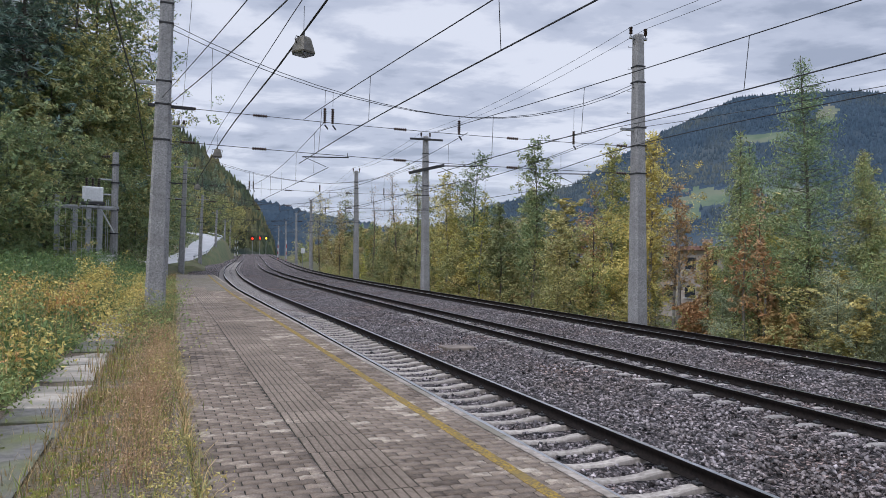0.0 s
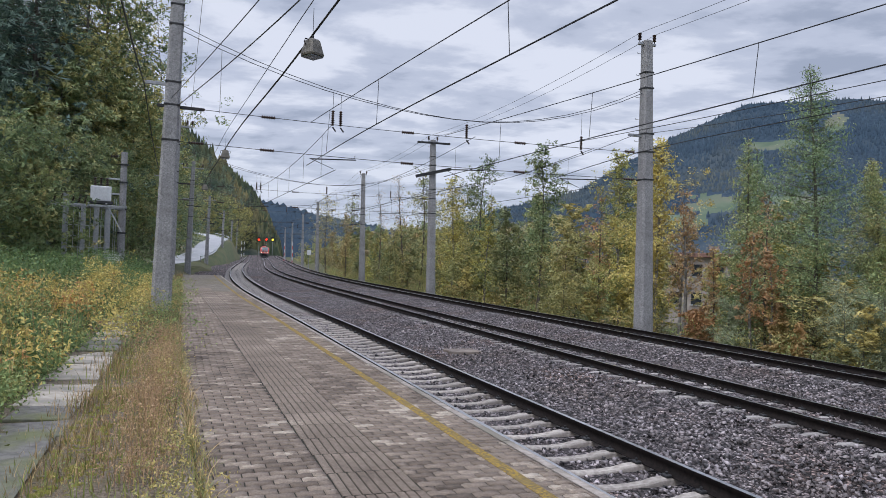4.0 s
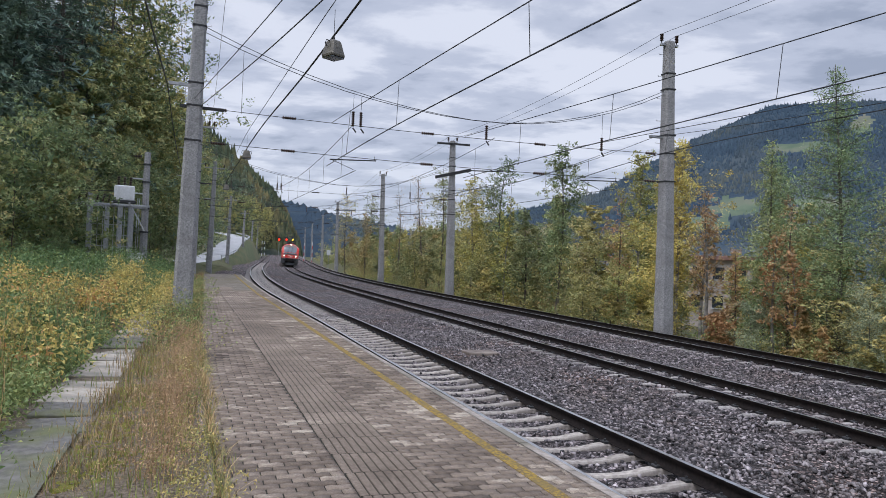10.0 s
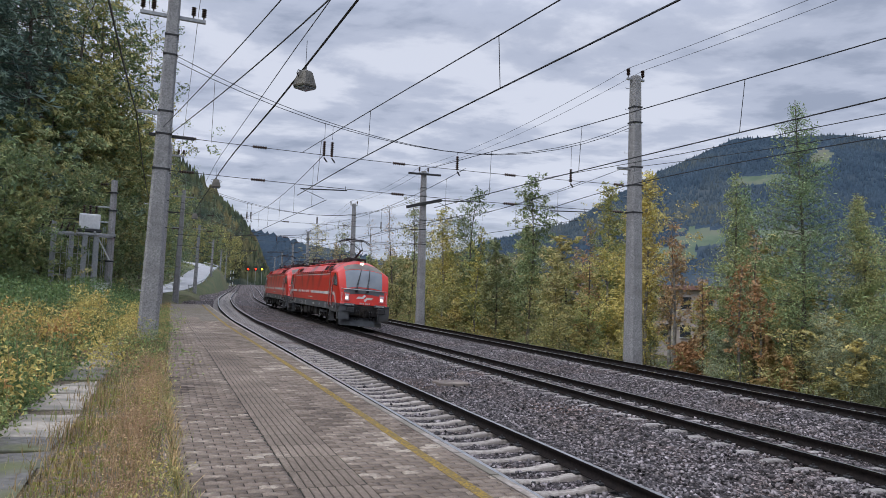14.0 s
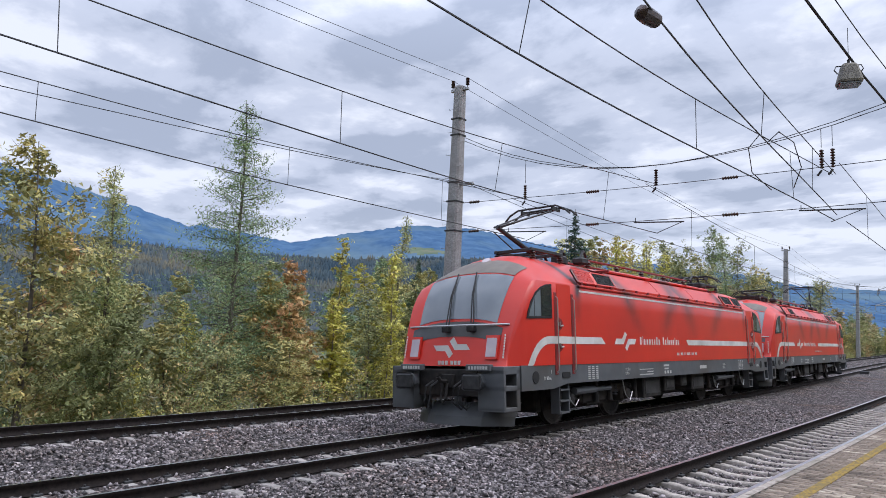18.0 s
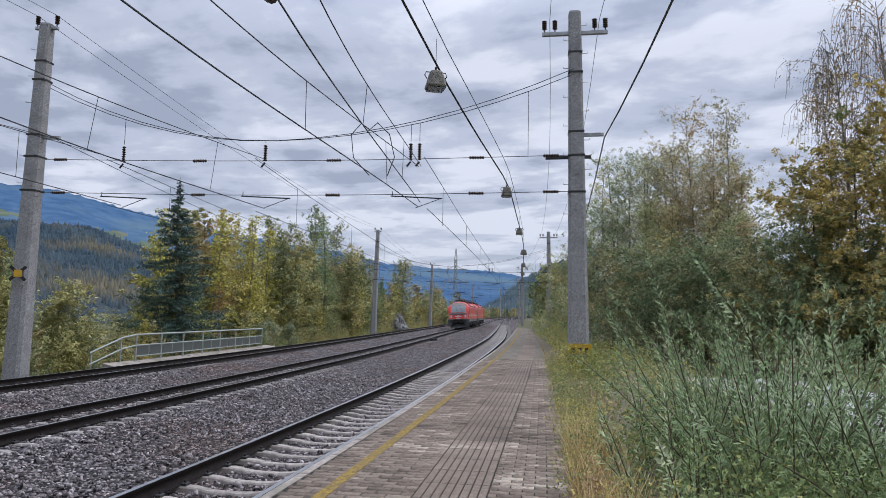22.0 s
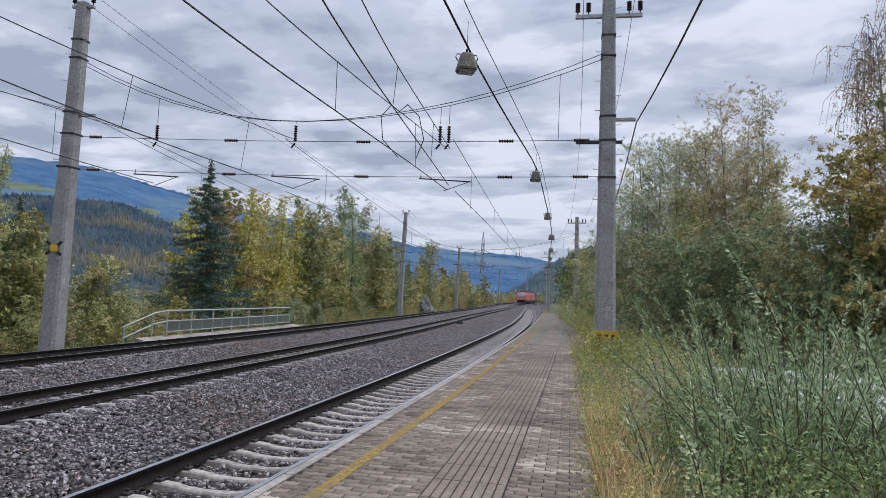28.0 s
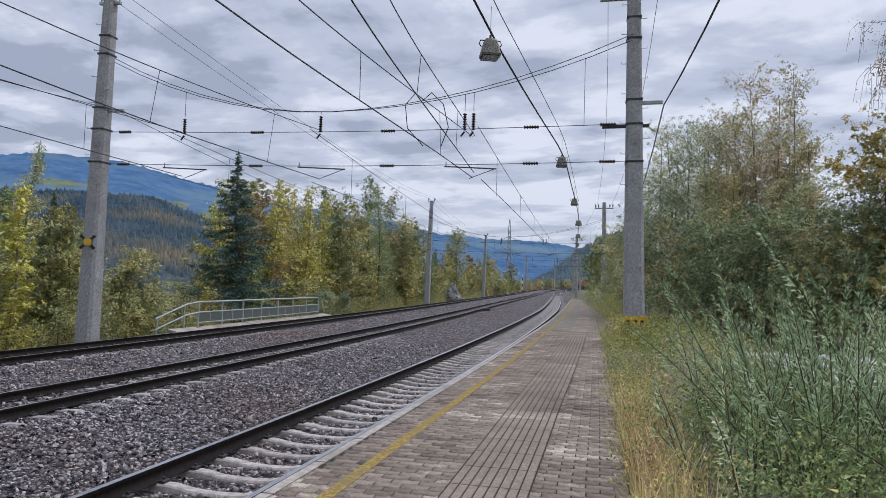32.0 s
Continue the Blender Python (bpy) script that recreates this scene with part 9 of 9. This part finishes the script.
M_GRASSBANK = mat("bank_grass", (0.075, 0.095, 0.04), (0.13, 0.145, 0.065), 0.8, 0.95, bump=0.5, bscale=8, c=(0.16, 0.14, 0.07), cscale=0.15)
ribbon_road()


def rail_signal(az, d, el, glow, label):
    t = tagged(new("rail_signal"), label, "signal", "far signals")
    x, y = polar(az, d)
    z = 2.33 + d * math.tan(radians(el))
    s, o = near_line(np.array([x]), np.array([y]))
    base = float(rise(s)[0]) - 0.5
    t.matrix_basis = facing(az, d, base)
    h = z - base
    bm = bmesh.new()
    tube(bm, (0, 0.3, 0), (0, 0.3, h + 1.2), 0.09, n=8)
    part("post", bm, M_STEEL, t)
    b = block("signal_board", (-0.62, 0.62, 0.0, 0.18, h - 0.9, h + 1.3), M_BLACK, t, 0.05, "black enamelled board")
    bm = bmesh.new()
    lathe(bm, [(0.02, 0.10), (0.42, 0.05), (0.45, 0.0)], 14, (0, -0.01, h), (0, -1, 0))
    part("lamp_lens", bm, glow, b, "lit lens")


rail_signal(14.96, 325, 1.15, M_SIGRED, "lit red main signal beside the line")
rail_signal(14.40, 325, 1.18, M_SIGRED, "lit red main signal between the tracks")
rail_signal(13.93, 325, 1.19, M_SIGAMB, "lit amber signal beside the outer track")


def marker_post(az, d, el, red=True):
    t = tagged(new("marker_post"), "white and red banded post at the line" if red else "white banded post at the line", "post", "marker posts")
    top = 2.2 + d * math.tan(radians(el))
    x, y = polar(az, d)
    base = float(rise(near_line(np.array([x]), np.array([y]))[0])[0]) - 0.6
    t.matrix_basis = facing(az, d, base)
    n = 6
    h = top - base
    for i in range(n):
        bm = bmesh.new()
        r = 0.0013 * d ** 0.8
        tube(bm, (0, 0, h * i / n), (0, 0, h * (i + 1) / n), r, n=8)
        part("painted_band", bm, M_WHITE if i % 2 else (M_REDP if red else M_DARK), t)


for az, d, el, red in ((16.30, 235, 1.0, False), (16.09, 255, 1.0, False), (13.09, 215, 1.0, True), (12.49, 190, 1.1, True), (-152.79, 215, 0.95, False), (-154.39, 240, 0.9, True), (-156.21, 205, 0.7, False)):
    marker_post(az, d, el, red)


def sign_board(az, d, el, w, h, label, round_top=False):
    t = tagged(new("track_sign"), label, "sign", "track signs")
    z = 2.2 + d * math.tan(radians(el))
    x, y = polar(az, d)
    base = float(rise(near_line(np.array([x]), np.array([y]))[0])[0]) - 0.6
    t.matrix_basis = facing(az, d, base)
    bar("post", (0, 0.1, 0), (0, 0.1, z - base), 0.05, M_STEEL, t, 6)
    if round_top:
        bm = bmesh.new()
        lathe(bm, [(0.02, 0.0), (w, 0.0), (w, 0.05)], 16, (0, 0, z - base), (0, -1, 0))
        part("sign_plate", bm, M_WHITE, t)
    else:
        block("sign_plate", (-w, w, -0.03, 0.05, z - base - h, z - base + h), M_WHITE, t, 0.02)


sign_board(-157.0, 165, 0.61, 0.30, 0.48, "white rectangular board on a post by the line")
sign_board(-155.68, 200, 0.94, 0.16, 0.16, "small round signal disc on a post", True)
sign_board(11.35, 125, 0.35, 0.32, 0.45, "white board on a post beside the outer track")


# far-side railing with mesh panels on a concrete slab
def far_railing():
    t = tagged(new("railing"), "grey-green steel railing with mesh panels above a low culvert wall", "railing")
    s0, s1, o, zb, zt = -31.4, -47.8, 9.35, -0.18, 0.86
    n = 7
    S = np.linspace(s0, s1, n + 1)
    for i, s in enumerate(S):
        bm = bmesh.new()
        tube(bm, P(s, o, zb - 0.6), P(s, o, zt), 0.045, n=6)
        part("post", bm, M_RAILING, t)
    for z, r in ((zt, 0.045), (zt - 0.50, 0.035), (zb + 0.04, 0.03)):
        bm = bmesh.new()
        polytube(bm, [P(s, o, z) for s in S], r, 6)
        part("rail_bar", bm, M_RAILING, t)
    for a, b in zip(S, S[1:]):
        for q0, q1 in ((a, (a + b) / 2), ((a + b) / 2, b)):
            bm = bmesh.new()
            v = [bm.verts.new(P(q, oo, z)) for oo in (o - 0.008, o + 0.008) for q, z in ((q0 - 0.06, zb + 0.06), (q1 + 0.06, zb + 0.06), (q1 + 0.06, zt - 0.54), (q0 - 0.06, zt - 0.54))]
            for f in ((0, 1, 2, 3), (7, 6, 5, 4), (0, 4, 5, 1), (1, 5, 6, 2), (2, 6, 7, 3), (3, 7, 4, 0)):
                bm.faces.new([v[k] for k in f])
            part("mesh_panel", bm, M_MESH, t)
        bm = bmesh.new()
        tube(bm, P((a + b) / 2, o, zb), P((a + b) / 2, o, zt - 0.5), 0.028, n=5)
        part("baluster", bm, M_RAILING, t)
    for dz in (0.0, -0.5):
        bm = bmesh.new()
        polytube(bm, [P(-31.4, o, zt + dz), P(-30.6, o + 0.2, zt + dz - 0.12), P(-28.9, o + 0.7, zt + dz - 0.75)], 0.04, 6)
        part("sloping_rail", bm, M_RAILING, t)
    for s, oo, z in ((-30.5, o + 0.22, 0.72), (-29.0, o + 0.68, 0.12)):
        bm = bmesh.new()
        tube(bm, P(s, oo, z - 1.5), P(s, oo, z), 0.04, n=6)
        part("post", bm, M_RAILING, t)
    w = tagged(new("culvert_wall"), "low pale concrete wall under the railing", "wall")
    for k, q in enumerate(np.arange(-49.5, -31.5, 2.55)):
        bm = bmesh.new()
        prof = [(8.9, -1.6), (8.9, -0.46), (9.55, -0.34), (9.55, -1.9)]
        r = [[bm.verts.new(P(a, oo, z + random.uniform(-0.015, 0.015))) for oo, z in prof] for a in (q + 0.02, q + 2.53)]
        for j in range(3):
            bm.faces.new((r[0][j], r[0][j + 1], r[1][j + 1], r[1][j]))
        bm.faces.new(r[0]); bm.faces.new(r[1][::-1])
        part("wall_slab", bm, M_COPING, w)


far_railing()


def second_railing():
    t = tagged(new("railing"), "short green steel railing at the platform's back edge", "railing")
    S = np.linspace(-41, -35, 4)
    for s in S:
        bm = bmesh.new()
        tube(bm, P(s, -11.9, 0.2), P(s, -11.9, 1.35), 0.035, n=6)
        part("post", bm, M_RAILING, t)
    for z in (1.35, 0.85):
        bm = bmesh.new()
        polytube(bm, [P(s, -11.9, z) for s in S], 0.035, 6)
        part("rail_bar", bm, M_RAILING, t)


second_railing()


def cross_sign():
    """Yellow square with four black-tipped arms."""
    t = tagged(new("cross_sign"), "yellow sign with black-tipped diagonal arms clamped to a concrete mast", "sign")
    t.matrix_basis = at(-21.5, 7.8, 3.15) @ pose(-0.12, 0.40, 0, 0, 0, 40)
    bm = bmesh.new()
    box(bm, -0.115, 0.115, -0.015, 0.015, -0.115, 0.115, 0.005)
    part("centre_plate", bm, M_SIGNY, t)
    for sx in (-1, 1):
        for sz in (-1, 1):
            bm = bmesh.new()
            vs = box(bm, -0.05, 0.05, -0.012, 0.012, -0.10, 0.10)
            bmesh.ops.transform(bm, matrix=Matrix.Translation((sx * 0.155, -0.004, sz * 0.155)) @ Matrix.Rotation(radians(45 * sx * sz), 4, "Y"), verts=bm.verts)
            part("black_arm", bm, M_BLACK, t, "black enamelled arm tip")
    bar("bracket", (0, 0, 0), (0, -0.25, 0), 0.02, M_STEEL, t)


cross_sign()
w = tagged(new("warning_plate"), "yellow warning plate strapped round the foot of a concrete mast", "sign")
w.matrix_basis = at(-22.0, -10.45, 0)
block("plate", (-0.345, 0.345, 0.318, 0.335, 1.02, 1.32), M_SIGNY, w, 0.003)
for x in (-0.2, 0.0, 0.2):
    block("dark_mark", (x - 0.045, x + 0.045, 0.335, 0.339, 1.05, 1.20), M_BLACK, w, 0)
block("strap", (-0.34, 0.34, -0.335, 0.318, 1.24, 1.30), M_DARK, w, 0)


def pylon(az, d, top_el, base_el, label):
    t = tagged(new("lattice_pylon"), label, "pylon", "pylons")
    base = 2.1 + d * math.tan(radians(base_el))
    h = 2.1 + d * math.tan(radians(top_el)) - base
    t.matrix_basis = facing(az, d, base)
    r = 0.0005 * d
    w0, w1 = h * 0.042, h * 0.014

    def corner(q, k):
        w = w0 + (w1 - w0) * min(1, q / 0.86) if q < 0.86 else w1 * (1 - q) / 0.14 + 0.05
        return (w * (1, -1, -1, 1)[k], w * (1, 1, -1, -1)[k], h * q)
    qs = [0, 0.14, 0.27, 0.38, 0.48, 0.57, 0.65, 0.72, 0.79, 0.86, 1.0]
    for k in range(4):
        bm = bmesh.new()
        polytube(bm, [corner(q, k) for q in qs], r * 1.4, 4)
        part("leg", bm, M_STEEL, t)
    for a, b in zip(qs, qs[1:]):
        for k in range(4):
            for c0, c1 in ((k, (k + 1) % 4), ((k + 1) % 4, k)):
                bm = bmesh.new()
                tube(bm, corner(a, c0), corner(b, c1), r, n=3)
                part("brace", bm, M_STEEL, t)
    for q, w in ((0.55, 0.145), (0.72, 0.12)):
        bm = bmesh.new()
        for sx in (-1, 1):
            tube(bm, (0, 0, h * q), (sx * h * w, 0, h * q), r * 1.4, n=3)
            tube(bm, (0, 0, h * (q + 0.05)), (sx * h * w, 0, h * q), r, n=3)
            tube(bm, (sx * h * w, 0, h * q), (sx * h * w, 0, h * (q - 0.05)), r, n=3)
        part("cross_arm", bm, M_STEEL, t)


pylon(-151.65, 420, 5.35, -0.6, "tall grey lattice pylon beyond the trees")
pylon(-73.2, 640, 10.6, 6.6, "lattice pylon on the wooded foothills")


def house(az, d, z, w, h, label, roof=1.2, wallm=None, roofm=None, floors=1, flat=False):
    t = tagged(new("house"), label, "house", "houses")
    t.matrix_basis = facing(az, d, z) @ pose(0, 0, 0, 0, 0, (az * 37) % 50 - 25)
    l = w * 1.3
    block("wall", (-l / 2, l / 2, -w / 2, w / 2, -3, h), wallm or M_HOUSE, t, 0.05)
    if flat:
        block("roof", (-l / 2 - 0.5, l / 2 + 0.5, -w / 2 - 0.5, w / 2 + 0.5, h, h + 0.45), roofm or M_ROOF, t, 0.05)
        block("chimney", (-0.4, 0.4, -0.4, 0.4, h + 0.45, h + 1.2), M_HOUSE, t, 0.03)
    else:
        bm = bmesh.new()
        e = 0.7
        r = [[bm.verts.new((x, y, zz)) for y, zz in ((-w / 2 - e, h - 0.3), (0, h + roof), (w / 2 + e, h - 0.3), (w / 2 + e, h - 0.55), (0, h + roof - 0.3), (-w / 2 - e, h - 0.55))] for x in (-l / 2 - e, l / 2 + e)]
        for j in range(6):
            bm.faces.new((r[0][j], r[0][(j + 1) % 6], r[1][(j + 1) % 6], r[1][j]))
        bm.faces.new(r[0]); bm.faces.new(r[1][::-1])
        part("roof", bm, roofm or M_ROOF, t)
    for i in range(4):
        for f in range(floors):
            x = -l / 2 + l * (i + 0.5) / 4
            zz = h - 1.9 - f * 2.8
            win = block("window", (x - 0.5, x + 0.5, -w / 2 - 0.06, -w / 2 + 0.02, zz, zz + 1.2), M_WINDOW, t, 0)
            block("sill", (x - 0.6, x + 0.6, -w / 2 - 0.16, -w / 2 - 0.06, zz - 0.1, zz), M_PALE, win, 0)


house(-19.9, 78, -1.9, 6.2, 5.4, "low house with a reddish flat roof behind the trees", wallm=M_HOUSE, flat=True, floors=2)
for az, d, el in ((-47.6, 820, 7.4), (-48.6, 800, 7.2), (-50.2, 830, 7.6), (-53.5, 840, 7.3), (-58, 820, 6.5), (-63, 800, 5.8), (-20.4, 1150, 4.1), (-20.9, 1180, 4.3)):
    house(az, d, 2.1 + d * math.tan(radians(el)), 8.5, 6.0, "far farmhouse with a dark pitched roof on the slope", 3.0, M_WHITE if az < -48 else M_HOUSE, M_DARK, 2)


def rock():
    bm = bmesh.new()
    bmesh.ops.create_icosphere(bm, subdivisions=4, radius=1.0)
    for v in bm.verts:
        k = 1 + 0.6 * noise.noise(v.co * 1.1) - 0.35 * abs(noise.noise(v.co * 2.3)) + 0.3 * noise.noise(v.co * 5.0)
        v.co = Vector((v.co.x * (1.25 - 0.35 * v.co.z) * k, v.co.y * 1.2 * k, v.co.z * 1.9 * k))
    ob = link("boulder", bm, M_ROCK)
    ob.matrix_basis = facing(-147.35, 112, 0.2)
    tagged(ob, "grey weathered boulder on the far bank", "rock")


rock()
bm = bmesh.new()
box(bm, -0.45, 0.45, -0.34, 0.34, -0.05, 0.05, 0.02)
tagged(link("cable_pit_cover", bm, M_GUIDE), "flat concrete cable pit cover set in the ballast", "pit cover").matrix_basis = at(18.8, -2.8, -0.20)
bm = bmesh.new()
box(bm, -0.3, 0.3, -0.22, 0.22, -0.12, 0.12, 0.03)
tagged(link("point_motor_box", bm, M_DARK), "small dark steel box beside the middle track", "track box").matrix_basis = at(-60.3, -1.25, -0.04)


# ---- the slab path, the verge and the yard behind the platform ----
def path_slabs():
    t = tagged(new("slab_path"), "old path of pale cracked concrete slabs with moss in the joints", "path", kind="structure")
    rnd = random.Random(4)
    s = 8.6
    while s < 24:
        ln = rnd.uniform(0.75, 1.05)
        worn = rnd.random() < 0.2
        bm = bmesh.new()
        w = 0.36 + rnd.uniform(-0.04, 0.05)
        vs = [(-w, -ln / 2 + 0.012), (w, -ln / 2 + 0.012 + rnd.uniform(-0.02, 0.02)), (w + rnd.uniform(-0.05, 0.02), ln / 2 - 0.012), (-w + rnd.uniform(-0.02, 0.05), ln / 2 - 0.012)]
        a = [bm.verts.new((x, y, -0.12)) for x, y in vs]
        b = [bm.verts.new((x, y, -0.012)) for x, y in vs]
        c = [bm.verts.new((x * 0.97, y * 0.97, 0.0)) for x, y in vs]
        for lo, hi in ((a, b), (b, c)):
            for j in range(4):
                bm.faces.new((lo[j], lo[(j + 1) % 4], hi[(j + 1) % 4], hi[j]))
        bm.faces.new(c)
        ob = part("slab", bm, M_JOINTSLAB if worn else M_SLAB, t)
        ob.matrix_basis = at(s + ln / 2, -11.72 + rnd.gauss(0, 0.02), 0.375 + rnd.gauss(0, 0.012), rnd.gauss(0, 1.5)) @ Matrix.Rotation(rnd.gauss(0, 0.02), 4, "X") @ Matrix.Rotation(rnd.gauss(0, 0.025), 4, "Y")
        s += ln


M_JOINTSLAB = mat("weathered_slab", (0.10, 0.095, 0.088), (0.19, 0.18, 0.165), 8, 0.9, bump=0.35, bscale=40, c=(0.13, 0.14, 0.06), cscale=1.4)
path_slabs()
tagged(sweep("old_path", [(-12.6, 0.36), (-12.0, 0.385), (-11.4, 0.38)], steps(2.5, 8.8, 0.4, 2.0, 40), M_JOINTSLAB), "cracked dark grey asphalt at the end of the slab path", "path", kind="structure")
M_VERGE = mat("verge_soil", (0.075, 0.056, 0.038), (0.24, 0.195, 0.145), 30, 0.95, bump=0.9, bscale=55, c=(0.12, 0.105, 0.045), cscale=2.2)
M_YARD = mat("yard_asphalt", (0.40, 0.40, 0.41), (0.52, 0.52, 0.53), 9, 0.9, bump=0.2, bscale=60, c=(0.24, 0.235, 0.22), cscale=0.35)
S = steps(-70, 60, 0.5, 2.0, 40)
prof = [(-13.2, 0.32), (-12.4, 0.345), (-11.6, 0.35), (-10.9, 0.365), (-10.45, 0.40), (-10.25, 0.43), (-9.9, 0.455)]


def bumpy(sv, v):
    return np.array([[0.05 * noise.noise((p[0] * 1.3, p[1] * 1.3, 1)) for p in r] for r in v])


tagged(sweep("verge", prof, S, M_VERGE, off=lambda q: np.where(q < 0, 0.25 * np.clip(-q / 4, 0, 1), 0), wave=bumpy, smooth=True), "stony verge with moss between path and platform", "ground", kind="structure")
tagged(sweep("yard", [(-17.6, 0.36), (-16.0, 0.37), (-13.5, 0.36)], steps(-22.5, -8, 1.0, 2.0, 40), M_YARD), "light worn asphalt yard behind the weeds", "yard", kind="structure")
# pebbles and moss cushions on the verge
rng = np.random.default_rng(61)
n = 5000
s, o = rng.uniform(3.5, 24, n), rng.uniform(-11.35, -10.15, n)
x, y, a = plan(s, o)
octa = np.array([(1, 0, 0), (0, 1, 0), (-1, 0, 0), (0, -1, 0), (0, 0, 1), (0, 0, -1.0)])
tri = np.array([(0, 1, 4), (1, 2, 4), (2, 3, 4), (3, 0, 4), (1, 0, 5), (2, 1, 5), (3, 2, 5), (0, 3, 5)])
v = octa[None] * rng.uniform(0.6, 1.3, (n, 6, 1)) * rng.uniform(0.006, 0.02, (n, 1, 1)) * np.array([1, 1, 0.55]) + np.stack([x, y, 0.375 + rise(s)], -1)[:, None]
tagged(raw("pebbles", v.reshape(-1, 3), (tri[None] + 6 * np.arange(n)[:, None, None]).reshape(-1, 3), mat("pale_pebble", (0.15, 0.125, 0.10), (0.27, 0.24, 0.20), 9, 0.9, rand=0.4, island=True)), "small pale stones on the verge", "gravel", kind="stuff")


def moss(count, s0, s1, o0, o1, z, seed):
    """Low cushions of moss."""
    r = random.Random(seed)
    bm = bmesh.new()
    for i in range(count):
        c, w = P(r.uniform(s0, s1), r.uniform(o0, o1), z), r.uniform(0.02, 0.10)
        ring = [bm.verts.new(c + Vector((math.cos(k * 0.785) * w * r.uniform(0.6, 1.2), math.sin(k * 0.785) * w * r.uniform(0.6, 1.2), -0.03))) for k in range(8)]
        ring2 = [bm.verts.new(c + (q.co - c) * 0.6 + Vector((0, 0, 0.02 * r.uniform(0.5, 1.2)))) for q in ring]
        for k in range(8):
            bm.faces.new((ring[k], ring[(k + 1) % 8], ring2[(k + 1) % 8], ring2[k]))
        bm.faces.new(ring2)
    tagged(link("moss_cushions", bm, M_MOSS, smooth=True), "yellow-green moss cushions on the stony ground", "moss", kind="stuff")


moss(900, 4, 16, -11.3, -10.3, 0.375, 3)


# ---- what moves: the locomotives roll along the middle track ----
def run(t):
    """Place of the train's rear end along the line, at a nearly even speed."""
    q = t - 17.5
    k = min(max(q / 2.5, 0.0), 1.0)
    return -0.86 - 22.0 * q + 0.42 * min(max(-q, 0.0), 3.0) - 2.5 * k * k * (3 - 2 * k)


def motions():
    for ob, d in ((LOCO_B, -8.87), (LOCO_A, -8.87 - 19.58)):
        rows = []
        for k in range(0, 65):
            t = k * 0.5
            rows.append((t, at(run(t) + d, 0.0, 0.0) @ Matrix.Rotation(-math.atan(CANT), 4, "Y")))
        walk(ob, rows)


motions()
